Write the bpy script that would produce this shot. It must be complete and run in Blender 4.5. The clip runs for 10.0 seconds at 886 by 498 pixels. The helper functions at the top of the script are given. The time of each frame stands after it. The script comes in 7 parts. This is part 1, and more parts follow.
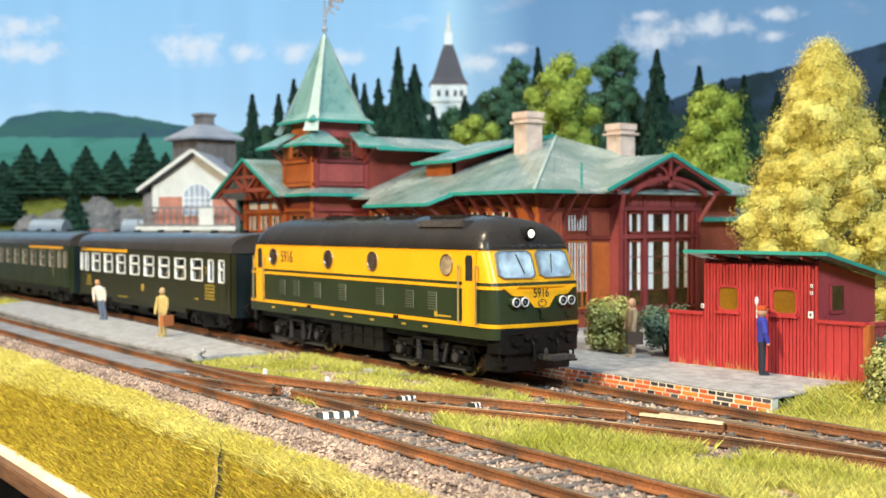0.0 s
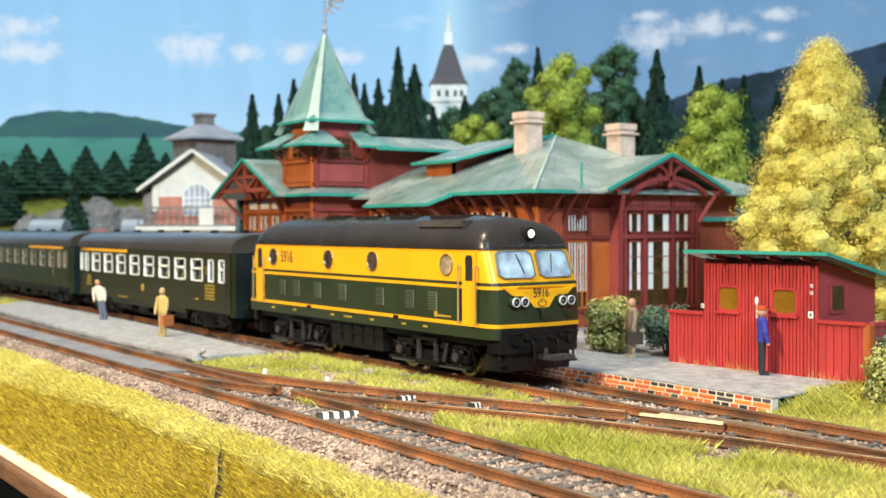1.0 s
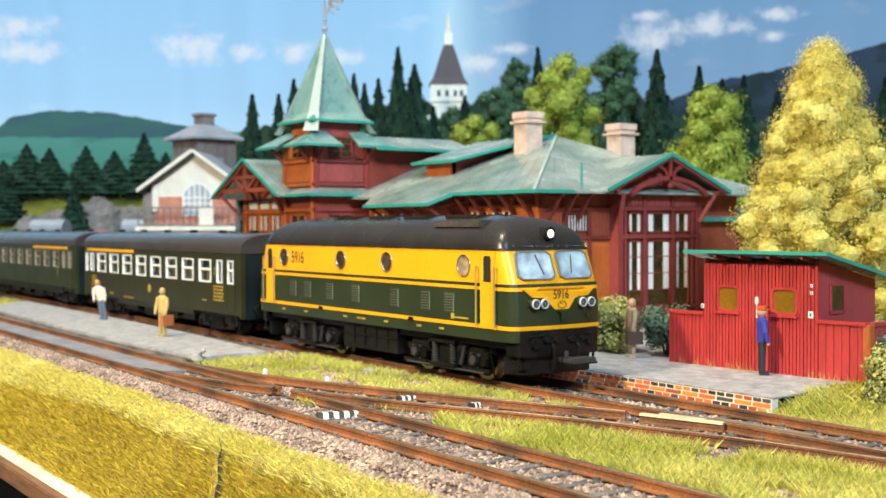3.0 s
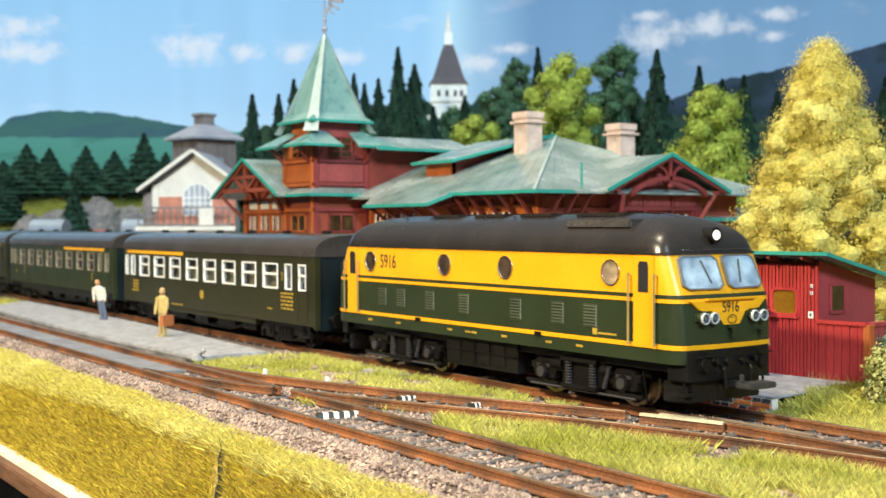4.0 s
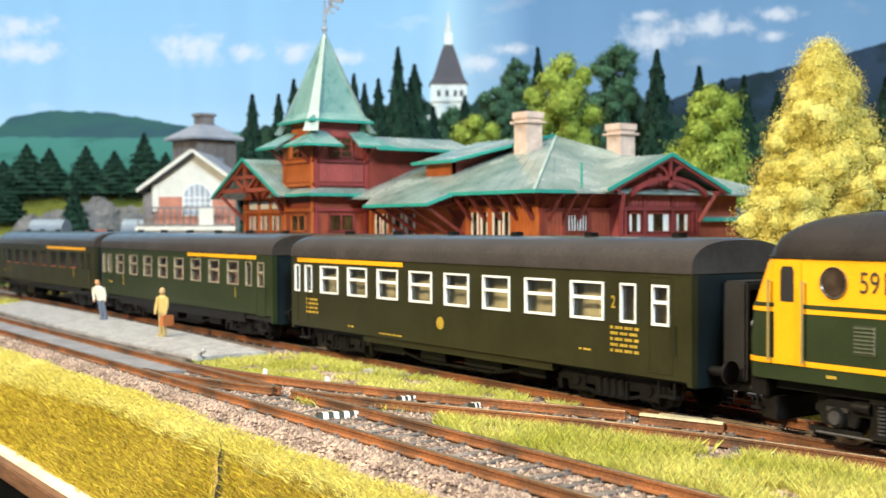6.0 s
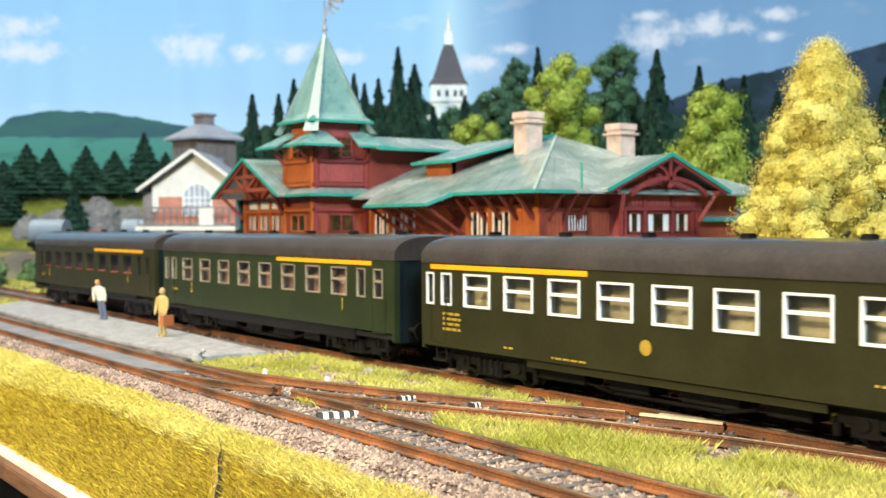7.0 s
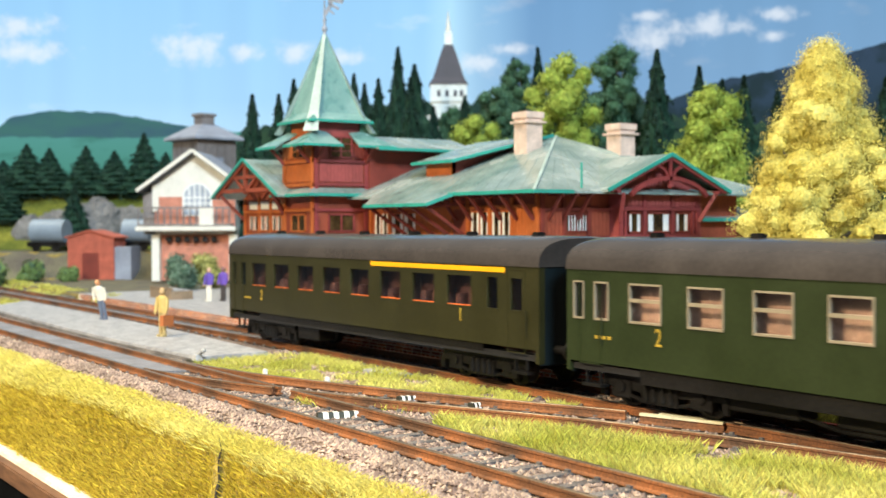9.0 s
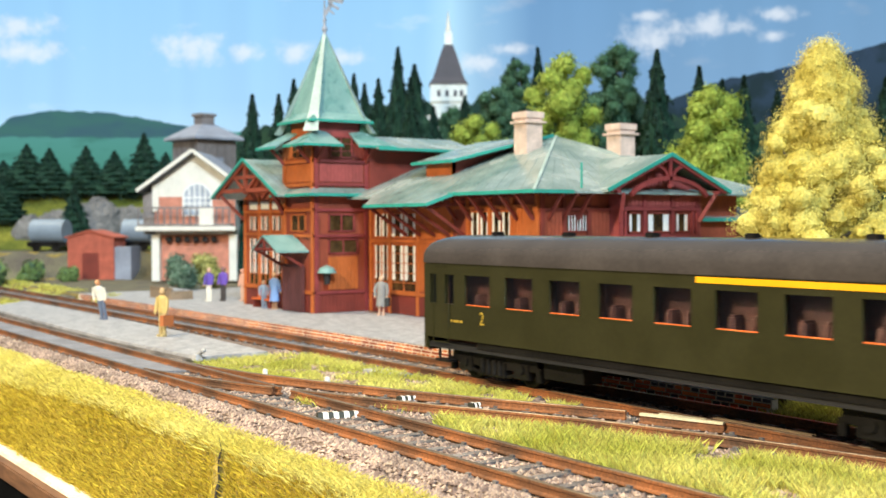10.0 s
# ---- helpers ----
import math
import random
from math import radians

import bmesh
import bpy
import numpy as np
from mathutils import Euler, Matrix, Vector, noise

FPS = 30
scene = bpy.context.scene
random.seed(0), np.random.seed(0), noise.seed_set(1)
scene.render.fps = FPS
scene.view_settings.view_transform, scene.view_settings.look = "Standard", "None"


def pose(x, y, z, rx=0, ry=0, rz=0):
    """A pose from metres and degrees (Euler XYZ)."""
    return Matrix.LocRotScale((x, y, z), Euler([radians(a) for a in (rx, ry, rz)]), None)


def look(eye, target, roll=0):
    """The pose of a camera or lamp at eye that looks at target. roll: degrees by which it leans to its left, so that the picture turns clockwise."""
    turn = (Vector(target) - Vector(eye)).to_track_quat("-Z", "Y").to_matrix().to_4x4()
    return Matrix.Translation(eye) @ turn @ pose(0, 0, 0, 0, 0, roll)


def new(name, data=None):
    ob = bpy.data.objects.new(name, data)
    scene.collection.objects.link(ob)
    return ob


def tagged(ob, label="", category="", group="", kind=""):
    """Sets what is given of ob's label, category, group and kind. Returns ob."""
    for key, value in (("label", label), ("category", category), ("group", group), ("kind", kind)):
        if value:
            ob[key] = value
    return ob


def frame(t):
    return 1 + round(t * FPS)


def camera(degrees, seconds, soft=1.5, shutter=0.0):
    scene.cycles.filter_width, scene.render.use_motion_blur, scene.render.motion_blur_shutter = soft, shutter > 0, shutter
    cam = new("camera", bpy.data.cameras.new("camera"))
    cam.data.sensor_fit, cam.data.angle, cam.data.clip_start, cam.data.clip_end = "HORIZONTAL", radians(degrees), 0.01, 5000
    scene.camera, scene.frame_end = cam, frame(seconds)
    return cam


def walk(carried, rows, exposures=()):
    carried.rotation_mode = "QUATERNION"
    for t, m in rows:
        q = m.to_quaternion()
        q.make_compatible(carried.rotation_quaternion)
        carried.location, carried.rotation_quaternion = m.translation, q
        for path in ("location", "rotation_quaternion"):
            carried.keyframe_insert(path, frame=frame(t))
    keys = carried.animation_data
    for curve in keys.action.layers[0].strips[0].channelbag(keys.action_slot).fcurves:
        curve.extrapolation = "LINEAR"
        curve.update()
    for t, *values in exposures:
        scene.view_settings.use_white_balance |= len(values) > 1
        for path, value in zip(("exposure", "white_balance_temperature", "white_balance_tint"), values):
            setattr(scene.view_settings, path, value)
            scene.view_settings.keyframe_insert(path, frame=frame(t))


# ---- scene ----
# Model railway station, scale about 1:87. Built in model millimetres; U turns them into metres.
# x runs along the main track in the direction of travel, y away from the viewer, z = 0 is the rail top.
U = 0.00105
EYE = (336.1, -211.6, 45.28)
WAY = (-0.82196, 0.56955)          # level direction of view
SIDE = (0.56955, 0.82196)          # to the right of it

cam = camera(41.77, 10.0, soft=1.5, shutter=0.22)
cam.data.dof.use_dof = True
cam.data.dof.focus_distance = 272 * U
cam.data.dof.aperture_fstop = 42.0
EYE_M = tuple(v * U for v in EYE)
AIM_M = ((EYE[0] + WAY[0] * 1000) * U, (EYE[1] + WAY[1] * 1000) * U, (EYE[2] - 21.58) * U)
# the filming camera opens up a little once the dark coaches fill its picture
walk(cam, [(0.0, look(EYE_M, AIM_M, -0.2)), (10.0, look(EYE_M, AIM_M, -0.2))], exposures=[(0.0, 0.22), (5.0, 0.22), (5.6, 0.32), (10.0, 0.34)])

# ---- light: the hall's overhead lamps, an added cool fill from ahead of the train, and a show lamp before the layout ----
world = bpy.data.worlds.new("hall")
scene.world = world
world.use_nodes = True
wn = world.node_tree.nodes
wt_ = world.node_tree
sky_way, sky_up, sky_run = wn.new("ShaderNodeTexCoord"), wn.new("ShaderNodeSeparateXYZ"), wn.new("ShaderNodeValToRGB")
wt_.links.new(sky_way.outputs["Generated"], sky_up.inputs[0])
wt_.links.new(sky_up.outputs[2], sky_run.inputs[0])
wt_.links.new(sky_run.outputs[0], wn["Background"].inputs[0])
sky_run.color_ramp.elements.new(0.4)
for stop, (at, grey) in zip(sky_run.color_ramp.elements, ((0.05, 0.14), (0.45, 0.62), (1.0, 1.0))):
    stop.position, stop.color = at, (grey * 0.76, grey * 0.88, grey, 1)
wn["Background"].inputs[1].default_value = 0.38
# the second, cool sun is an added fill for faces turned down the line
for name, way, energy, angle, tint in (("hall_lamp", (0.12, 0.30, -0.95), 2.2, 14.0, (1.0, 0.88, 0.62)), ("added_cool_fill", (-0.80, 0.30, -0.52), 2.9, 12.0, (0.66, 0.85, 1.0))):
    lamp = new(name, bpy.data.lights.new(name, "SUN"))
    lamp.data.energy, lamp.data.angle, lamp.data.color = energy, radians(angle), tint
    lamp.matrix_world = look((-way[0] * 3, -way[1] * 3, -way[2] * 3), (0, 0, 0))
# the show lamp stands before the layout, a little over half a metre from the train
lamp = new("show_lamp", bpy.data.lights.new("show_lamp", "POINT"))
lamp.data.energy, lamp.data.shadow_soft_size, lamp.data.color = 17.0, 0.014, (1.0, 0.84, 0.56)
lamp.location = (130 * U, -470 * U, 330 * U)


# ---- mesh helpers ----
class G:
    """A mesh in the making, in millimetres."""

    def __init__(self):
        self.v, self.f = [], []

    def add(self, vs, fs):
        k = len(self.v)
        self.v += [tuple(q) for q in vs]
        self.f += [tuple(i + k for i in q) for q in fs]
        return self

    def box(self, x0, x1, y0, y1, z0, z1):
        return self.add([(x0, y0, z0), (x1, y0, z0), (x1, y1, z0), (x0, y1, z0), (x0, y0, z1), (x1, y0, z1), (x1, y1, z1), (x0, y1, z1)],
                        [(3, 2, 1, 0), (4, 5, 6, 7), (0, 1, 5, 4), (1, 2, 6, 5), (2, 3, 7, 6), (3, 0, 4, 7)])

    def beam(self, a, b, w, h=None):
        """A square bar from a to b, w wide and h high."""
        h = h or w
        a, b = Vector(a), Vector(b)
        d = (b - a).normalized()
        s = d.cross(Vector((0, 0, 1)))
        s = s.normalized() if s.length > 1e-4 else Vector((1, 0, 0))
        t = s.cross(d)
        vs = [p + s * i * w / 2 + t * j * h / 2 for p in (a, b) for i, j in ((-1, -1), (1, -1), (1, 1), (-1, 1))]
        return self.add(vs, [(0, 1, 2, 3), (7, 6, 5, 4), (0, 4, 5, 1), (1, 5, 6, 2), (2, 6, 7, 3), (3, 7, 4, 0)])

    def cyl(self, a, b, r0, r1=None, n=12):
        r1 = r0 if r1 is None else r1
        a, b = Vector(a), Vector(b)
        d = (b - a).normalized()
        s = d.cross(Vector((0, 0, 1)))
        s = s.normalized() if s.length > 1e-4 else Vector((1, 0, 0))
        t = s.cross(d)
        vs = [p + (s * math.cos(k * math.tau / n) + t * math.sin(k * math.tau / n)) * r for p, r in ((a, r0), (b, r1)) for k in range(n)]
        fs = [(k, (k + 1) % n, n + (k + 1) % n, n + k) for k in range(n)]
        return self.add(vs, fs + [tuple(range(n - 1, -1, -1)), tuple(range(n, 2 * n))])

    def prism(self, poly, a, b, axis="y"):
        """A flat polygon drawn out from a to b along an axis; poly in the other two coordinates."""
        def at(p, c):
            return {"x": (c, p[0], p[1]), "y": (p[0], c, p[1]), "z": (p[0], p[1], c)}[axis]
        n = len(poly)
        vs = [at(p, a) for p in poly] + [at(p, b) for p in poly]
        return self.add(vs, [tuple(range(n - 1, -1, -1)), tuple(range(n, 2 * n))] + [(k, (k + 1) % n, n + (k + 1) % n, n + k) for k in range(n)])

    def slab(self, quad, th):
        """A sheet over four corners with thickness th downwards."""
        n = len(quad)
        vs = [tuple(q) for q in quad] + [(q[0], q[1], q[2] - th) for q in quad]
        return self.add(vs, [tuple(range(n)), tuple(range(2 * n - 1, n - 1, -1))] + [(k, n + k, n + (k + 1) % n, (k + 1) % n) for k in range(n)])

    def rings(self, rows, cap=True, closed=True):
        """Skin over rows of equally many points."""
        n = len(rows[0])
        vs = [p for r in rows for p in r]
        m = n if closed else n - 1
        fs = [(i * n + k, i * n + (k + 1) % n, (i + 1) * n + (k + 1) % n, (i + 1) * n + k) for i in range(len(rows) - 1) for k in range(m)]
        if cap:
            fs += [tuple(range(n - 1, -1, -1)), tuple(range((len(rows) - 1) * n, len(rows) * n))]
        return self.add(vs, fs)

    def ball(self, c, r, n=8, m=5, sq=(1, 1, 1)):
        rows = [[(c[0] + r * sq[0] * math.sin(math.pi * i / m) * math.cos(math.tau * k / n), c[1] + r * sq[1] * math.sin(math.pi * i / m) * math.sin(math.tau * k / n),
                  c[2] - r * sq[2] * math.cos(math.pi * i / m)) for k in range(n)] for i in range(m + 1)]
        rows[0], rows[-1] = [(c[0] + 1e-3 * math.cos(k), c[1] + 1e-3 * math.sin(k), c[2] - r * sq[2]) for k in range(n)], [(c[0] + 1e-3 * math.cos(k), c[1] + 1e-3 * math.sin(k), c[2] + r * sq[2]) for k in range(n)]
        return self.rings(rows)


BASE = {}
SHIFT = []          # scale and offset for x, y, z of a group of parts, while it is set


def finish(name, g, m, off=(0, 0, 0), bevel=0.0, smooth=False):
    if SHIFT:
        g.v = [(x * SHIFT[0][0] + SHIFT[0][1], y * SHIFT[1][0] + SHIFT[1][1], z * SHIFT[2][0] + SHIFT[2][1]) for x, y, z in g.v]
    me = bpy.data.meshes.new(name)
    me.from_pydata([((x - off[0]) * U, (y - off[1]) * U, (z - off[2]) * U) for x, y, z in g.v], [], g.f)
    bm = bmesh.new()
    bm.from_mesh(me)
    if len(g.f) < 4000:
        bmesh.ops.recalc_face_normals(bm, faces=bm.faces)
    if bevel:
        bmesh.ops.bevel(bm, geom=[e for e in bm.edges if e.is_manifold and e.calc_face_angle(0) > 0.5], offset=bevel * U, segments=2, affect="EDGES", clamp_overlap=True)
    if smooth:
        for q in bm.faces:
            q.smooth = True
        for q in bm.edges:
            q.smooth = not (q.is_manifold and q.calc_face_angle(0) > 0.6)
    bm.to_mesh(me)
    bm.free()
    me.materials.append(m)
    return me


def thing(name, x, y, z, label, category, group="", kind=""):
    """An Empty at a thing's base; its parts are given in the layout's own coordinates."""
    ob = new(name)
    ob.empty_display_size = 0.005
    ob.location = (x * U, y * U, z * U)
    BASE[ob] = (x, y, z)
    return tagged(ob, label, category, group, kind)


def part(name, g, m, parent, label="", bevel=0.0, smooth=False):
    off = BASE.get(parent, (0, 0, 0))
    ob = new(name, finish(name, g, m, off, bevel, smooth))
    ob.parent = parent
    BASE[ob] = off
    return tagged(ob, label)


def solid(name, g, m, x, y, z, label, category, group="", kind="", bevel=0.0, smooth=False):
    """A thing of one mesh."""
    ob = new(name, finish(name, g, m, (x, y, z), bevel, smooth))
    ob.location = (x * U, y * U, z * U)
    BASE[ob] = (x, y, z)
    return tagged(ob, label, category, group, kind)


def again(name, src, x, y, z, parent, turn=0):
    """One more part on the mesh of src, moved by (x, y, z) millimetres."""
    ob = new(name, src.data)
    ob.parent = parent
    ob.location = (x * U, y * U, z * U)
    ob.rotation_euler = (0, 0, turn)
    return ob


def writing(name, words, size, m, parent, pos, turn=(90, 0, 0), label=""):
    cu = bpy.data.curves.new(name, "FONT")
    cu.body, cu.size, cu.align_x, cu.align_y, cu.extrude = words, size * U, "CENTER", "CENTER", 0.05 * U
    tmp = new(name + "_tmp", cu)
    me = bpy.data.meshes.new_from_object(tmp)
    bpy.data.objects.remove(tmp)
    me.materials.append(m)
    ob = new(name, me)
    ob.parent = parent
    b = BASE.get(parent, (0, 0, 0))
    ob.matrix_basis = pose((pos[0] - b[0]) * U, (pos[1] - b[1]) * U, (pos[2] - b[2]) * U, *turn) @ Matrix.Diagonal((0.78, 1, 1, 1))
    return tagged(ob, label)


# ---- materials ----
def mat(name, col, rough=0.55, metal=0.0, var=0.18, grain=900.0, large=70.0, bump=0.25, col2=None, mix=0.5, island=0.0, obj=0.0, spec=0.5, stretch=(1, 1, 1), coat=0.0):
    m = bpy.data.materials.new(name)
    m.use_nodes = True
    nt = m.node_tree
    b = nt.nodes["Principled BSDF"]
    N, Lk = nt.nodes.new, nt.links.new
    tc, mp = N("ShaderNodeTexCoord"), N("ShaderNodeMapping")
    Lk(tc.outputs["Object"], mp.inputs[0])
    mp.inputs["Scale"].default_value = stretch
    big, fine = N("ShaderNodeTexNoise"), N("ShaderNodeTexNoise")
    big.inputs["Scale"].default_value, fine.inputs["Scale"].default_value = large, grain
    big.inputs["Detail"].default_value = fine.inputs["Detail"].default_value = 3
    Lk(mp.outputs[0], big.inputs[0])
    Lk(mp.outputs[0], fine.inputs[0])
    ramp = N("ShaderNodeValToRGB")
    ramp.color_ramp.elements[0].position, ramp.color_ramp.elements[1].position = 0.5 - 0.22 * (1 - mix) - 0.05, 0.5 + 0.22
    c2 = col2 or tuple(min(1, c * (1 + var)) for c in col)
    c1 = tuple(c * (1 - var) for c in col) if not col2 else col
    ramp.color_ramp.elements[0].color, ramp.color_ramp.elements[1].color = (*c1, 1), (*c2, 1)
    Lk(big.outputs[0], ramp.inputs[0])
    val = N("ShaderNodeMapRange")
    val.inputs[1].default_value, val.inputs[2].default_value, val.inputs[3].default_value, val.inputs[4].default_value = 0.3, 0.7, 1 - var, 1 + var * 0.7
    Lk(fine.outputs[0], val.inputs[0])
    out = ramp.outputs[0]
    hsv = N("ShaderNodeHueSaturation")
    Lk(out, hsv.inputs["Color"])
    if island or obj:
        src = N("ShaderNodeNewGeometry").outputs["Random Per Island"] if island else N("ShaderNodeObjectInfo").outputs["Random"]
        r = N("ShaderNodeMapRange")
        k = island or obj
        r.inputs[3].default_value, r.inputs[4].default_value = 1 - k, 1 + k
        Lk(src, r.inputs[0])
        mul = N("ShaderNodeMath")
        mul.operation = "MULTIPLY"
        Lk(r.outputs[0], mul.inputs[0])
        Lk(val.outputs[0], mul.inputs[1])
        Lk(mul.outputs[0], hsv.inputs["Value"])
        h = N("ShaderNodeMapRange")
        h.inputs[3].default_value, h.inputs[4].default_value = 0.5 - 0.03 * k, 0.5 + 0.03 * k
        Lk(src, h.inputs[0])
        Lk(h.outputs[0], hsv.inputs["Hue"])
    else:
        Lk(val.outputs[0], hsv.inputs["Value"])
    Lk(hsv.outputs[0], b.inputs["Base Color"])
    rr = N("ShaderNodeMapRange")
    rr.inputs[3].default_value, rr.inputs[4].default_value = max(0.02, rough - 0.12), min(1, rough + 0.12)
    Lk(big.outputs[0], rr.inputs[0])
    Lk(rr.outputs[0], b.inputs["Roughness"])
    b.inputs["Metallic"].default_value = metal
    b.inputs["Specular IOR Level"].default_value = spec
    b.inputs["Coat Weight"].default_value = coat
    if bump:
        bp = N("ShaderNodeBump")
        bp.inputs["Strength"].default_value, bp.inputs["Distance"].default_value = bump, 0.0004
        Lk(fine.outputs[0], bp.inputs["Height"])
        Lk(bp.outputs[0], b.inputs["Normal"])
    return m


def glow(name, col, strength):
    m = mat(name, col, 0.4, bump=0)
    b = m.node_tree.nodes["Principled BSDF"]
    b.inputs["Emission Color"].default_value, b.inputs["Emission Strength"].default_value = (*col, 1), strength
    return m


def clear(name, col, rough=0.03, trans=1.0):
    m = bpy.data.materials.new(name)
    m.use_nodes = True
    b = m.node_tree.nodes["Principled BSDF"]
    b.inputs["Base Color"].default_value = (*col, 1)
    b.inputs["Roughness"].default_value = rough
    b.inputs["Transmission Weight"].default_value = trans
    b.inputs["IOR"].default_value = 1.45
    return m


YELLOW = mat("yellow_paint", (0.87, 0.40, 0.008), 0.38, var=0.05, bump=0.04)
GREEN = mat("dark_green_paint", (0.026, 0.037, 0.015), 0.36, var=0.10, bump=0.03, spec=0.4)
ROOFBLACK = mat("loco_roof_black", (0.025, 0.020, 0.017), 0.26, var=0.15, bump=0.02, spec=0.55)
BLACK = mat("black_running_gear", (0.0085, 0.0075, 0.007), 0.45, var=0.35, bump=0.3, spec=0.25)
STEEL = mat("bright_steel", (0.55, 0.53, 0.5), 0.3, metal=1.0, var=0.15, bump=0.05)
BRASS = mat("worn_wheel_rim", (0.42, 0.34, 0.22), 0.35, metal=1.0, var=0.2, bump=0.05)
DARK = mat("dark_interior", (0.012, 0.011, 0.012), 0.7, var=0.3, bump=0.1)
GLASS = clear("window_glass", (0.86, 0.92, 0.95))
LAMPGLASS = glow("lit_lamp_glass", (1.0, 0.93, 0.74), 1.3)
CHROME = mat("bright_ring_paint", (0.66, 0.68, 0.70), 0.3, metal=0.2, var=0.05, bump=0)
PRINT = mat("black_print", (0.03, 0.03, 0.02), 0.6, var=0.1, bump=0)
YPRINT = mat("yellow_print", (0.46, 0.30, 0.03), 0.6, var=0.2, bump=0)
OLIVE = mat("olive_green_coach_paint", (0.027, 0.026, 0.009), 0.42, var=0.12, bump=0.05, spec=0.3)
COACHGREEN = mat("mid_green_coach_paint", (0.023, 0.032, 0.011), 0.4, var=0.12, bump=0.05, spec=0.3)
BROWNOLIVE = mat("brown_green_coach_paint", (0.027, 0.025, 0.008), 0.42, var=0.12, bump=0.05, spec=0.3)
COACHROOF = mat("coach_roof_grey", (0.050, 0.041, 0.036), 0.21, var=0.15, bump=0.015, spec=0.6)
WHITE = mat("white_plastic", (0.8, 0.79, 0.76), 0.4, var=0.06, bump=0.03)
SEAT = mat("red_brown_seats", (0.045, 0.011, 0.006), 0.6, var=0.3, bump=0.1)
ORANGE = mat("orange_trim", (0.65, 0.13, 0.02), 0.5, var=0.15, bump=0.05)
TEALEND = mat("blue_black_end", (0.006, 0.012, 0.014), 0.4, var=0.2, bump=0.05)
RUST = mat("rusty_rail", (0.085, 0.040, 0.020), 0.7, var=0.4, grain=1500, large=60, bump=0.4, col2=(0.32, 0.112, 0.034))
RAILTOP = mat("polished_rail_top", (0.33, 0.25, 0.18), 0.42, metal=0.8, var=0.2, bump=0.1)
SLEEPER = mat("weathered_sleeper", (0.15, 0.135, 0.13), 0.8, var=0.4, grain=1800, bump=0.6, obj=0.25)
# brown bed darker than its stones: shadow in the gaps is painted in
BALLAST = mat("gap_shaded_brown_ballast", (0.14, 0.095, 0.075), 0.9, var=0.45, grain=1400, large=260, bump=1.0, col2=(0.26, 0.19, 0.155))
STONE = mat("ballast_stone", (0.30, 0.215, 0.175), 0.9, var=0.3, grain=2500, bump=0.5, island=0.6)
SOIL = mat("grassy_soil", (0.26, 0.19, 0.04), 0.9, var=0.4, grain=1500, large=120, bump=1.0)
GRASSY = mat("yellow_static_grass", (0.57, 0.47, 0.085), 0.75, var=0.2, grain=700, large=25, bump=0, island=0.3, col2=(0.72, 0.63, 0.19), spec=0.12)
GRASSG = mat("green_static_grass", (0.37, 0.36, 0.055), 0.75, var=0.25, grain=700, large=40, bump=0, island=0.4, col2=(0.64, 0.58, 0.16), spec=0.12)
PLAT = mat("grey_platform", (0.25, 0.25, 0.265), 0.6, var=0.24, grain=700, large=190, bump=0.5, col2=(0.46, 0.45, 0.46))
BRICK = mat("red_platform_brick", (0.66, 0.145, 0.035), 0.8, var=0.2, grain=2200, bump=0.3, obj=0.4)
MORTAR = mat("pale_mortar", (0.84, 0.76, 0.62), 0.9, var=0.15, bump=0.3)
PLANK = mat("baseboard_timber", (0.16, 0.075, 0.035), 0.6, var=0.3, grain=900, large=60, bump=0.3, stretch=(0.15, 1, 1))
PALEFOAM = mat("pale_cut_edge", (0.66, 0.55, 0.40), 0.85, var=0.2, bump=0.5)
# black that paints the unlit void under the board
VOIDBLACK = mat("void_black", (0.004, 0.004, 0.004), 0.95, var=0.3, bump=0.3, spec=0.03)
REDWALL = mat("red_brown_timber", (0.27, 0.055, 0.026), 0.6, var=0.2, grain=1300, large=90, bump=0.25, stretch=(1, 1, 0.25))
REDTRIM = mat("dark_red_timber", (0.18, 0.028, 0.018), 0.6, var=0.2, grain=1300, large=90, bump=0.25)
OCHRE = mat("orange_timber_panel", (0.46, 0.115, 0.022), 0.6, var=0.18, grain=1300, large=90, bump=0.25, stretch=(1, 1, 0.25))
TEAL = mat("green_roof_sheet", (0.15, 0.225, 0.205), 0.25, var=0.22, grain=700, large=45, bump=0.12, col2=(0.36, 0.41, 0.385), spec=0.8)
TEALEDGE = mat("teal_roof_edge", (0.03, 0.30, 0.24), 0.45, var=0.12, bump=0.1)
SHEDRED = mat("bright_red_boards", (0.46, 0.036, 0.035), 0.5, var=0.16, grain=1500, large=120, bump=0.2, stretch=(1, 1, 0.2))
AMBER = mat("amber_window_sheet", (0.26, 0.125, 0.012), 0.25, var=0.15, bump=0.05)
CHIM = mat("pale_pink_chimney", (0.66, 0.50, 0.42), 0.8, var=0.16, grain=1400, large=200, bump=0.4)
PLASTER = mat("cream_plaster", (0.72, 0.69, 0.62), 0.8, var=0.1, bump=0.2)
PINKBRICK = mat("pink_brick", (0.55, 0.22, 0.15), 0.85, var=0.2, grain=1500, large=150, bump=0.4)
GREYWOOD = mat("grey_timber", (0.20, 0.175, 0.17), 0.75, var=0.25, grain=1000, bump=0.3, stretch=(1, 1, 0.2))
SLATE = mat("blue_grey_slate", (0.26, 0.28, 0.34), 0.6, var=0.18, bump=0.3)
BARK = mat("bark", (0.20, 0.15, 0.09), 0.85, var=0.3, bump=0.6)
LEAFY = mat("yellow_green_foliage", (0.58, 0.47, 0.085), 0.9, var=0.2, grain=500, large=40, bump=0, island=0.16, col2=(0.78, 0.69, 0.23), spec=0.05)
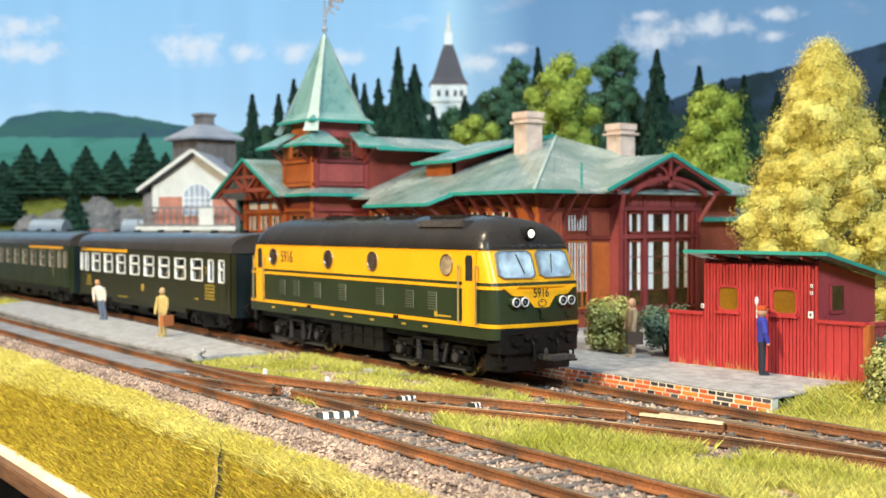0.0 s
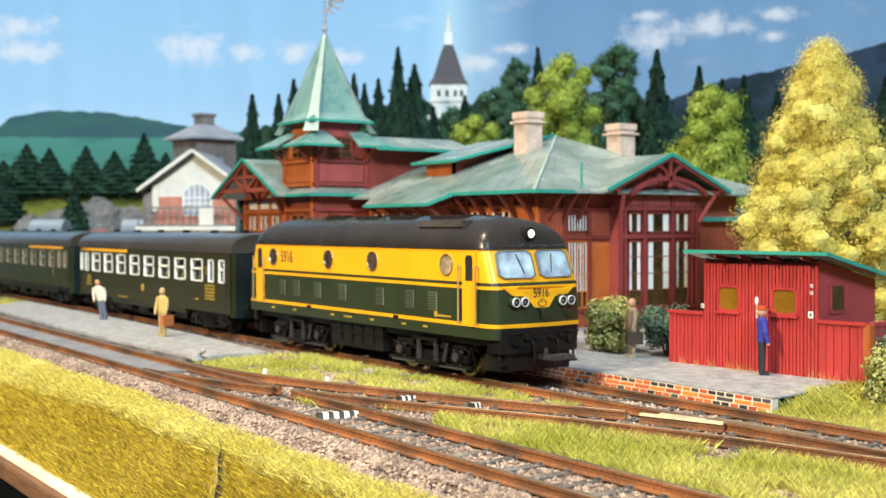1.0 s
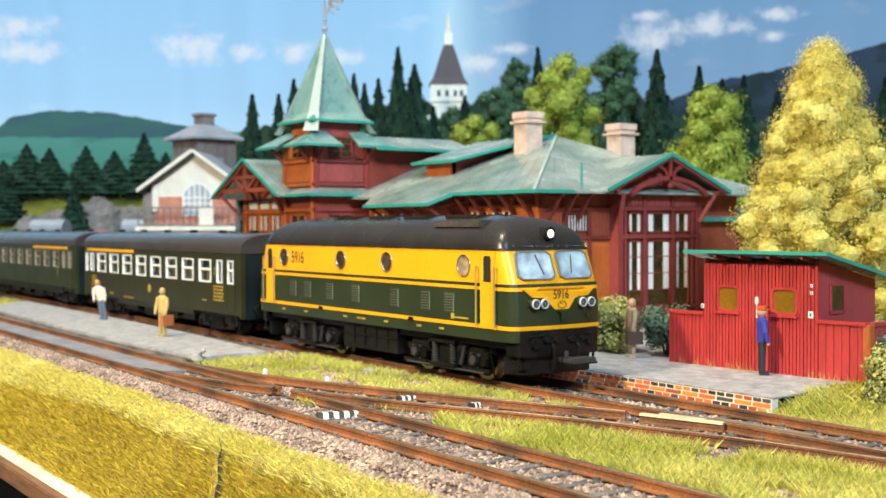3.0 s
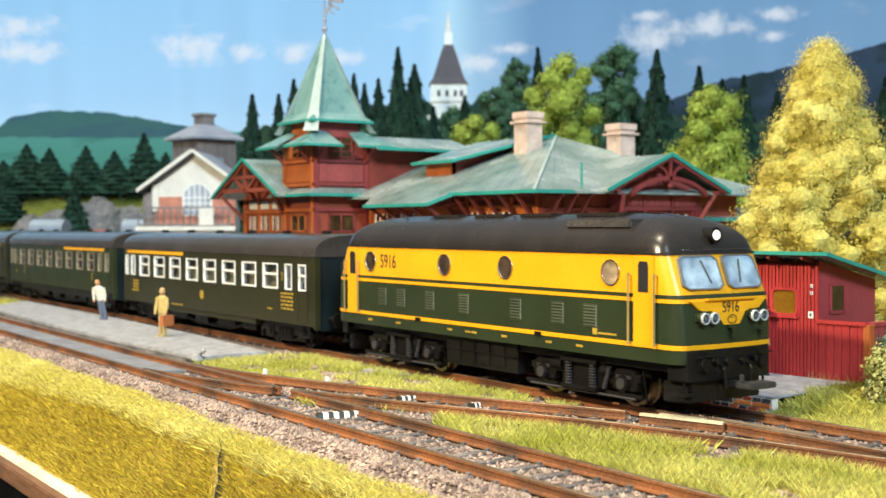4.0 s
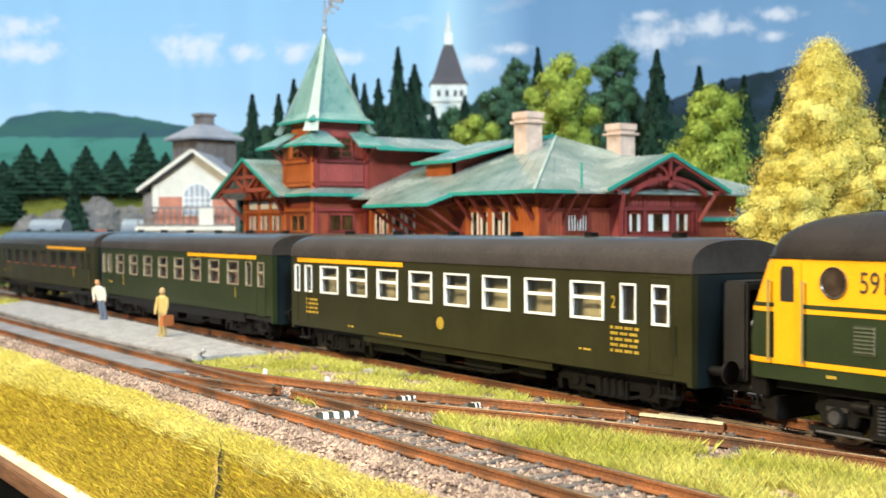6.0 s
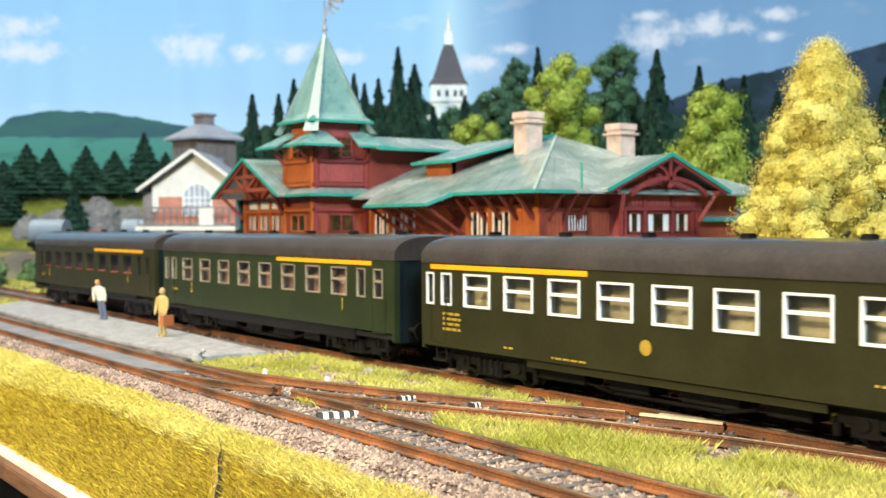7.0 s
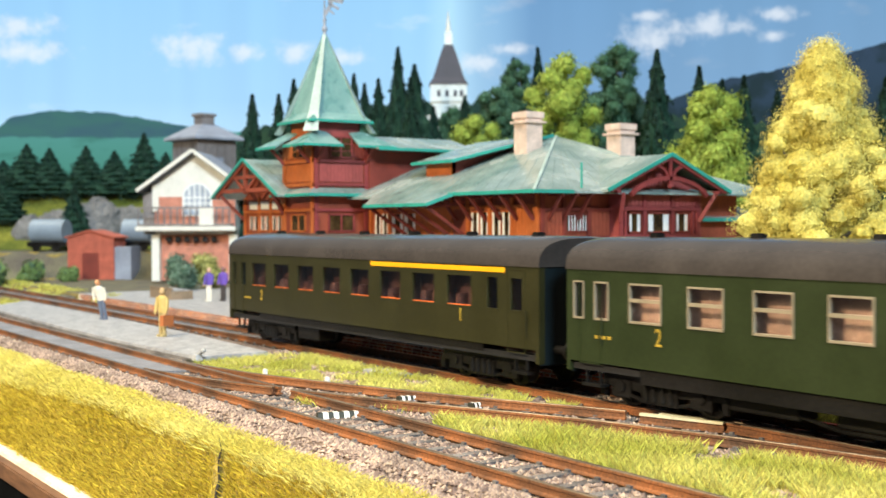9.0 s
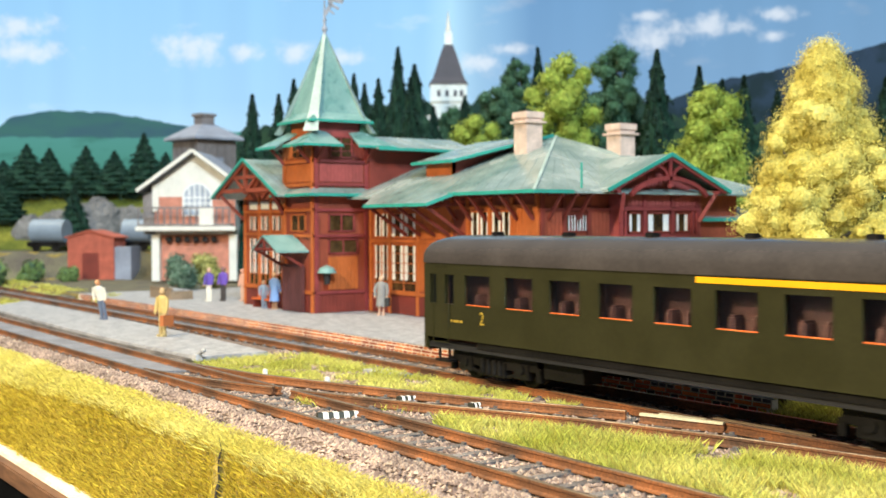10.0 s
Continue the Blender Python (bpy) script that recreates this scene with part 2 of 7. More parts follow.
LEAFG = mat("mid_green_foliage", (0.22, 0.30, 0.05), 0.75, var=0.3, grain=500, large=40, bump=0, island=0.4, col2=(0.38, 0.44, 0.09), spec=0.08)
LEAFD = mat("dark_green_foliage", (0.06, 0.13, 0.08), 0.8, var=0.3, grain=500, large=40, bump=0, island=0.5, col2=(0.10, 0.19, 0.11), spec=0.08)
FIR = mat("fir_needles", (0.016, 0.038, 0.030), 0.85, var=0.3, grain=500, large=40, bump=0, island=0.45, col2=(0.034, 0.066, 0.046), spec=0.08)
HEDGE = mat("olive_hedge", (0.28, 0.29, 0.10), 0.8, var=0.3, grain=500, large=50, bump=0, island=0.45, col2=(0.48, 0.44, 0.17), spec=0.08)
# plum copy of the red timber: the +x sides' shade is in the colour
SHADEPLUM = mat("shaded_plum_timber", (0.22, 0.035, 0.035), 0.55, var=0.18, grain=1300, large=90, bump=0.2)
TEALV = mat("verdigris_sheet", (0.12, 0.26, 0.245), 0.30, var=0.15, grain=700, large=60, bump=0.12, col2=(0.27, 0.41, 0.39), spec=0.8)
HIPCAP = mat("pale_verdigris", (0.34, 0.43, 0.40), 0.5, var=0.15, bump=0.15)
BRICKD = mat("slate_dark_brick", (0.055, 0.050, 0.058), 0.7, var=0.25, grain=2200, bump=0.3, obj=0.5)
BRICKR = mat("joined_red_brick", (0.42, 0.11, 0.045), 0.8, var=0.25, grain=2200, bump=0.3, island=0.5)
PINKRED = mat("red_brick_wall", (0.42, 0.10, 0.06), 0.85, var=0.2, grain=1500, large=150, bump=0.4)
HEDGEG = mat("far_bush_green", (0.10, 0.17, 0.05), 0.8, var=0.3, grain=500, large=50, bump=0, island=0.4, col2=(0.16, 0.24, 0.07))
# ochre of its own, deepened to paint in the slope's shade
GRASSO = mat("slope_shaded_ochre_grass", (0.39, 0.27, 0.022), 0.8, var=0.3, grain=700, large=25, bump=0, island=0.4, col2=(0.52, 0.38, 0.05), spec=0.1)
# boarding with the +x sides' shade put into its colour
SHADEPANEL = mat("shaded_plum_boarding", (0.30, 0.06, 0.055), 0.6, var=0.2, grain=1300, large=90, bump=0.25, stretch=(1, 1, 0.25))
STRAW = mat("dry_straw", (0.46, 0.30, 0.10), 0.85, var=0.3, bump=0, island=0.3, col2=(0.62, 0.46, 0.18), spec=0.1)
YARD = mat("dark_yard_gravel", (0.085, 0.072, 0.058), 0.95, var=0.35, grain=600, large=40, bump=0.8, col2=(0.16, 0.15, 0.085))
LENS = mat("grey_lamp_lens", (0.13, 0.14, 0.15), 0.08, var=0.2, bump=0)
BOARD = mat("brown_grey_board", (0.24, 0.17, 0.11), 0.8, var=0.25, grain=900, bump=0.4, stretch=(0.2, 1, 1))
INFILL = mat("grey_fine_ballast", (0.17, 0.17, 0.19), 0.7, var=0.3, grain=1800, large=120, bump=0.7, col2=(0.26, 0.26, 0.29))
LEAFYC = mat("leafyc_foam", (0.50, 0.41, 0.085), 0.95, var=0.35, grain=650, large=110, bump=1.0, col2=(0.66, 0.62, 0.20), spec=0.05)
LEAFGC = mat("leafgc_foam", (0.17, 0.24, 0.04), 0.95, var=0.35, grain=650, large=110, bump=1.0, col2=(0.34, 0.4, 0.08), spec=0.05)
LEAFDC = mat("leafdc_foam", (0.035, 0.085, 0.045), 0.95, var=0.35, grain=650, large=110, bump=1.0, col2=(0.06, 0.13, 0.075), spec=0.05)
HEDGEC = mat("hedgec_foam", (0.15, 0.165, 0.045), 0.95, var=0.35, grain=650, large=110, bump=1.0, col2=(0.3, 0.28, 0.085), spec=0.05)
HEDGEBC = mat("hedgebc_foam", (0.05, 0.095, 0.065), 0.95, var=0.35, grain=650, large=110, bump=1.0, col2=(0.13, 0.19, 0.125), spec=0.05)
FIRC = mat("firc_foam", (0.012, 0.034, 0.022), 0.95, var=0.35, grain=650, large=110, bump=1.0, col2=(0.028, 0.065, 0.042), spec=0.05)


# ---- ground ----
def lift(x, y):
    """Height of the scenery."""
    if y < -101:
        t = min(1.0, (-101 - y) / 16)
        z = -6.6 - 18.4 * t ** 0.9
    elif y < -88:
        z = -4.6 - 2.0 * (-88 - y) / 13
    elif y < 24:
        z = -4.6
    else:
        z = -4.6 + 4.2 * min(1.0, (y - 24) / (2 if x < 141 else 16))
        d = (x - EYE[0]) * WAY[0] + (y - EYE[1]) * WAY[1]
        if d > 960:
            u = (x - EYE[0]) * SIDE[0] + (y - EYE[1]) * SIDE[1]
            z += min(23.0, (d - 960) * 0.8) + min(20.0, max(0.0, d - 1090) * 0.15) + min(38.0, max(0.0, d - 1050) * 0.30) * min(1.0, max(0.0, (-215 - u) / 50))
    return z + 0.5 * noise.noise(Vector((x * 0.05, y * 0.05, 0))) * (1 if y < -90 or y > 30 else 0.3)


gx = list(np.arange(-1150, 470, 9.0))
gy = list(np.arange(-117, -80, 2.0)) + list(np.arange(-80, 40, 2.0)) + list(np.arange(40, 950, 18.0))
g = G()
g.add([(x, y, lift(x, y)) for y in gy for x in gx],
      [(j * len(gx) + i, j * len(gx) + i + 1, (j + 1) * len(gx) + i + 1, (j + 1) * len(gx) + i) for j in range(len(gy) - 1) for i in range(len(gx) - 1)])
solid("ground", g, SOIL, 0, 0, 0, "scenic ground of yellow-green turf over the baseboard", "ground", kind="structure")
bed = G()
for x0 in range(-1100, 440, 12):
    rim = [(-90.5 + 1.2 * noise.noise(Vector((x * 0.06, 3, 0))), 22.6 + 0.8 * noise.noise(Vector((x * 0.07, 9, 0)))) for x in (x0, x0 + 12)]
    bed.add([(x0, rim[0][0], -5.6), (x0 + 12, rim[1][0], -5.6), (x0 + 12, rim[1][0] + 2, -2.8), (x0, rim[0][0] + 2, -2.8), (x0 + 12, rim[1][1], -2.8), (x0, rim[0][1], -2.8)],
            [(0, 1, 2, 3), (3, 2, 4, 5)])
solid("ballast_bed", bed, BALLAST, 0, 0, -4.5, "brown crushed-stone ballast under the tracks", "ballast", kind="structure")
edge = thing("baseboard_edge", 0, -120, -60, "brown timber fascia board along the layout's front edge with a pale top", "board", kind="structure")
part("plank", G().box(-900, 420, -122.6, -118.6, -31.5, -26.4), PLANK, edge, bevel=0.4)
g = G()
xs = np.arange(-900, 420, 5.0)
wob = [1.6 * noise.noise(Vector((x * 0.03, 0, 5))) for x in xs]
g.rings([[(x, -119.8, -26.3), (x, -115.6 + w, -26.3), (x, -116.0 + w, -24.3), (x, -119.4, -25.4)] for x, w in zip(xs, wob)])
part("pale_strip", g, PALEFOAM, edge, "pale cut strip along the turf's edge")
# black sheet added where only the unlit void below the edge shows
solid("void_sheet", G().box(-900, 420, -122, -120, -420, -31.7), VOIDBLACK, 0, -122, -420, "black sheet in place of the unlit void under the layout's edge", "drape", kind="structure")

# ---- platforms ----
pl = thing("platform", -100, 40, -4, "grey paved station platform with a red brick front", "platform", kind="structure")
PLANPOLY = [(-420, 23.75), (143, 23.75), (141, 44), (136, 70), (40, 170), (-420, 170)]
part("paving", G().prism(PLANPOLY, 0.55, 1.0, "z"), PLAT, pl, bevel=0.12)
part("mortar_wall", G().box(-420, 142.6, 23.64, 26.0, -5.0, 0.5), MORTAR, pl)
isl = solid("platform_between_tracks", G().prism([(-385, -19.5), (-220, -19.5), (-120, -22), (-41, -26.5), (-40, -54), (-120, -56.5), (-200, -56), (-345, -52)], -4.4, -0.2, "z"), PLAT, -200, -40, -4.4,
            "pale grey low platform between the two tracks", "platform", kind="structure", bevel=0.3)
for a, b in (((-345, -52.4), (-200, -56.4)), ((-200, -56.4), (-120, -56.9)), ((-120, -56.9), (-40.5, -54.4))):
    part("edge_board", G().beam((*a, -2.7), (*b, -2.7), 0.5, 3.0), SLEEPER, isl, "dark timber edging board")


# ---- tracks ----
def hermite(knots, x):
    xs, ys = [k[0] for k in knots], [k[1] for k in knots]
    sl = np.gradient(ys, xs)
    i = min(max(int(np.searchsorted(xs, x)) - 1, 0), len(xs) - 2)
    h = xs[i + 1] - xs[i]
    t = (x - xs[i]) / h
    return ((2 * t ** 3 - 3 * t ** 2 + 1) * ys[i] + (t ** 3 - 2 * t ** 2 + t) * h * sl[i] + (-2 * t ** 3 + 3 * t ** 2) * ys[i + 1] + (t ** 3 - t ** 2) * h * sl[i + 1])


CROSS = [(-60, -73.3), (-20, -71.5), (10, -67), (47, -56.5), (95, -39.5), (132, -24), (170, -13), (205, -6), (240, -1), (270, 0)]


def sweep(pts, shape):
    """A profile drawn along points in the plane."""
    rows = []
    for i, p in enumerate(pts):
        a, b = pts[max(0, i - 1)], pts[min(len(pts) - 1, i + 1)]
        d = Vector((b[0] - a[0], b[1] - a[1])).normalized()
        rows.append([(p[0] - d.y * s, p[1] + d.x * s, z) for s, z in shape])
    return G().rings(rows)


RAIL = [(-0.95, -2.3), (0.95, -2.3), (0.95, -2.0), (0.3, -1.75), (0.3, -0.85), (0.55, -0.65), (0.55, -0.12), (-0.55, -0.12), (-0.55, -0.65), (-0.3, -0.85), (-0.3, -1.75), (-0.95, -2.0)]
CAP = [(-0.52, -0.1), (0.52, -0.1), (0.42, 0.02), (-0.42, 0.02)]


def rail(track, pts):
    r = part("rail", sweep(pts, RAIL), RUST, track, "rusty rail")
    part("running_surface", sweep(pts, CAP), RAILTOP, r, "worn bright rail top")


def track(name, x0, x1, line, step, label, rails=((-8.6, None, None), (8.6, None, None))):
    t = thing(name, (x0 + x1) / 2, line((x0 + x1) / 2), -4.6, label, "railway track", "tracks")
    for off, a, b in rails:
        a, b = x0 if a is None else a, x1 if b is None else b
        rail(t, [(x, line(x) + off) for x in np.linspace(a, b, 2 + int((b - a) / 12))])
    return t


main = track("railway_track", -900, 430, lambda x: 0.0, 7, "rusty main-line track on brown ballast beside the platform")
front = track("railway_track", -900, 430, lambda x: -73.3, 7, "rusty siding track along the grassy bank",
              rails=((-8.6, None, None), (8.6, None, 44), (8.6, 51, None)))
cross = track("railway_track", -55, 250, lambda x: hermite(CROSS, x), 7, "rusty crossover track joining the siding to the main line",
              rails=((-8.6, -20, 43), (-8.6, 50, 245), (8.6, -40, 131)))
TRACKS = [(main, -640, 420, lambda x: 0.0, 15.0), (front, -640, 420, lambda x: -73.3, 15.0), (cross, 50, 200, lambda x: hermite(CROSS, x), 13.0)]


g = G()
xs = np.arange(-640, -18, 4.0)
g.rings([[(x, -80.6, -4.2), (x, -66.1, -4.2), (x, -66.1, -1.9 + 0.15 * noise.noise(Vector((x * 0.4, 1, 0)))), (x, -73.3, -1.6 + 0.2 * noise.noise(Vector((x * 0.3, 4, 0)))), (x, -80.6, -1.9 + 0.15 * noise.noise(Vector((x * 0.4, 2, 0))))] for x in xs])
solid("track_infill", g, INFILL, -300, -73, -4.2, "fine grey ballast filled between the siding's rails", "ballast", kind="structure")


g = G()
xs = np.arange(-640, 24, 4.0)
g.rings([[(x, -7.3, -4.2), (x, 7.3, -4.2), (x, 7.3, -2.5 + 0.2 * noise.noise(Vector((x * 0.4, 7, 0)))), (x, 0, -2.3 + 0.25 * noise.noise(Vector((x * 0.3, 8, 0)))), (x, -7.3, -2.5 + 0.2 * noise.noise(Vector((x * 0.4, 9, 0))))] for x in xs])
solid("track_infill", g, INFILL, -300, 0, -4.2, "fine grey ballast filled between the main line's rails", "ballast", kind="structure")


# ---- rolling stock ----
def wheelset(parent, x, r=6.0, rim=None):
    """One axle with two wheels, turning about its own middle."""
    ob = new("wheelset")
    g = G()
    for s in (-1, 1):
        g.cyl((0, s * 7.0, 0), (0, s * 9.3, 0), r * 0.86, n=22)
        g.cyl((0, s * 9.3, 0), (0, s * 10.0, 0), r * 0.35, n=12)
        for k in range(8):
            a = k * math.tau / 8
            g.beam((math.cos(a) * r * 0.3, s * 9.35, math.sin(a) * r * 0.3), (math.cos(a) * r * 0.82, s * 9.35, math.sin(a) * r * 0.82), 0.7, 0.5)
    g.cyl((0, -7.5, 0), (0, 7.5, 0), 1.2, n=10)
    ob.parent = parent
    BASE[ob] = (0, 0, 0)
    part("wheel_disc", g, BLACK, ob)
    g = G()
    for s in (-1, 1):
        g.rings([[(math.cos(k * math.tau / 28) * q, s * y, math.sin(k * math.tau / 28) * q) for k in range(28)] for q, y in ((r * 0.84, 9.5), (r, 9.45), (r, 7.4), (r * 1.07, 7.2), (r * 1.07, 6.7), (r * 0.84, 6.7))], cap=False)
    part("tyre", g, rim or BRASS, ob, "" if rim else "worn metal tyre", smooth=True)
    WHEELS.append((ob, x, r))
    return ob


WHEELS = []


def outline(u, hw, cut, n=4):
    """Plan of a vehicle body with rounded cab corners, half length u and half width hw."""
    q = [(u - cut * 1.25, hw)]
    for k in range(1, n + 1):
        a = math.pi / 2 * (1 - k / n)
        q.append((u - cut * 1.25 + cut * 1.05 * math.cos(a), hw - cut * 0.55 + cut * 0.55 * math.sin(a)))
    q.append((u, hw * 0.35))
    half = q + [(x, -y) for x, y in reversed(q)]
    return half + [(-x, -y) for x, y in half]


def loco_u(z):
    """Half length of the body at a height."""
    return float(np.interp(z, [8, 15, 22, 27.5, 38, 40, 43, 45.5, 47, 47.8], [79.6, 80.0, 80.0, 79.2, 75.0, 74.5, 73.0, 69.8, 65.5, 58]))


def loco_w(z):
    return float(np.interp(z, [8, 38, 39.5, 42, 44.5, 46.5, 47.8], [16.5, 16.5, 16.4, 15.3, 12.6, 8.2, 1.5]))


def build_loco():
    L = thing("diesel_locomotive", 0, 0, 0, "yellow and dark green model diesel locomotive with black roof", "locomotive")
    for name, z0, z1, m in (("lower_skirt", 12.6, 15.9, GREEN), ("side_body", 15.9, 27.0, GREEN), ("upper_body", 27.0, 38.0, YELLOW), ("roof", 38.0, 47.8, ROOFBLACK)):
        zs = list(np.linspace(z0, z1, 3 if name != "roof" else 12))
        rows = [[(x, y, z) for x, y in outline(loco_u(z), loco_w(z), 4.6 if z < 38.1 else 5.2)] for z in zs]
        part(name, G().rings(rows), m, L, smooth=True)

    def band(name, z0, z1, m, proud=0.12):
        rows = [[(x, y, z) for x, y in outline(loco_u(z) + proud, loco_w(z) + proud, 4.6)] for z in (z0, z1)]
        part(name, G().rings(rows), m, L)
    band("lower_stripe", 15.9, 17.0, YELLOW)
    band("upper_stripe", 26.7, 27.7, YELLOW)
    band("dark_stripe", 27.7, 28.6, GREEN, 0.16)
    band("gutter", 37.9, 38.35, ROOFBLACK, 0.3)
    for s in (-1, 1):
        y = s * 16.5
        for x in (-56.5, -14.6, 14.6, 56.5):
            n = 24
            ring = G().rings([[(x + r * math.cos(k * math.tau / n), y + s * d, 33.3 + r * math.sin(k * math.tau / n)) for k in range(n)] for r, d in ((3.25, 0.05), (3.2, 0.4), (2.95, 0.4), (2.85, 0.05))], cap=False)
            port = part("porthole", ring, STEEL, L, "round window rim", smooth=True)
            part("pane", G().cyl((x, y + s * 0.02, 33.3), (x, y + s * 0.16, 33.3), 2.9, n=24), PORTGLASS if x != 56.5 else PALEPORT, port, "dark round glass" if x != 56.5 else "dull pale round pane")
        for x in (-67.8, 67.8):
            d = part("cab_door", G().box(x - 3.4, x + 3.4, min(y, y + s * 0.22), max(y, y + s * 0.22), 15.9, 37.6), YELLOW, L, "yellow cab door", bevel=0.08)
            part("door_window", G().prism([(x - 1.7 + q[0], 29.0 + q[1]) for q in ((0, 0), (3.4, 0), (3.4, 6.4), (2.9, 7.3), (0.5, 7.3), (0, 6.4))], y + s * 0.2, y + s * 0.3), DARK, d)
            for hx in (-4.3, 4.3):
                part("handrail", G().cyl((x + hx, y + s * 1.0, 16.4), (x + hx, y + s * 1.0, 33.5), 0.28, n=8).cyl((x + hx, y, 17), (x + hx, y + s * 1.0, 17), 0.2, n=6).cyl((x + hx, y, 33), (x + hx, y + s, 33), 0.2, n=6), BRASSY, L, smooth=True)
        for x in (-49.5, -38.5, -22.5, -5, 19, 36.5, 49):
            lv = G().box(x - 2.5, x + 2.5, min(y, y + s * 0.12), max(y, y + s * 0.12), 19.3, 25.2)
            for k in range(7):
                lv.prism([(y + s * 0.1, 19.6 + k * 0.78), (y + s * 0.32, 19.85 + k * 0.78), (y + s * 0.1, 20.2 + k * 0.78)], x - 2.2, x + 2.2, "x")
            part("louvre", lv, LOUVRE, L)
            part("louvre_edge", G().box(x + 2.32, x + 2.5, min(y, y + s * 0.35), max(y, y + s * 0.35), 19.5, 25.0), PALEEDGE, L)
        for x in (-28.7, 28.7):
            part("bolt_plate", G().box(x - 1.3, x + 1.3, min(y, y + s * 0.4), max(y, y + s * 0.4), 15.8, 16.8), BLACK, L)
        for x in (-57, -40, -12, -3, 0, 14, 33, 45):
            part("lettering_bar", G().box(x - 1.2, x + 1.2, min(y, y + s * 0.14), max(y, y + s * 0.14), 14.1, 14.7), YPRINT, L)
        part("lettering_bar", G().box(52, 58.5, min(y, y + s * 0.14), max(y, y + s * 0.14), 17.9, 18.4).box(50, 51.6, min(y, y + s * 0.14), max(y, y + s * 0.14), 17.7, 19.3), YPRINT, L)
        writing("number", "5916", 6.1, PRINT, L, (-46.0 * (1 if s < 0 else -1), y + s * 0.08, 33.3), (90, 0, 0 if s < 0 else 180))
    # cab fronts
    for e in (-1, 1):
        def fx(z, d=0.0):
            return e * (loco_u(z) + d)
        # a slightly raised yellow shield on the lower front
        part("front_shield", G().add([(fx(27.2, .12), -13.0, 27.2), (fx(27.2, .12), 13.0, 27.2), (fx(25.0, .12), 10.2, 25.0), (fx(24.4, .2), 5.2, 24.4), (fx(21.4, .2), 2.6, 21.4), (fx(21.4, .2), -2.6, 21.4), (fx(24.4, .2), -5.2, 24.4), (fx(25.0, .12), -10.2, 25.0),
                                      (fx(27.2, -1.2), -13.0, 27.2), (fx(27.2, -1.2), 13.0, 27.2), (fx(25.0, -1.2), 10.2, 25.0), (fx(24.4, -.8), 5.2, 24.4), (fx(21.4, -.8), 2.6, 21.4), (fx(21.4, -.8), -2.6, 21.4), (fx(24.4, -.8), -5.2, 24.4), (fx(25.0, -1.2), -10.2, 25.0)],
                                     [(0, 1, 2, 3, 4, 5, 6, 7)] + [(k, (k + 1) % 8, 8 + (k + 1) % 8, 8 + k) for k in range(8)]), YELLOW, L)
        part("front_bar", G().beam((fx(27.0, .8), -8.4, 27.5), (fx(27.0, .8), 8.4, 27.5), 0.6, 0.5), YELLOW, L)
        for s in (-1, 1):
            zt, zb = 37.5, 29.9
            quad = [(1.1, zb), (13.4, zb + 0.1), (12.6, zt), (1.1, zt)]

            def ring(k, d):
                cx, cz = sum(q[0] for q in quad) / 4, sum(q[1] for q in quad) / 4
                pts = []
                for i, q in enumerate(quad):
                    a, b = quad[i - 1], quad[(i + 1) % 4]
                    for o in (a, b):
                        t = 0.12
                        pts.append((q[0] + (o[0] - q[0]) * t, q[1] + (o[1] - q[1]) * t))
                out = []
                for y, z in pts:
                    y, z = cx + (y - cx) * k, cz + (z - cz) * k
                    out.append((e * (loco_u(z) + d - 0.010 * max(0, abs(y) - 4) ** 2), s * y, z))
                return out
            w = part("windscreen", G().rings([ring(1.06, -0.3), ring(1.05, 0.75), ring(0.97, 0.75), ring(0.95, 0.1)], cap=False), SILVERGREY, L, "grey windscreen frame", smooth=True)
            part("pane", G().rings([ring(0.97, 0.40), ring(0.97, 0.52)]), GLARESCREEN, w, "windscreen glass with its pale blue reflection painted in")
            part("wiper", G().beam((fx(36.5, .75), s * 6.5, 36.6), (fx(31.0, .75), s * 5.0, 31.2), 0.25), DARK, w)
            part("lamp_pod", G().box(*sorted((fx(23, -1.5), fx(23, 0.9))), *sorted((s * 5.4, s * 11.7)), 21.6, 24.8), GREEN, L, "green twin-lamp pod", bevel=0.9)
            for yy in (7.0, 10.1):
                c = (fx(23), s * yy, 23.2)
                h = part("headlight", G().cyl((c[0] - e * 1.5, c[1], c[2]), (c[0] + e * 1.5, c[1], c[2]), 1.34, n=20), GREEN, L, "twin round headlight", smooth=True)
                part("lamp_ring", G().rings([[(c[0] + e * d, c[1] + r * math.cos(k * math.tau / 24), c[2] + r * math.sin(k * math.tau / 24)) for k in range(24)] for r, d in ((1.42, 1.3), (1.32, 1.72), (1.08, 1.72), (0.98, 1.35))], cap=False), CHROME, h, "bright lamp ring", smooth=True)
                part("lens", G().cyl((c[0] + e * 1.3, c[1], c[2]), (c[0] + e * 1.5, c[1], c[2]), 1.02, n=18).ball((c[0] + e * 1.5, c[1], c[2]), 0.55, 8, 5, (0.4, 1, 1)), LENS, h)
        part("top_lamp_housing", G().cyl((e * 70.5, 0, 42.4), (e * 75.4, 0, 42.4), 1.9, n=20), BLACK, L, smooth=True)
        part("top_lamp", G().ball((e * 75.4, 0, 42.4), 1.2, 14, 8, (0.5, 1, 1)), LAMPGLASS, L, "lit white headlamp", smooth=True)
        part("badge", G().rings([[(fx(22.9, .5), 1.6 * math.cos(k * math.tau / 24) * q, 22.7 + 1.1 * math.sin(k * math.tau / 24) * q) for k in range(24)] for q in (1.0, 0.82)], cap=False), PRINT, L, "small oval emblem ring")
        g = G()
        for k in range(25):
            y = -12.6 + k * 1.05
            g.ball((e * (loco_u(38.9) + 0.05 - 0.055 * max(0, abs(y) - 5.8)), y, 38.9), 0.2, 6, 4)
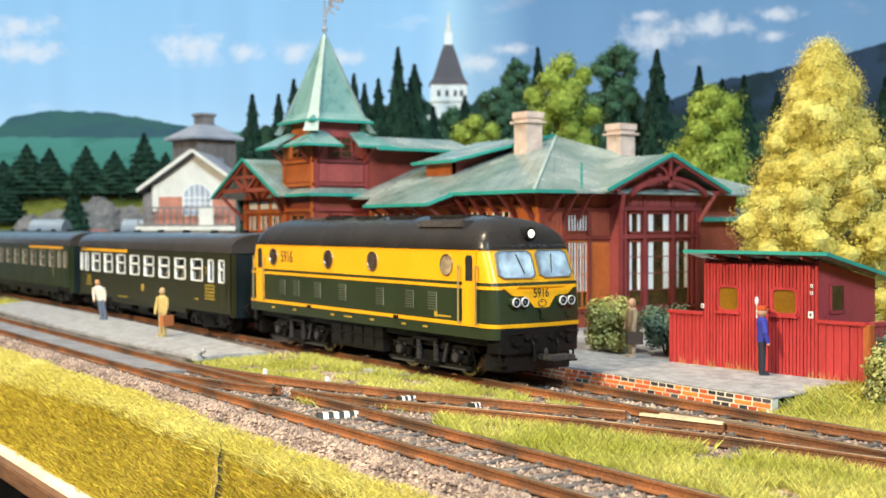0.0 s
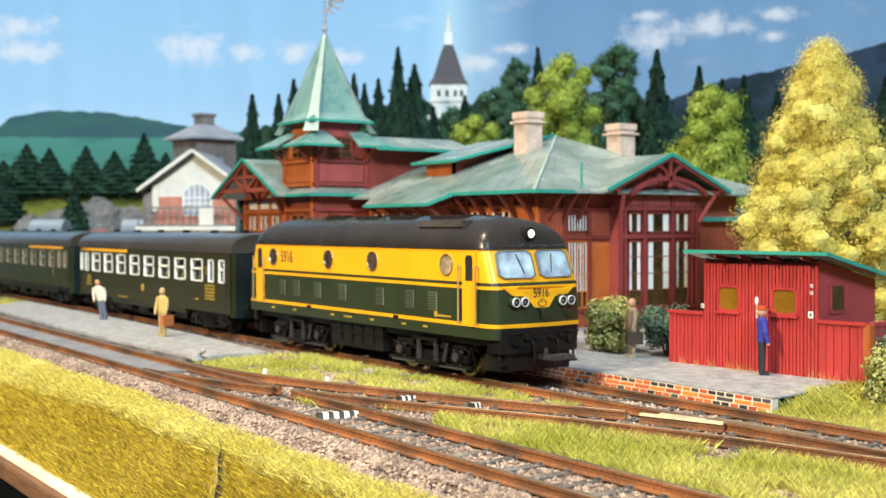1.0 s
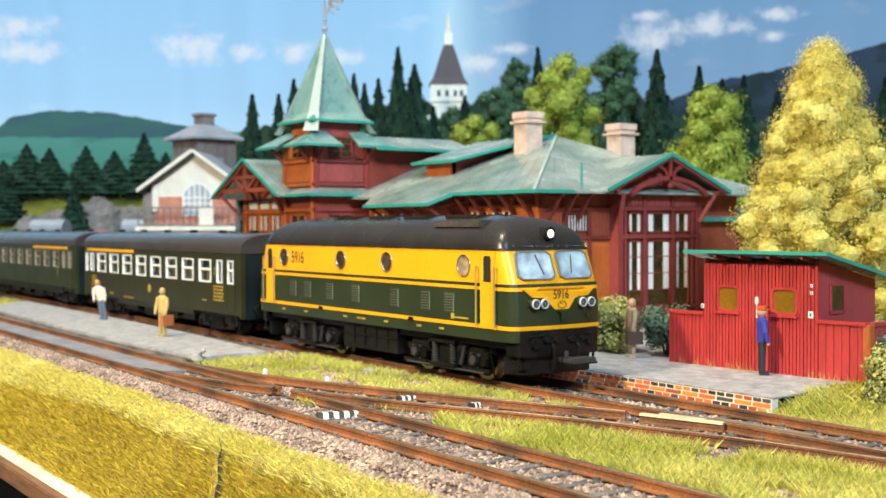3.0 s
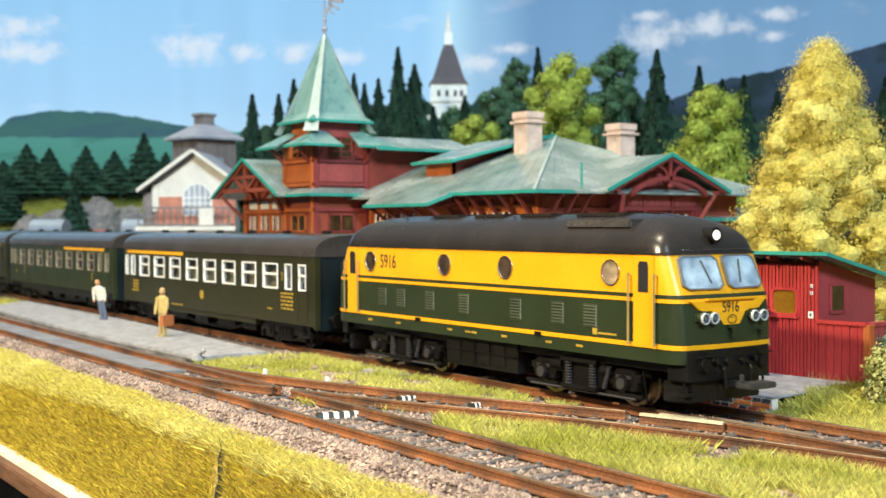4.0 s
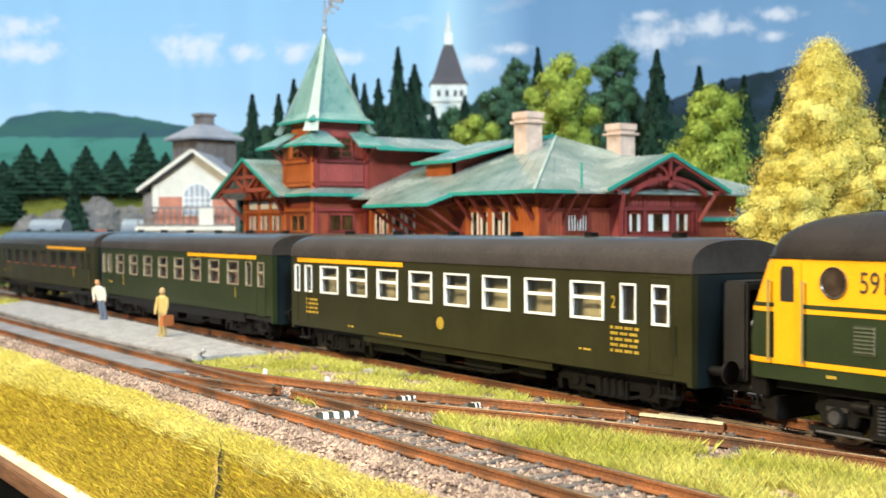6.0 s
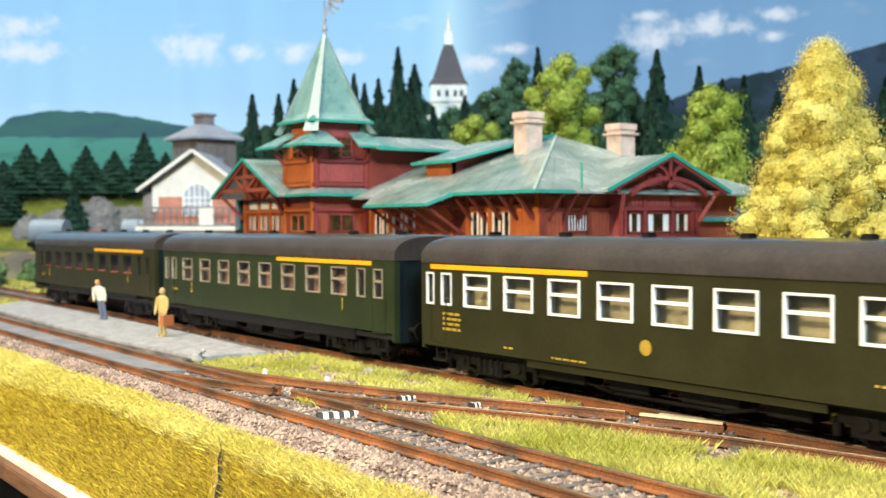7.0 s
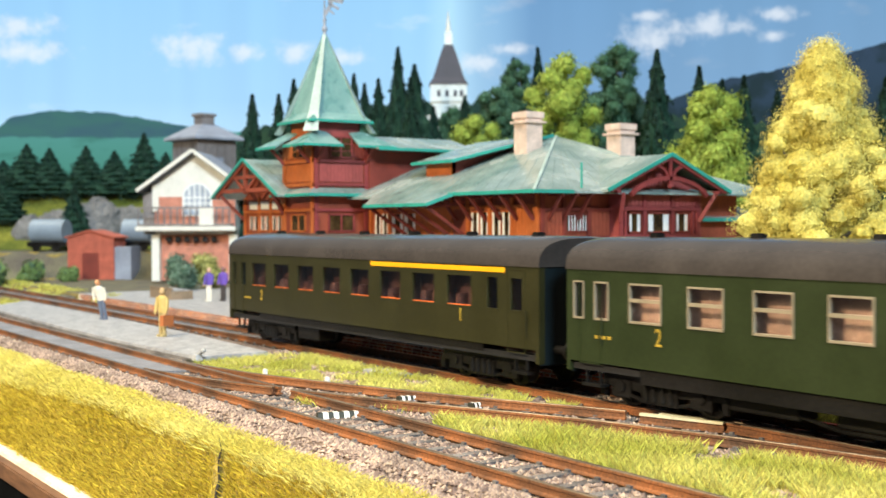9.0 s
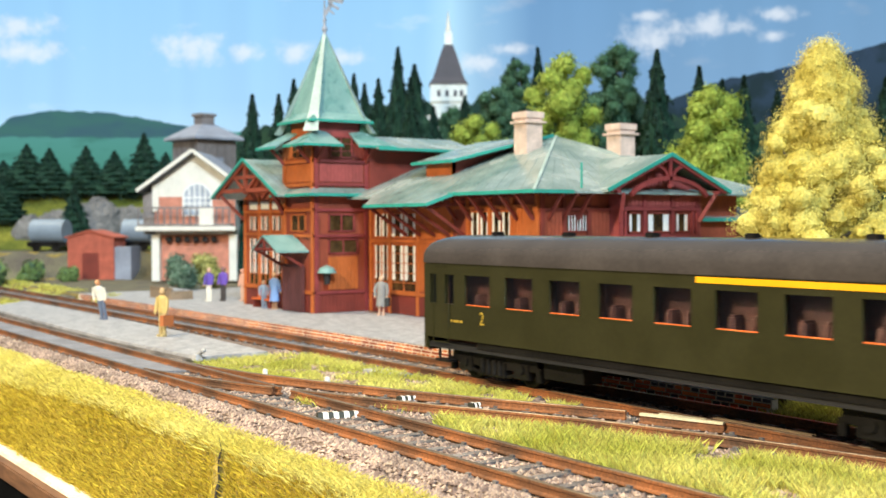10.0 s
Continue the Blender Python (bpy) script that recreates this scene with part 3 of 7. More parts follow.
        part("rivet_row", g, ROOFBLACK, L, "row of small roof rivets")
        part("badge_mark", G().box(*sorted((fx(24, .26), fx(24, .32))), -0.35, 0.35, 22.2, 23.2), PRINT, L)
        writing("number", "5916", 3.7, PRINT, L, (fx(25.5, .42), 0, 25.45), (90, 0, 90 * e))
        part("socket", G().cyl((fx(20), 0, 20.2), (fx(20, 1.2), 0, 20.2), 0.9, n=10).beam((fx(20, .5), -1.6, 20.9), (fx(20, .5), 1.6, 20.9), 0.8, 0.5).box(*sorted((fx(19), fx(19, 1.0))), -0.8, 0.8, 18.3, 20.0), GREEN, L)
        part("lamp_iron", G().box(*sorted((fx(20), fx(20, 1))), 9.5, 10.5, 18.6, 19.9), GREEN, L)
        # buffer beam, buffers and coupling
        bb = G().prism([(e * 74, -15.2), (e * 79.8, -13.8), (e * 80.6, -9), (e * 80.6, 9), (e * 79.8, 13.8), (e * 74, 15.2)], 8.5, 15.7, "z")
        part("buffer_beam", bb, BLACK, L, bevel=0.3)
        part("apron", G().prism([(e * 72, -14.5), (e * 78.4, -12), (e * 78.4, 12), (e * 72, 14.5)], 3.4, 8.5, "z"), BLACK, L, bevel=0.3)
        for s in (-1, 1):
            part("buffer_socket", G().cyl((e * 80, s * 9.8, 12.3), (e * 81.6, s * 9.8, 12.3), 1.6, n=16).box(*sorted((e * 80, e * 81)), *sorted((s * 8, s * 11.6)), 11.0, 13.6), BLACK, L, "empty black buffer socket", bevel=0.15)
            part("valve", G().cyl((e * 80.3, s * 6.6, 13.2), (e * 82.0, s * 6.6, 13.2), 0.7, n=10).cyl((e * 80.3, s * 2.6, 13.0), (e * 81.8, s * 2.6, 13.0), 0.8, n=10), BLACK, L, smooth=True)
            part("grab_bar", G().cyl((e * 81.6, s * 7.5, 14.6), (e * 81.6, s * 12.5, 14.4), 0.22, n=6), BLACK, L)
            part("step", G().box(*sorted((e * 77, e * 79.5)), *sorted((s * 11, s * 14)), 5.2, 5.8).beam((e * 78, s * 13.6, 5.5), (e * 78, s * 13.6, 9), .5), BLACK, L)
            part("hose", G().cyl((e * 80.8, s * 4.5, 12.2), (e * 82.4, s * 4.6, 11.2), .45, n=8).cyl((e * 82.4, s * 4.6, 11.2), (e * 82.2, s * 4.2, 6.8), .45, n=8), BLACK, L, smooth=True)
        part("coupling", G().box(*sorted((e * 79, e * 87)), -1.6, 1.6, 6.6, 8.2).box(*sorted((e * 85.5, e * 90)), -4.2, 4.2, 7.2, 8.6).box(*sorted((e * 86, e * 87)), -4.2, -3.2, 8.6, 10.5), COUPLE, L, "grey hook coupling", bevel=0.25)
    # underframe, tank, bogies
    part("underframe", G().box(-73, 73, -13.6, 13.6, 10.4, 12.8), BLACK, L)
    tank = G().box(-17, 17, -14.2, 14.2, 4.0, 12.4)
    for s in (-1, 1):
        for x in (-12, -5, 2, 9):
            tank.box(x - 2.6, x + 2.6, *sorted((s * 14.2, s * 14.5)), 5.2, 11.4)
        tank.box(-17, 17, *sorted((s * 14.2, s * 14.8)), 8.4, 8.9)
    part("fuel_tank", tank, BLACK, L, bevel=0.2)
    for e in (-1, 1):
        c = e * 42.5
        b = G().box(c - 22, c + 22, -11, 11, 7.5, 10.5)
        for s in (-1, 1):
            y0, y1 = sorted((s * 11.2, s * 13.2))
            b.box(c - 21, c + 21, y0, y1, 6.6, 8.4)
            b.box(c - 8, c + 8, y0, y1, 3.4, 10.4)
            for w in (-15.3, 15.3):
                b.prism([(c + w - 4, 4.2), (c + w + 4, 4.2), (c + w + 5, 7), (c + w + 3, 9.4), (c + w - 3, 9.4), (c + w - 5, 7)], y0, y1)
                b.cyl((c + w, s * 13, 6), (c + w, s * 14.4, 6), 2.1, n=14)
                b.beam((c + w * 0.6, s * 13.6, 3.2), (c + w * 1.45, s * 13.6, 3.2), 0.8, 1.1)
        bog = part("bogie_frame", b, BLACK, L, "black bogie side frame", bevel=0.2)
        for s in (-1, 1):
            for x in (-4.6, 4.6):
                sp = G()
                for k in range(8):
                    z = 4.0 + k * 0.75
                    sp.cyl((c + x, s * 13.9, z), (c + x, s * 13.9, z + 0.42), 1.0, n=10)
                part("coil_spring", sp, SPRING, bog)
        for s in (-1, 1):
            part("brake_rod", G().cyl((c - 20, s * 14.0, 2.6), (c + 20, s * 14.0, 2.6), 0.35, n=6), SPRING, bog)
            part("brake_cylinder", G().cyl((c - 11.5, s * 13.2, 8.6), (c - 7.5, s * 13.2, 8.6), 1.3, n=12), BLACK, bog, smooth=True)
            part("brake_cylinder", G().cyl((c + 7.5, s * 13.2, 8.6), (c + 11.5, s * 13.2, 8.6), 1.3, n=12), BLACK, bog, smooth=True)
            part("damper", G().cyl((c + 9, s * 14.2, 4.2), (c + 11, s * 14.2, 9.6), 0.55, n=8), SPRING, bog)
            part("sand_pipe", G().cyl((c + 21.5, s * 12.8, 9.5), (c + 20.5, s * 10.5, 1.4), 0.3, n=6), BLACK, bog)
            for w in (-15.3, 15.3):
                part("axle_box_cover", G().cyl((c + w, s * 14.3, 6), (c + w, s * 14.8, 6), 1.4, n=14).box(c + w - 2.6, c + w + 2.6, *sorted((s * 13.2, s * 13.7)), 7.2, 8.0), SPRING, bog)
            part("spring_cap", G().box(c - 6.8, c + 6.8, *sorted((s * 12.9, s * 15.0)), 9.9, 10.8).box(c - 6.8, c + 6.8, *sorted((s * 12.9, s * 15.0)), 3.0, 3.9), BLACK, bog)
        for w in (-15.3, 15.3):
            wheelset(L, c + w)
    for x, w in ((-30, 7), (-8, 7), (14, 7), (40, 9)):
        part("roof_hatch", G().box(x - w, x + w, -5.5, 5.5, 46.9, 48.1), ROOFBLACK, L, bevel=0.3)
    g = G()
    for x in range(-50, 60, 14):
        g.cyl((x, -6.5, 46.4), (x, -6.5, 47.3), 0.35, n=6)
    part("roof_studs", g, ROOFBLACK, L)
    part("roof_grille", G().box(36, 60, -13.4, -7.0, 43.9, 46.3), GRILLE, L, "ribbed roof grille", bevel=0.5)
    return L


DARKTYRE = mat("dark_blued_tyre", (0.05, 0.045, 0.04), 0.45, metal=0.8, var=0.25, bump=0.05)
BRASSY = mat("yellowish_handrail", (0.55, 0.42, 0.16), 0.35, metal=0.6, var=0.1, bump=0)
# paler fill for the forward porthole's pane
PALEPORT = mat("dull_pale_porthole_pane", (0.34, 0.25, 0.15), 0.5, var=0.35, grain=500, large=300, bump=0.2)
PORTGLASS = mat("porthole_glass", (0.06, 0.040, 0.028), 0.15, var=0.4, grain=300, large=200, bump=0)
# body green made paler: light caught by the slats is painted in
LOUVRE = mat("louvre_green_catchlight", (0.048, 0.058, 0.030), 0.45, var=0.2, bump=0.1)
PALEEDGE = mat("pale_louvre_edge", (0.20, 0.21, 0.15), 0.5, var=0.3, grain=2500, bump=0.1)
SILVERGREY = mat("grey_window_seal", (0.20, 0.21, 0.20), 0.4, metal=0.4, var=0.1, bump=0)
# pale blue base colour paints the room's reflection on the glass
GLARESCREEN = mat("windscreen", (0.50, 0.66, 0.90), 0.10, metal=0.35, var=0.35, grain=250, large=120, bump=0.0)
COUPLE = mat("dark_grey_coupling", (0.10, 0.10, 0.10), 0.4, metal=0.6, var=0.2, bump=0.1)
SPRING = mat("grey_spring", (0.055, 0.05, 0.05), 0.5, metal=0.3, var=0.2, bump=0)
GRILLE = mat("dusty_black_grille", (0.045, 0.038, 0.034), 0.8, var=0.5, grain=1600, bump=0.8)
loco = build_loco()

WIN = [(-76, -63.3), (-57.1, -44.4), (-38.2, -25.6), (-19.2, -6.6), (-0.3, 12.3), (18.7, 31.3), (37.6, 50.2), (56.2, 68.8)]
NARROW = [(-95.0, -91.0), (-87.3, -82.0), (74.5, 80.0), (85.2, 90.8)]


def build_coach(label, paint, frame_mat, frames, stripe, seats, marks, trim=(0.0, 0.0)):
    L = thing("passenger_coach", 0, 0, 0, label, "railway coach", "coaches of the train")
    HL, HW, ZB, ZT = 97.3, 16.3, 9.0 if frame_mat is WHITE else 10.6 if frames else 11.6, 34.0
    Z0, Z1 = 21.3, 30.9
    wins = [(a + trim[0], b + trim[1]) for a, b in WIN]
    holes = sorted(wins + NARROW)
    for s in (-1, 1):
        g = G()
        y0, y1 = sorted((s * (HW - 1.0), s * HW))
        g.box(-HL, HL, y0, y1, ZB, Z0)
        g.box(-HL, HL, y0, y1, Z1, ZT)
        x = -HL
        for a, b in holes + [(HL, HL)]:
            g.box(x, a, y0, y1, Z0, Z1)
            x = b
        part("side_wall", g, paint, L)
        yo = s * HW
        for a, b in holes:
            wide = b - a > 9
            k = 0.46 if frame_mat is WHITE else 0.38
            g = G()
            ya, yb = sorted((yo - s * 0.5, yo + s * (0.28 if frames else 0.06)))
            kk = k * (1.6 if wide and frame_mat is WHITE else 1.0)
            for x0, x1, z0, z1 in ((a, a + kk, Z0, Z1), (b - kk, b, Z0, Z1), (a, b, Z0, Z0 + k * 1.3), (a, b, Z1 - k * 1.2, Z1)):
                g.box(x0, x1, ya, yb, z0, z1)
            if frames and (wide or a > 80):
                g.box(a, b, ya, yb, 26.4, 27.2)
            w = part("window_frame", g, frame_mat, L, bevel=0.0)
            part("pane", G().box(a, b, *sorted((yo - s * 0.75, yo - s * 0.6)), Z0, Z1), GLASS, w).visible_shadow = False
            if not frames and wide:
                part("sill", G().box(a + 0.3, b - 0.3, *sorted((yo - s * 1.0, yo - s * 0.3)), Z0, Z0 + 0.7), ORANGE, w, "orange inner sill")
        a, b = stripe
        part("class_stripe", G().box(a, b, *sorted((yo - s * 0.1, yo + s * 0.12)), 31.9, 33.3), YELLOW, L, "yellow first-class stripe")
        for x in (-89, 88):
            g = G()
            for x0, x1, z0, z1 in ((x - 3.9, x - 3.6, 10.2, 33), (x + 3.6, x + 3.9, 10.2, 33), (x - 3.6, x + 3.6, 10.2, 10.5), (x - 3.6, x + 3.6, 32.7, 33)):
                g.box(x0, x1, *sorted((yo, yo + s * 0.12)), z0, z1)
            d = part("door", g, paint, L, "recessed coach door outline")
            part("handrail", G().cyl((x + 4.8, yo + s * 0.6, 15), (x + 4.8, yo + s * 0.6, 22), 0.2, n=6), paint, d)
        for x, z, w, h in marks:
            if isinstance(w, str):
                writing("class_number", w, h, YPRINT, L, (x, yo + s * 0.08, z), (90, 0, 0 if s < 0 else 180))
                continue
            if w == h == 4:
                part("emblem", G().cyl((x, yo, z), (x, yo + s * 0.1, z), 1.9, n=18), YPRINT, L, "round yellow emblem")
                continue
            g = G()
            rows = max(1, int(round(h / 1.4)))
            for k in range(rows):
                n = max(1, int(w / 1.5))
                for j in range(n):
                    x0 = x - w / 2 + j * w / n
                    g.box(x0, x0 + w / n * (0.55 + 0.3 * ((j + k) % 2)), *sorted((yo, yo + s * 0.1)), z - h / 2 + k * h / rows, z - h / 2 + k * h / rows + 0.5 * h / rows)
            part("lettering_bar", g, YPRINT, L)
        part("sole_bar", G().box(*((-48, 48) if frame_mat is WHITE else (-72, 72)), *sorted((s * 12.6, s * 15.6)), 6.8 if frames else 9.6, ZB + 0.1), paint if frame_mat is WHITE else BLACK, L)
        part("waist_rib", G().box(-HL, HL, *sorted((yo, yo + s * 0.15)), 33.5, 33.9), paint, L)
    # roof
    rows = []
    for x, k in ((-HL - 0.6, 0.93), (-HL + 1.5, 0.99), (-HL + 6, 1), (HL - 6, 1), (HL - 1.5, 0.99), (HL + 0.6, 0.93)):
        pts = [(x, -HW - 0.25, 33.7)]
        for j in range(1, 14):
            a = math.pi * j / 14
            pts.append((x, -(HW + 0.3) * math.copysign(abs(math.cos(a)) ** 0.72, math.cos(a)), 33.8 + 8.1 * k * math.sin(a) ** 0.74))
        pts.append((x, HW + 0.25, 33.7))
        rows.append(pts)
    part("roof", G().rings(rows), COACHROOF, L, "dark grey curved roof", smooth=True)
    for x in (-80, -48, -16, 16, 48, 80):
        part("roof_vent", G().box(x - 1.6, x + 1.6, -3.2, -0.4, 41.5, 42.9), BLACK, L, bevel=0.3)
    for e in (-1, 1):
        g = G()
        xo = e * HL
        x0, x1 = sorted((xo, xo - e * 1.0))
        g.box(x0, x1, -HW + 1, -4.2, 7.5, 37).box(x0, x1, 4.2, HW - 1, 7.5, 37).box(x0, x1, -4.2, 4.2, 29, 37)
        part("end_wall", g, TEALEND, L, "dark blue-black end wall")
        a, b = sorted((xo, xo + e * 7.4))
        gw = G().box(a, b, -6.2, -4.4, 9, 31.5).box(a, b, 4.4, 6.2, 9, 31.5).box(a, b, -6.2, 6.2, 30, 32)
        part("gangway", gw, DARK, L, "black rubber gangway", bevel=0.5)
        part("gangway_floor", G().box(a, b, -4.4, 4.4, 8.4, 9.4), BLACK, L)
        for s in (-1, 1):
            part("corner_post", G().box(*sorted((xo - e * 1.0, xo + e * 0.4)), *sorted((s * HW, s * (HW - 2.0))), 8, 34.4), paint, L)
        for s in (-1, 1):
            part("buffer", G().cyl((xo, s * 9.8, 11.5), (xo + e * 5.5, s * 9.8, 11.5), 1.2, n=12).cyl((xo + e * 5.5, s * 9.8, 11.5), (xo + e * 6.3, s * 9.8, 11.5), 2.7, n=16), BLACK, L, smooth=True)
            part("step", G().box(*sorted((xo - e * 5, xo - e * 12)), *sorted((s * 13, s * 16)), 4.5, 5.2).beam((xo - e * 6, s * 15, 5), (xo - e * 6, s * 15, 9), .6).beam((xo - e * 11, s * 15, 5), (xo - e * 11, s * 15, 9), .6), BLACK, L)
        part("coupling", G().box(*sorted((xo - e * 8, xo + e * 8.2)), -1.6, 1.6, 6.2, 7.8), COUPLE, L, bevel=0.2)
    part("floor", G().box(-HL + 1, HL - 1, -HW + 1, HW - 1, 8.4, 10), DARK, L)
    seat = None
    for i, (a, b) in enumerate(wins):
        c = (a + b) / 2
        sy = -11.0 if frames else -14.6
        for e in (-1, 1):
            g = G().box(c + e * 3.2 - 1.0, c + e * 3.2 + 1.0, sy, 14.6, 10, 25.0).box(*sorted((c + e * 2.2, c + e * 0.6)), sy, 14.6, 10, 16)
            part("seat", g, seats, L, bevel=0.5)
        part("compartment_wall", G().box(c + 9.2, c + 9.7, sy - 0.2, 4, 10, 36), seats, L)
    # backing added close behind the panes; its colour gives them their even tone
    wy = -12.4 if frames else -10.8
    part("pane_backing", G().box(-93, 93, wy, wy + 0.6, 10, 36), (PANETONE if frame_mat is WHITE else ROSE) if frames else seats, L)
    # underframe and bogies
    g = G().box(-60, 60, -9, 9, 6.4 if frames else 8.3, 8.6)
    for s in (-1, 1) if frames else ():
        g.beam((-46, s * 12, 8), (-18, s * 12, 2.9), 0.9, 0.9).beam((46, s * 12, 8), (18, s * 12, 2.9), 0.9, 0.9).beam((-18, s * 12, 2.9), (18, s * 12, 2.9), 0.9, 0.9)
    for x, w in ((-38, 10), (-12, 7), (14, 9), (36, 6)) if frames else ((-38, 8),):
        g.box(x - w, x + w, -12.5, -6, 3.6, 8.5).box(x - w, x + w, 6, 12.5, 3.6, 8.5)
    part("underframe", g, BLACK, L, bevel=0.3)
    for e in (-1, 1):
        c = e * 68
        b = G().box(c - 16, c + 16, -8, 8, 5, 8)
        for s in (-1, 1):
            y0, y1 = sorted((s * 11.0, s * 12.8))
            b.prism([(c - 20, 4.9), (c - 6, 4.2), (c + 6, 4.2), (c + 20, 4.9), (c + 20, 8.0), (c + 9, 9.0), (c - 9, 9.0), (c - 20, 8.0)], y0, y1)
            b.box(c - 6, c + 6, y0 - 0.5, y1 + 0.5, 1.9, 6.4)
            b.beam((c - 6, s * 12.6, 2.4), (c - 16, s * 12.6, 4.6), 0.9, 0.9).beam((c + 6, s * 12.6, 2.4), (c + 16, s * 12.6, 4.6), 0.9, 0.9)
            for w in (-4, -1.4, 1.4, 4):
                b.cyl((c + w, s * 13.3, 2.6), (c + w, s * 13.3, 6.8), 0.8, n=8)
            for w in (-20, 20):
                b.box(c + w - 1, c + w + 1, y0, y1, 2.2, 6.0)
            for w in (-13, 13):
                b.box(c + w - 3.4, c + w + 3.4, y0 - 0.3, y1 + 0.3, 2.4, 7.0)
                b.cyl((c + w, s * 12.6, 5.2), (c + w, s * 13.6, 5.2), 1.6, n=12)
        part("bogie_frame", b, BLACK, L, bevel=0.2)
        for w in (-13, 13):
            wheelset(L, c + w, 5.2, DARKTYRE)
    return L


ROSE = mat("rose_brown_pane_tone", (0.30, 0.16, 0.11), 0.6, var=0.2, bump=0.05)
# olive-brown of the reflecting panes, painted on what lies behind them
PANETONE = mat("olive_brown_pane_tone", (0.24, 0.19, 0.10), 0.6, var=0.15, bump=0.05)
FRAMEPALE = mat("thin_pale_window_frame", (0.28, 0.23, 0.16), 0.4, var=0.1, bump=0)
coach_a = build_coach("olive green model coach with white-framed windows and yellow stripe", OLIVE, WHITE, True, (-93, -23), PANETONE,
                      [(-82, 17, 9, 6), (-2.5, 15.8, 4, 4), (76, 17.5, 10, 7), (62, 14, 5, 1), (72, 26, "2", 4.4), (-30, 10.5, 14, 1), (-55, 11.5, 4, 1)])
coach_b = build_coach("mid-green model coach with thin pale window frames, red-brown inside", COACHGREEN, FRAMEPALE, True, (16, 84), SEAT,
                      [(-65.2, 18.2, "2", 6.0), (-84, 17.5, 6, 1.6), (64.8, 18.2, "1", 6.0)], (1.1, -0.9))
coach_c = build_coach("dark olive model coach with frameless brown windows at the train's end", BROWNOLIVE, BROWNOLIVE, False, (12, 83), SEAT,
                      [(-68.6, 18.2, "2", 5.4), (-80.8, 17.3, 6, 1.4), (62, 18.9, "1", 5.4)], (-1.3, -1.3))
TRAIN = [(loco, 0.0), (coach_a, -192.3), (coach_b, -403.4), (coach_c, -610.0)]


# ---- painted backdrop sheet, far behind ----
def there(u, d):
    """Plan place u to the right of the line of sight and d along it."""
    return (EYE[0] + u * SIDE[0] + d * WAY[0], EYE[1] + u * SIDE[1] + d * WAY[1])


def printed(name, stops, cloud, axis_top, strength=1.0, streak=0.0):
    """Print on the sheet: a colour run over height with soft cloud shapes; it emits its own colour in place of
    lamplight.
    """
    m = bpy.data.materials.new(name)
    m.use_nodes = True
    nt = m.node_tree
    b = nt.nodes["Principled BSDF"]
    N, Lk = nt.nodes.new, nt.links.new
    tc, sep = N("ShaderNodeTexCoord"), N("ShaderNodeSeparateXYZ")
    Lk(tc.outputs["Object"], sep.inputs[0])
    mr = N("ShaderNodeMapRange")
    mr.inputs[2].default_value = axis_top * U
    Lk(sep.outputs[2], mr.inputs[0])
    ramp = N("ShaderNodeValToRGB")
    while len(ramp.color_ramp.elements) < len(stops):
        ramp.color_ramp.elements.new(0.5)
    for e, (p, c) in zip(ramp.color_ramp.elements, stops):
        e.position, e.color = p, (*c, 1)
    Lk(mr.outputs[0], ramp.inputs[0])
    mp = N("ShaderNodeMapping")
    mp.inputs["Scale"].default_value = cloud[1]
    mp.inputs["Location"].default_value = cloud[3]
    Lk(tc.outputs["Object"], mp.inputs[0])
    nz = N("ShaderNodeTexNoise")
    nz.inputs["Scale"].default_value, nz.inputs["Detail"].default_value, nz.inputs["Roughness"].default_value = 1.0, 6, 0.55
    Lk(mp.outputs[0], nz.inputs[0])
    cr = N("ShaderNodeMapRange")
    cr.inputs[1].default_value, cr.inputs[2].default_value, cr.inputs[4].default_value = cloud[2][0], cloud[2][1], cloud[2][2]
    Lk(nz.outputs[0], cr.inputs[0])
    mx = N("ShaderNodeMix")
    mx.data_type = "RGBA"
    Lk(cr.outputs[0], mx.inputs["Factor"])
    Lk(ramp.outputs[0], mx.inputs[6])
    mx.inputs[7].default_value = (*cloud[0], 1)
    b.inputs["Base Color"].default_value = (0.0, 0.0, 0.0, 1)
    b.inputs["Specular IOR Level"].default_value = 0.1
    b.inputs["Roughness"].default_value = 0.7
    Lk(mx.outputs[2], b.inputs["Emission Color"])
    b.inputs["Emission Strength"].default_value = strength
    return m


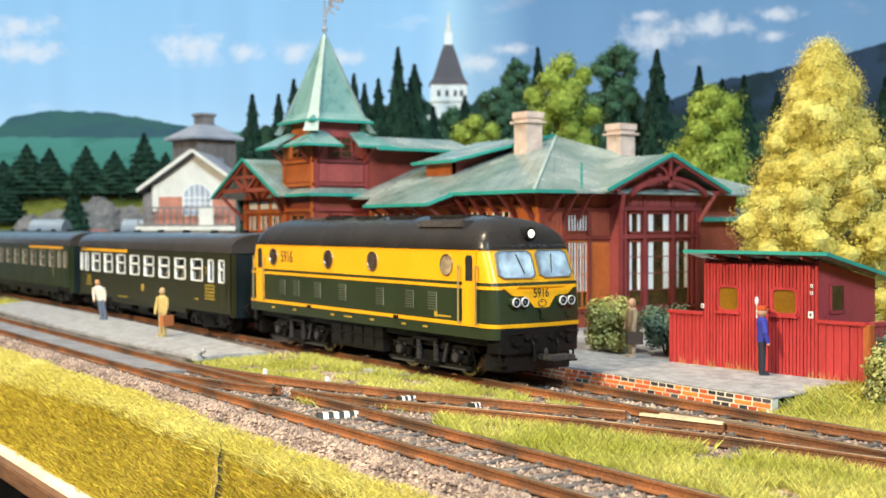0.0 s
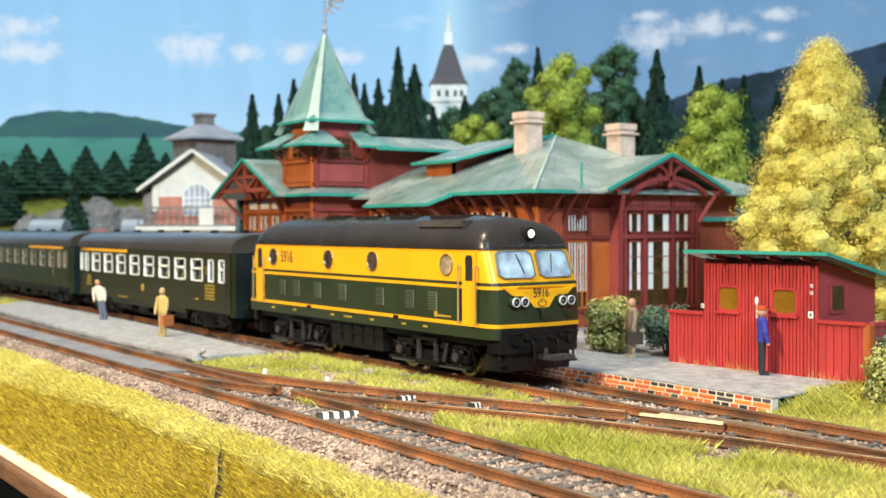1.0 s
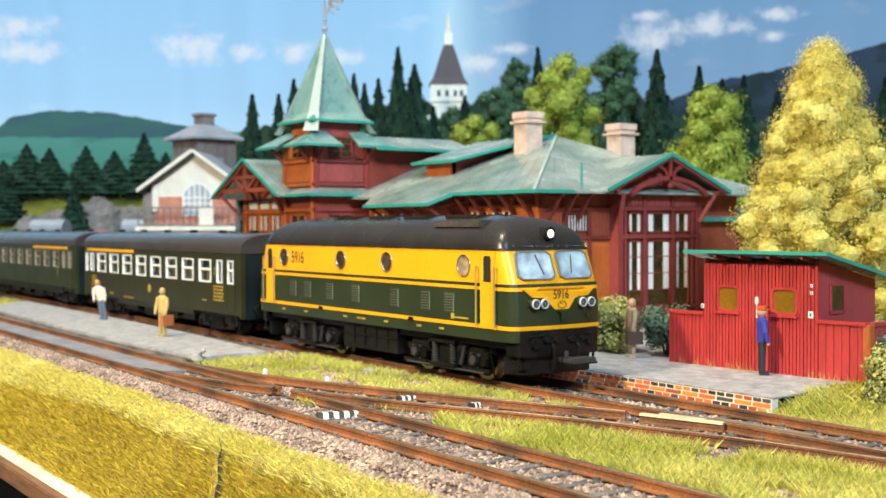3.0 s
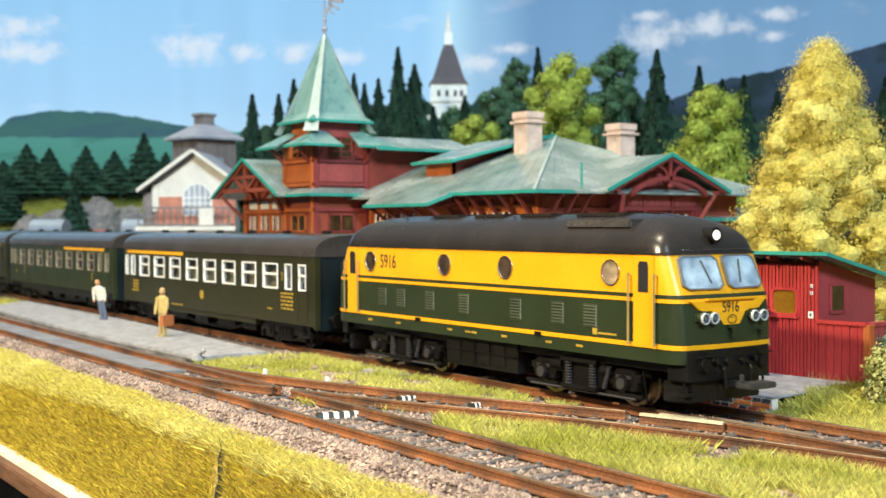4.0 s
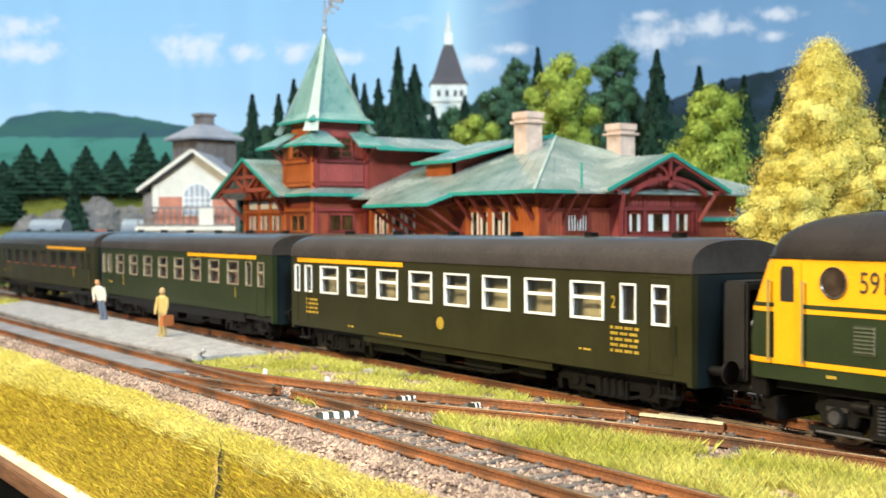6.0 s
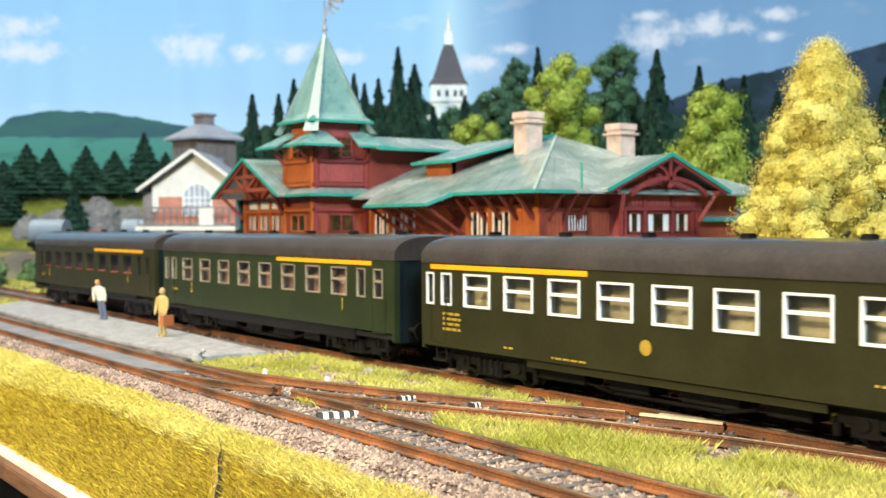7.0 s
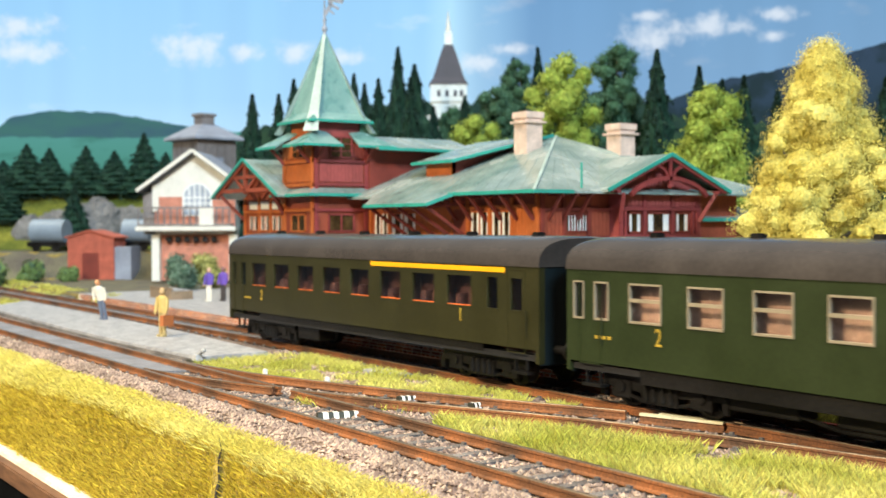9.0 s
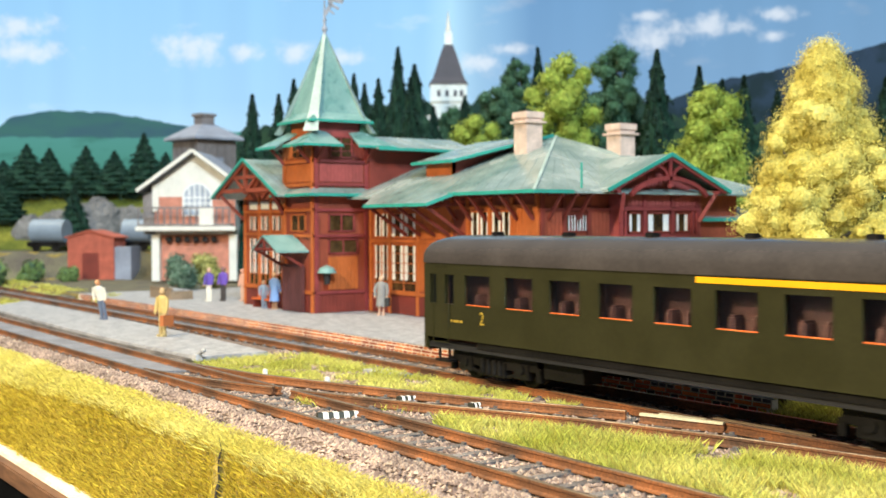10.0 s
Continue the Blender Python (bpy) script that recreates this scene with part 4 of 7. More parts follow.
def sky_print():
    """Pale sky to the left, greyer and deeper blue to the right of the fold, with rows of small clouds; the fold's
    glare and streaks of fold shading are painted in.
    """
    m = printed("sky_print", [(0.0, (0.66, 0.82, 0.93)), (0.40, (0.50, 0.75, 0.94)), (0.62, (0.36, 0.63, 0.90)), (1.0, (0.30, 0.58, 0.87))], ((0.92, 0.95, 0.97), (9, 9, 24), (0.60, 0.75, 0.35), (0.3, 0.1, 0.6)), 300, 0.9)
    nt = m.node_tree
    N, Lk = nt.nodes.new, nt.links.new
    b = nt.nodes["Principled BSDF"]
    left = b.inputs["Emission Color"].links[0].from_socket
    tc = N("ShaderNodeTexCoord")
    dot = N("ShaderNodeVectorMath")
    dot.operation = "DOT_PRODUCT"
    dot.inputs[1].default_value = (SIDE[0], SIDE[1], 0)
    Lk(tc.outputs["Object"], dot.inputs[0])
    ramp = N("ShaderNodeValToRGB")
    mr = N("ShaderNodeMapRange")
    mr.inputs[1].default_value, mr.inputs[2].default_value = 880 * U, 1180 * U
    Lk(dot.outputs["Value"], mr.inputs[0])
    while len(ramp.color_ramp.elements) < 5:
        ramp.color_ramp.elements.new(0.5)
    # the bright stop is glare at the crease, painted into the sky
    for e, (p, c) in zip(ramp.color_ramp.elements, ((0.0, (1, 1, 1)), (0.10, (1.35, 1.2, 1.05)), (0.20, (0.92, 0.88, 0.86)), (0.40, (0.52, 0.56, 0.64)), (1.0, (0.52, 0.55, 0.61)))):
        e.position, e.color = p, (*c, 1)
    Lk(mr.outputs[0], ramp.inputs[0])
    wave_ = N("ShaderNodeTexNoise")
    mp = N("ShaderNodeMapping")
    mp.inputs["Scale"].default_value = (22, 22, 0.6)
    Lk(tc.outputs["Object"], mp.inputs[0])
    Lk(mp.outputs[0], wave_.inputs[0])
    wave_.inputs["Scale"].default_value = 1.0
    # upright streaks paint the light and shade of soft folds
    fold = N("ShaderNodeMapRange")
    fold.inputs[3].default_value, fold.inputs[4].default_value = 0.92, 1.10
    Lk(wave_.outputs[0], fold.inputs[0])
    mul = N("ShaderNodeMix")
    mul.data_type, mul.blend_type = "RGBA", "MULTIPLY"
    mul.inputs["Factor"].default_value = 1
    Lk(left, mul.inputs[6])
    Lk(ramp.outputs[0], mul.inputs[7])
    m2 = N("ShaderNodeVectorMath")
    m2.operation = "SCALE"
    Lk(mul.outputs[2], m2.inputs[0])
    Lk(fold.outputs[0], m2.inputs["Scale"])
    # heaps of cloud: where each stands along the sheet and up it, and its half width and half height
    along = N("ShaderNodeVectorMath")
    along.operation = "DOT_PRODUCT"
    along.inputs[1].default_value = (SIDE[0] / U, SIDE[1] / U, 0)
    Lk(tc.outputs["Object"], along.inputs[0])
    height = N("ShaderNodeSeparateXYZ")
    Lk(tc.outputs["Object"], height.inputs[0])
    up = N("ShaderNodeMath")
    up.operation = "DIVIDE"
    up.inputs[1].default_value = U
    Lk(height.outputs[2], up.inputs[0])
    place = N("ShaderNodeCombineXYZ")
    Lk(along.outputs["Value"], place.inputs[0])
    Lk(up.outputs[0], place.inputs[1])
    puff = N("ShaderNodeTexNoise")
    puff.inputs["Scale"].default_value, puff.inputs["Detail"].default_value, puff.inputs["Roughness"].default_value = 0.045, 5, 0.6
    Lk(place.outputs[0], puff.inputs[0])
    heap = None
    for u, z, ru, rz in ((-480, 270, 50, 14), (-475, 242, 58, 16), (-282, 242, 46, 20), (-225, 240, 26, 12), (-165, 240, 28, 15), (-110, 234, 26, 10), (42, 225, 30, 13), (75, 240, 28, 9), (230, 247, 40, 20), (285, 258, 26, 16), (315, 255, 18, 11), (352, 266, 26, 9), (350, 243, 16, 7), (225, 270, 26, 8)):
        d = N("ShaderNodeVectorMath")
        d.operation = "MULTIPLY_ADD"
        u += 900
        d.inputs[1].default_value, d.inputs[2].default_value = (1 / ru, 1 / rz, 0), (-u / ru, -z / rz, 0)
        Lk(place.outputs[0], d.inputs[0])
        far = N("ShaderNodeVectorMath")
        far.operation = "LENGTH"
        Lk(d.outputs[0], far.inputs[0])
        if heap is None:
            heap = far.outputs["Value"]
        else:
            least = N("ShaderNodeMath")
            least.operation = "MINIMUM"
            Lk(heap, least.inputs[0])
            Lk(far.outputs["Value"], least.inputs[1])
            heap = least.outputs[0]
    edge_ = N("ShaderNodeMath")
    edge_.operation = "MULTIPLY_ADD"
    edge_.inputs[1].default_value = 2.8
    Lk(puff.outputs[0], edge_.inputs[0])
    less = N("ShaderNodeMath")
    less.operation = "SUBTRACT"
    Lk(edge_.outputs[0], less.inputs[0])
    Lk(heap, less.inputs[1])
    soft_ = N("ShaderNodeMapRange")
    soft_.interpolation_type = "SMOOTHSTEP"
    soft_.inputs[1].default_value, soft_.inputs[2].default_value, soft_.inputs[4].default_value = 0.72, 1.95, 0.68
    Lk(less.outputs[0], soft_.inputs[0])
    white = N("ShaderNodeMix")
    white.data_type = "RGBA"
    Lk(soft_.outputs[0], white.inputs["Factor"])
    Lk(m2.outputs[0], white.inputs[6])
    white.inputs[7].default_value = (0.80, 0.85, 0.90, 1)
    Lk(white.outputs[2], b.inputs["Emission Color"])
    return m


SKY = sky_print()


def sheet(name, knots, m, label):
    g = G()
    rows = []
    for z in (-30, 380):
        rows.append([(*there(u, d), z) for u, d in knots])
    n = len(knots)
    g.add(rows[0] + rows[1], [(i, i + 1, n + i + 1, n + i) for i in range(n - 1)])
    back = [(*there(u, d + 3), z) for z in (-30, 380) for u, d in knots]
    g.add(back, [(i + 1, i, n + i, n + i + 1) for i in range(n - 1)])
    x, y = there(*knots[0])
    return solid(name, g, m, x, y, 0, label, "backdrop", kind="structure", smooth=True)


def wave(u0, u1, d0, d1, n=40):
    return [(u0 + (u1 - u0) * k / n, d0 + (d1 - d0) * k / n + 1.6 * math.sin(k * 0.9)) for k in range(n + 1)]


sheet("backdrop", wave(-900, 42, 1330, 1310) + wave(52, 900, 1309, 1080), SKY, "printed blue sky backdrop with small white clouds and soft folds")


def ridge(name, pts, d, m, label, rough=3.0, seed=0.0):
    """A printed hill: a thin cut-out standing just before the sheet, its top edge uneven."""
    us = np.arange(pts[0][0], pts[-1][0], 4.0)
    top = [float(np.interp(u, [p[0] for p in pts], [p[1] for p in pts])) + rough * noise.noise(Vector((u * 0.08, seed, 0))) + rough * 0.5 * noise.noise(Vector((u * 0.3, seed, 4))) for u in us]
    g = G()
    n = len(us)
    dd = [float(d) if not isinstance(d, tuple) else float(np.interp(u, [pts[0][0], pts[-1][0]], d)) for u in us]
    g.add([(*there(u, q), 10) for u, q in zip(us, dd)] + [(*there(u, q), z) for u, q, z in zip(us, dd, top)] + [(*there(u, q + 2), 10) for u, q in zip(us, dd)] + [(*there(u, q + 2), z) for u, q, z in zip(us, dd, top)],
          [(i, i + 1, n + i + 1, n + i) for i in range(n - 1)] + [(n + i, n + i + 1, 3 * n + i + 1, 3 * n + i) for i in range(n - 1)] + [(2 * n + i + 1, 2 * n + i, 3 * n + i, 3 * n + i + 1) for i in range(n - 1)])
    x, y = there(us[0], dd[0])
    return solid(name, g, m, x, y, 0, label, "backdrop hill", kind="structure")


# these cut-outs glow as well, lamplight on the print replaced by emission
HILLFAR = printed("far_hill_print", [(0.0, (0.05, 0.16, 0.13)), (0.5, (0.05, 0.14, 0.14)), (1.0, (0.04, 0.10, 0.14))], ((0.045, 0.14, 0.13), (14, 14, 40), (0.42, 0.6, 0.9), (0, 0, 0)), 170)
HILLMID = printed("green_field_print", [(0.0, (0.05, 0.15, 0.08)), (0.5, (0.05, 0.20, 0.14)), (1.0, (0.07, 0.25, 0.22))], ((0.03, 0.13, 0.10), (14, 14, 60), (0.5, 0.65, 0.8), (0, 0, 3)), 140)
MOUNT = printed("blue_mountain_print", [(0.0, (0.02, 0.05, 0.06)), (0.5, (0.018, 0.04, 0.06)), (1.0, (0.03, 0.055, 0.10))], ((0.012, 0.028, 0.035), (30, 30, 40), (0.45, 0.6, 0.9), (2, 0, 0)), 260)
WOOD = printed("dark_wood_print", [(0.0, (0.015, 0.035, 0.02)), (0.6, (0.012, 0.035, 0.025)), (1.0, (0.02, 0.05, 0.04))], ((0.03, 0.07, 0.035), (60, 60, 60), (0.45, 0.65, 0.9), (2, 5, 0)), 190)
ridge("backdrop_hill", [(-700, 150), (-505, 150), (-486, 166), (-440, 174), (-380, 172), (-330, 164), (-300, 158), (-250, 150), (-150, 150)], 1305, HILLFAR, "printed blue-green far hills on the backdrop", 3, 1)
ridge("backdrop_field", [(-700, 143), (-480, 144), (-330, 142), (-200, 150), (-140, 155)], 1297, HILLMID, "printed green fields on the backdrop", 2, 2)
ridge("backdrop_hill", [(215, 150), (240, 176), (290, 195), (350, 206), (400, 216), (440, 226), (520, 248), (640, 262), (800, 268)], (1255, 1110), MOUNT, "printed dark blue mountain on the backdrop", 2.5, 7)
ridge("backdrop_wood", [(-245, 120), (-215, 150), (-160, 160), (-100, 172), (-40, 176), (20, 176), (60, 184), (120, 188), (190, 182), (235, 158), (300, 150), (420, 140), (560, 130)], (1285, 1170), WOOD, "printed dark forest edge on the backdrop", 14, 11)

# ---- castle on the backdrop's hill ----
CASTLEW = mat("pale_castle_wall", (0.82, 0.84, 0.80), 0.8, var=0.12, bump=0.2)
CASTLER = mat("dark_castle_roof", (0.06, 0.055, 0.07), 0.7, var=0.2, bump=0.2)
cx, cy = there(7.5, 1150)
ca = thing("castle", cx, cy, 60, "pale castle tower with a steep dark roof among trees", "castle")


def cbox(u0, u1, d0, d1, z0, z1):
    return G().prism([there(u0, d0), there(u1, d0), there(u1, d1), there(u0, d1)], z0, z1, "z")


part("keep", cbox(-10, 22, 1140, 1165, 60, 175), CASTLEW, ca)
part("gallery", cbox(-12, 24, 1138, 1167, 165, 183), CASTLEW, ca)
part("low_wing", cbox(-26, -8, 1142, 1165, 60, 152), CASTLEW, ca)
x0, y0 = there(6, 1152)
part("steep_roof", G().rings([[(*there(6 + a * k, 1152 + b * k * 0.8), z) for a, b in ((-1, -1), (1, -1), (1, 1), (-1, 1))] for k, z in ((19, 182), (15, 189), (7, 215), (4, 223))]), CASTLER, ca)
part("lantern", cbox(2, 10, 1148, 1156, 222, 234), CASTLEW, ca)
part("spire", G().cyl((x0, y0, 233), (x0, y0, 256), 3.2, 0.3, 8), PLASTER, ca)
for u in (-5, 3, 11, 17):
    part("window", cbox(u, u + 3, 1137.4, 1138, 170, 176), CASTLER, ca)


# ---- station building ----
def flat(axis, c, out):
    """Boxes on a wall: a along it, d outwards from it, z up."""
    def box(g, a0, a1, d0, d1, z0, z1):
        q0, q1 = sorted((c + out * d0, c + out * d1))
        return g.box(a0, a1, q0, q1, z0, z1) if axis == "y" else g.box(q0, q1, a0, a1, z0, z1)
    return box


def window(parent, fb, a0, a1, z0, z1, panes=1, bars=1, curtain=True, frame_m=None, glass=None, arch=False):
    k = 0.7
    g = G()
    for x0, x1, y0, y1 in ((a0, a0 + k, z0, z1), (a1 - k, a1, z0, z1), (a0, a1, z0, z0 + k), (a0, a1, z1 - k, z1)):
        fb(g, x0, x1, -0.6, 0.7, y0, y1)
    w = part("window", g, frame_m or OCHRE, parent, "timber window frame")
    for i in range(1, panes):
        x = a0 + (a1 - a0) * i / panes
        part("mullion", fb(G(), x - 0.35, x + 0.35, -0.3, 0.5, z0, z1), frame_m or OCHRE, w)
    for i in range(1, bars + 1):
        z = z0 + (z1 - z0) * i / (bars + 1)
        part("glazing_bar", fb(G(), a0, a1, -0.3, 0.35, z - 0.2, z + 0.2), frame_m or OCHRE, w)
    part("pane", fb(G(), a0, a1, 0.02, 0.12, z0, z1), glass or WINGLASS, w, "dark amber glass")
    if curtain:
        for i in range(panes):
            p0, p1 = a0 + (a1 - a0) * i / panes + 0.5, a0 + (a1 - a0) * (i + 1) / panes - 0.5
            cw = (p1 - p0) * 0.27
            for s, e in ((p0, p0 + cw), (p1 - cw, p1)):
                part("curtain", fb(G(), s, e, 0.12, 0.22, z0 + (z1 - z0) * (0.25 if z1 - z0 > 15 else 0.02), z1 - 0.4), WHITE, w, "white curtain behind the glass")
    return w


def panel(parent, fb, a0, a1, z0, z1, m, slats=0):
    """A framed field of narrow boards or slats."""
    p = part("panel", fb(G(), a0, a1, 0.0, 0.35, z0, z1), m, parent)
    if slats:
        for k in range(int((z1 - z0) / 1.3)):
            part("slat", fb(G(), a0 + 0.3, a1 - 0.3, 0.3, 0.65, z0 + 0.3 + k * 1.3, z0 + 1.2 + k * 1.3), m, p)
    else:
        n = max(1, int((a1 - a0) / 2.0))
        w = (a1 - a0) / n
        for k in range(n):
            part("board", fb(G(), a0 + k * w + 0.14, a0 + (k + 1) * w - 0.14, 0.3, 0.55, z0 + 0.3, z1 - 0.3), m, p)
    return p


def posts(parent, fb, at_list, z0, z1, m, w=1.1):
    for a in at_list:
        part("post", fb(G(), a - w, a + w, 0.0, 1.0, z0, z1), m, parent, bevel=0.15)


def rails_(parent, fb, a0, a1, zs, m, h=0.8):
    for z in zs:
        part("rail_band", fb(G(), a0, a1, 0.0, 1.15, z - h, z + h), m, parent, bevel=0.15)


WINGLASS = mat("dark_amber_glass", (0.055, 0.032, 0.012), 0.12, var=0.4, grain=300, large=150, bump=0)
st = thing("station_building", -120, 110, 1, "red-brown timber station with green sheet roofs and pointed tower", "station building")
# walls (shells with thickness)
part("main_wall", G().box(-172, -36, 95, 97, 1, 60).box(-38, -36, 97, 215, 1, 60), REDWALL, st)
part("gable_wall", G().box(-260, -206, 67, 69, 1, 60).box(-260, -258, 69, 150, 1, 60).prism([(-260, 60), (-206, 60), (-233, 77)], 67, 69, "y"), REDWALL, st)
part("tower_wall", G().box(-206, -174, 64, 66, 1, 88).box(-176, -174, 66, 95, 1, 88).box(-206, -204, 66, 95, 60, 88), REDWALL, st)
part("rear_wall", G().box(-174, -172, 95, 150, 58, 85).box(-206, -172, 148, 150, 58, 85), REDTRIM, st)


def roof(name, quads, m=None, th=0.9, seams=True):
    g = G()
    for q in quads:
        g.slab(q, th)
    r = part(name, g, m or TEAL, st, "green sheet-metal roof")
    if seams:
        for q in quads:
            if len(q) < 3:
                continue
            a, b = Vector(q[0]), Vector(q[1])
            c = Vector(q[2])
            d = Vector(q[3]) if len(q) == 4 else c
            n = int((b - a).length / 9)
            for k in range(1, n):
                t = k / n
                p0, p1 = a.lerp(b, t), d.lerp(c, t)
                part("seam", G().beam(p0 + Vector((0, 0, 0.05)), p1 + Vector((0, 0, 0.05)), 0.28, 0.3), m or TEAL, r)
    return r


EZ = 58.6
roof("main_roof", [[(-200, 83, EZ), (-25, 83, EZ), (-101, 159, 88), (-200, 159, 88)], [(-25, 83, EZ), (-25, 235, EZ), (-101, 159, 88)], [(-25, 235, EZ), (-200, 235, EZ), (-200, 159, 88), (-101, 159, 88)]])
roof("porch_roof", [[(-139, 71.5, 54.0), (-85, 71.5, 54.0), (-81, 84, 59.2), (-150, 84, 59.2)]])
roof("dormer_roof", [[(-148, 105, 75.3), (-113, 105, 75.3), (-103, 159.5, 88.9), (-168, 159.5, 88.9)]])
part("dormer_wall", G().box(-142, -119, 110, 111.5, 66, 76).prism([(110, 68), (150, 84), (150, 86.5), (110, 75.8)], -120.5, -119, "x"), REDTRIM, st)
part("dormer_louvre", G().box(-141, -120, 109.2, 110, 68.5, 75).box(-140, -121, 108.9, 109.3, 70, 70.6).box(-140, -121, 108.9, 109.3, 72, 72.6), OCHRE, st, "orange louvred dormer front")
roof("annex_roof", [[(-32, 184, 47), (-32, 232, 47), (-72, 232, 61), (-72, 184, 61)]])
part("annex_wall", G().box(-46, -44, 184, 230, 1, 50), REDTRIM, st)
roof("gable_roof", [[(-233, 53, 80.2), (-233, 160, 80.2), (-274, 160, 60.3), (-274, 53, 60.3)], [(-233, 160, 80.2), (-233, 53, 80.2), (-193, 53, 60.3), (-193, 160, 60.3)]])
roof("tower_skirt_roof", [[(-211, 58, 60.2), (-168, 58, 60.2), (-174, 64, 63.6), (-206, 64, 63.6)], [(-168, 58, 60.2), (-168, 97, 60.2), (-174, 96, 63.6), (-174, 64, 63.6)]], seams=False)
roof("rear_roof", [[(-161, 94, 83.5), (-161, 158, 83.5), (-189, 158, 91.5), (-189, 94, 91.5)], [(-217, 158, 83.5), (-217, 94, 83.5), (-189, 94, 91.5), (-189, 158, 91.5)]])
TC = (-190, 79.5)
for ax, ay in ((0, -1), (1, 0), (0, 1), (-1, 0)):
    def tp(a, b, z):
        """Point on the tower, a along a side and b outwards."""
        return (TC[0] + ax * b - ay * a, TC[1] + ay * b + ax * a, z)
    # same panels all round: orange for lit sides, plum painted for shaded ones
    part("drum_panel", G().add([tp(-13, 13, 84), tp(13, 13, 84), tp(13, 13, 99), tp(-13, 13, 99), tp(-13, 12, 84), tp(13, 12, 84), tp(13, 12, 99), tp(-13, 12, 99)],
                               [(0, 1, 2, 3), (7, 6, 5, 4), (0, 4, 5, 1), (3, 2, 6, 7), (1, 5, 6, 2), (0, 3, 7, 4)]), OCHRE if ay else SHADEPANEL, st)
    roof("spire_side", [[tp(-18, 18, 97.2), tp(18, 18, 97.2), tp(13.5, 13.5, 101.5), tp(-13.5, 13.5, 101.5)], [tp(-13.5, 13.5, 101.5), tp(13.5, 13.5, 101.5), tp(0.4, 0.4, 143), tp(-0.4, 0.4, 143)]], TEALV, 0.6, False)
    part("spire_eaves", G().beam(tp(-18, 18, 97.0), tp(18, 18, 97.0), 0.6, 1.3), TEALEDGE, st, "bright teal roof edge")
    part("broach_strip", G().add([tp(0.7, -0.1, 143.4), tp(-0.1, 0.7, 143.4), tp(12.3, 16.0, 101.5), tp(16.0, 12.3, 101.5), tp(15.6, 21.2, 91.5), tp(21.2, 15.6, 91.5),
                                  tp(0, 0, 143), tp(12.6, 12.6, 101.5), tp(16.5, 16.5, 91.5)],
                                 [(0, 1, 2, 3), (3, 2, 4, 5), (1, 6, 7, 2), (2, 7, 8, 4), (0, 3, 7, 6), (3, 5, 8, 7), (4, 8, 5), (0, 6, 1)]), HIPCAP, st, "pale metal strip down the spire's corner")
    roof("corner_hood", [[tp(26.5, 26.5, 84.6), tp(26.5, 4.5, 84.6), tp(13, 6.5, 91.8), tp(14, 14, 92.6)], [tp(4.5, 26.5, 84.6), tp(26.5, 26.5, 84.6), tp(14, 14, 92.6), tp(6.5, 13, 91.8)]], TEALV, 0.8, False)
    part("hood_eaves", G().beam(tp(26.5, 26.5, 84.2), tp(26.5, 4.5, 84.2), 0.6, 1.2).beam(tp(26.5, 26.5, 84.2), tp(4.5, 26.5, 84.2), 0.6, 1.2), TEALEDGE, st, "bright teal roof edge")
    for s in (-1, 1):
        part("bracket", G().beam(tp(s * 14, 16.5, 76), tp(s * 14, 24, 84), 1.2), REDTRIM, st)
part("finial", G().cyl((*TC, 142), (*TC, 160), 0.9, 0.4, 8).ball((*TC, 145.5), 1.6, 8, 5).ball((*TC, 150), 1.1, 8, 5), SLATE, st, "grey metal finial")
vn = G()
for (a0, z0), (a1, z1), h in (((0, 152.5), (3.2, 158), 1.8), ((3.2, 158), (2.2, 163.5), 2.2), ((2.2, 158.5), (7.5, 155.8), 1.3), ((3, 160.5), (9.5, 159.2), 1.7), ((9.5, 159.6), (7.6, 162.2), 1.0), ((5, 160), (6.5, 163.4), 1.0), ((2, 155.5), (5, 153.2), 0.9)):
    vn.beam((TC[0] + a0 * 0.55, TC[1] + a0 * 0.83, z0), (TC[0] + a1 * 0.55, TC[1] + a1 * 0.83, z1), 0.7, h)
part("weather_vane", vn, SLATE, st, "grey weather vane")
for x, y, zt, zb in ((-98, 139, 98.5, 76), (-79.7, 182, 93.5, 76)):
    c = part("chimney", G().box(x - 4.9, x + 4.9, y - 4.9, y + 4.9, zb, zt - 3.2), CHIM, st, "pale pink brick chimney", bevel=0.2)
    part("chimney_cap", G().box(x - 6.4, x + 6.4, y - 6.4, y + 6.4, zt - 5.6, zt - 4.4).box(x - 5.6, x + 5.6, y - 5.6, y + 5.6, zt - 3.2, zt), CHIM, c, bevel=0.25)
# eaves edges
for a, b in (((-85, 83, EZ), (-25, 83, EZ)), ((-25, 83, EZ), (-25, 104, EZ)), ((-139, 71.5, 54), (-85, 71.5, 54)), ((-85, 71.5, 54), (-81, 84, 59)),
             ((-274, 53, 60.3), (-233, 53, 80.2)), ((-233, 53, 80.2), (-193, 53, 60.3)), ((-148, 105, 75.3), (-113, 105, 75.3)), ((-113, 105, 75.3), (-103, 159, 88.9)), ((-32, 184, 47), (-32, 232, 47)),
             ((-211, 58, 60.2), (-168, 58, 60.2)), ((-168, 58, 60.2), (-168, 97, 60.2)), ((-161, 94, 83.5), (-161, 158, 83.5))):
    part("eaves_board", G().beam(Vector(a) + Vector((0, 0, -0.2)), Vector(b) + Vector((0, 0, -0.2)), 0.7, 1.5), TEALEDGE, st, "bright teal roof edge")
part("ridge_cap", G().beam((-25, 83, EZ + 0.3), (-101, 159, 88.3), 1.2, 0.6), HIPCAP, st)
part("vent_pipe", G().cyl((-27, 110, 60), (-27, 110, 70.5), 0.5, n=8), TEALEDGE, st)

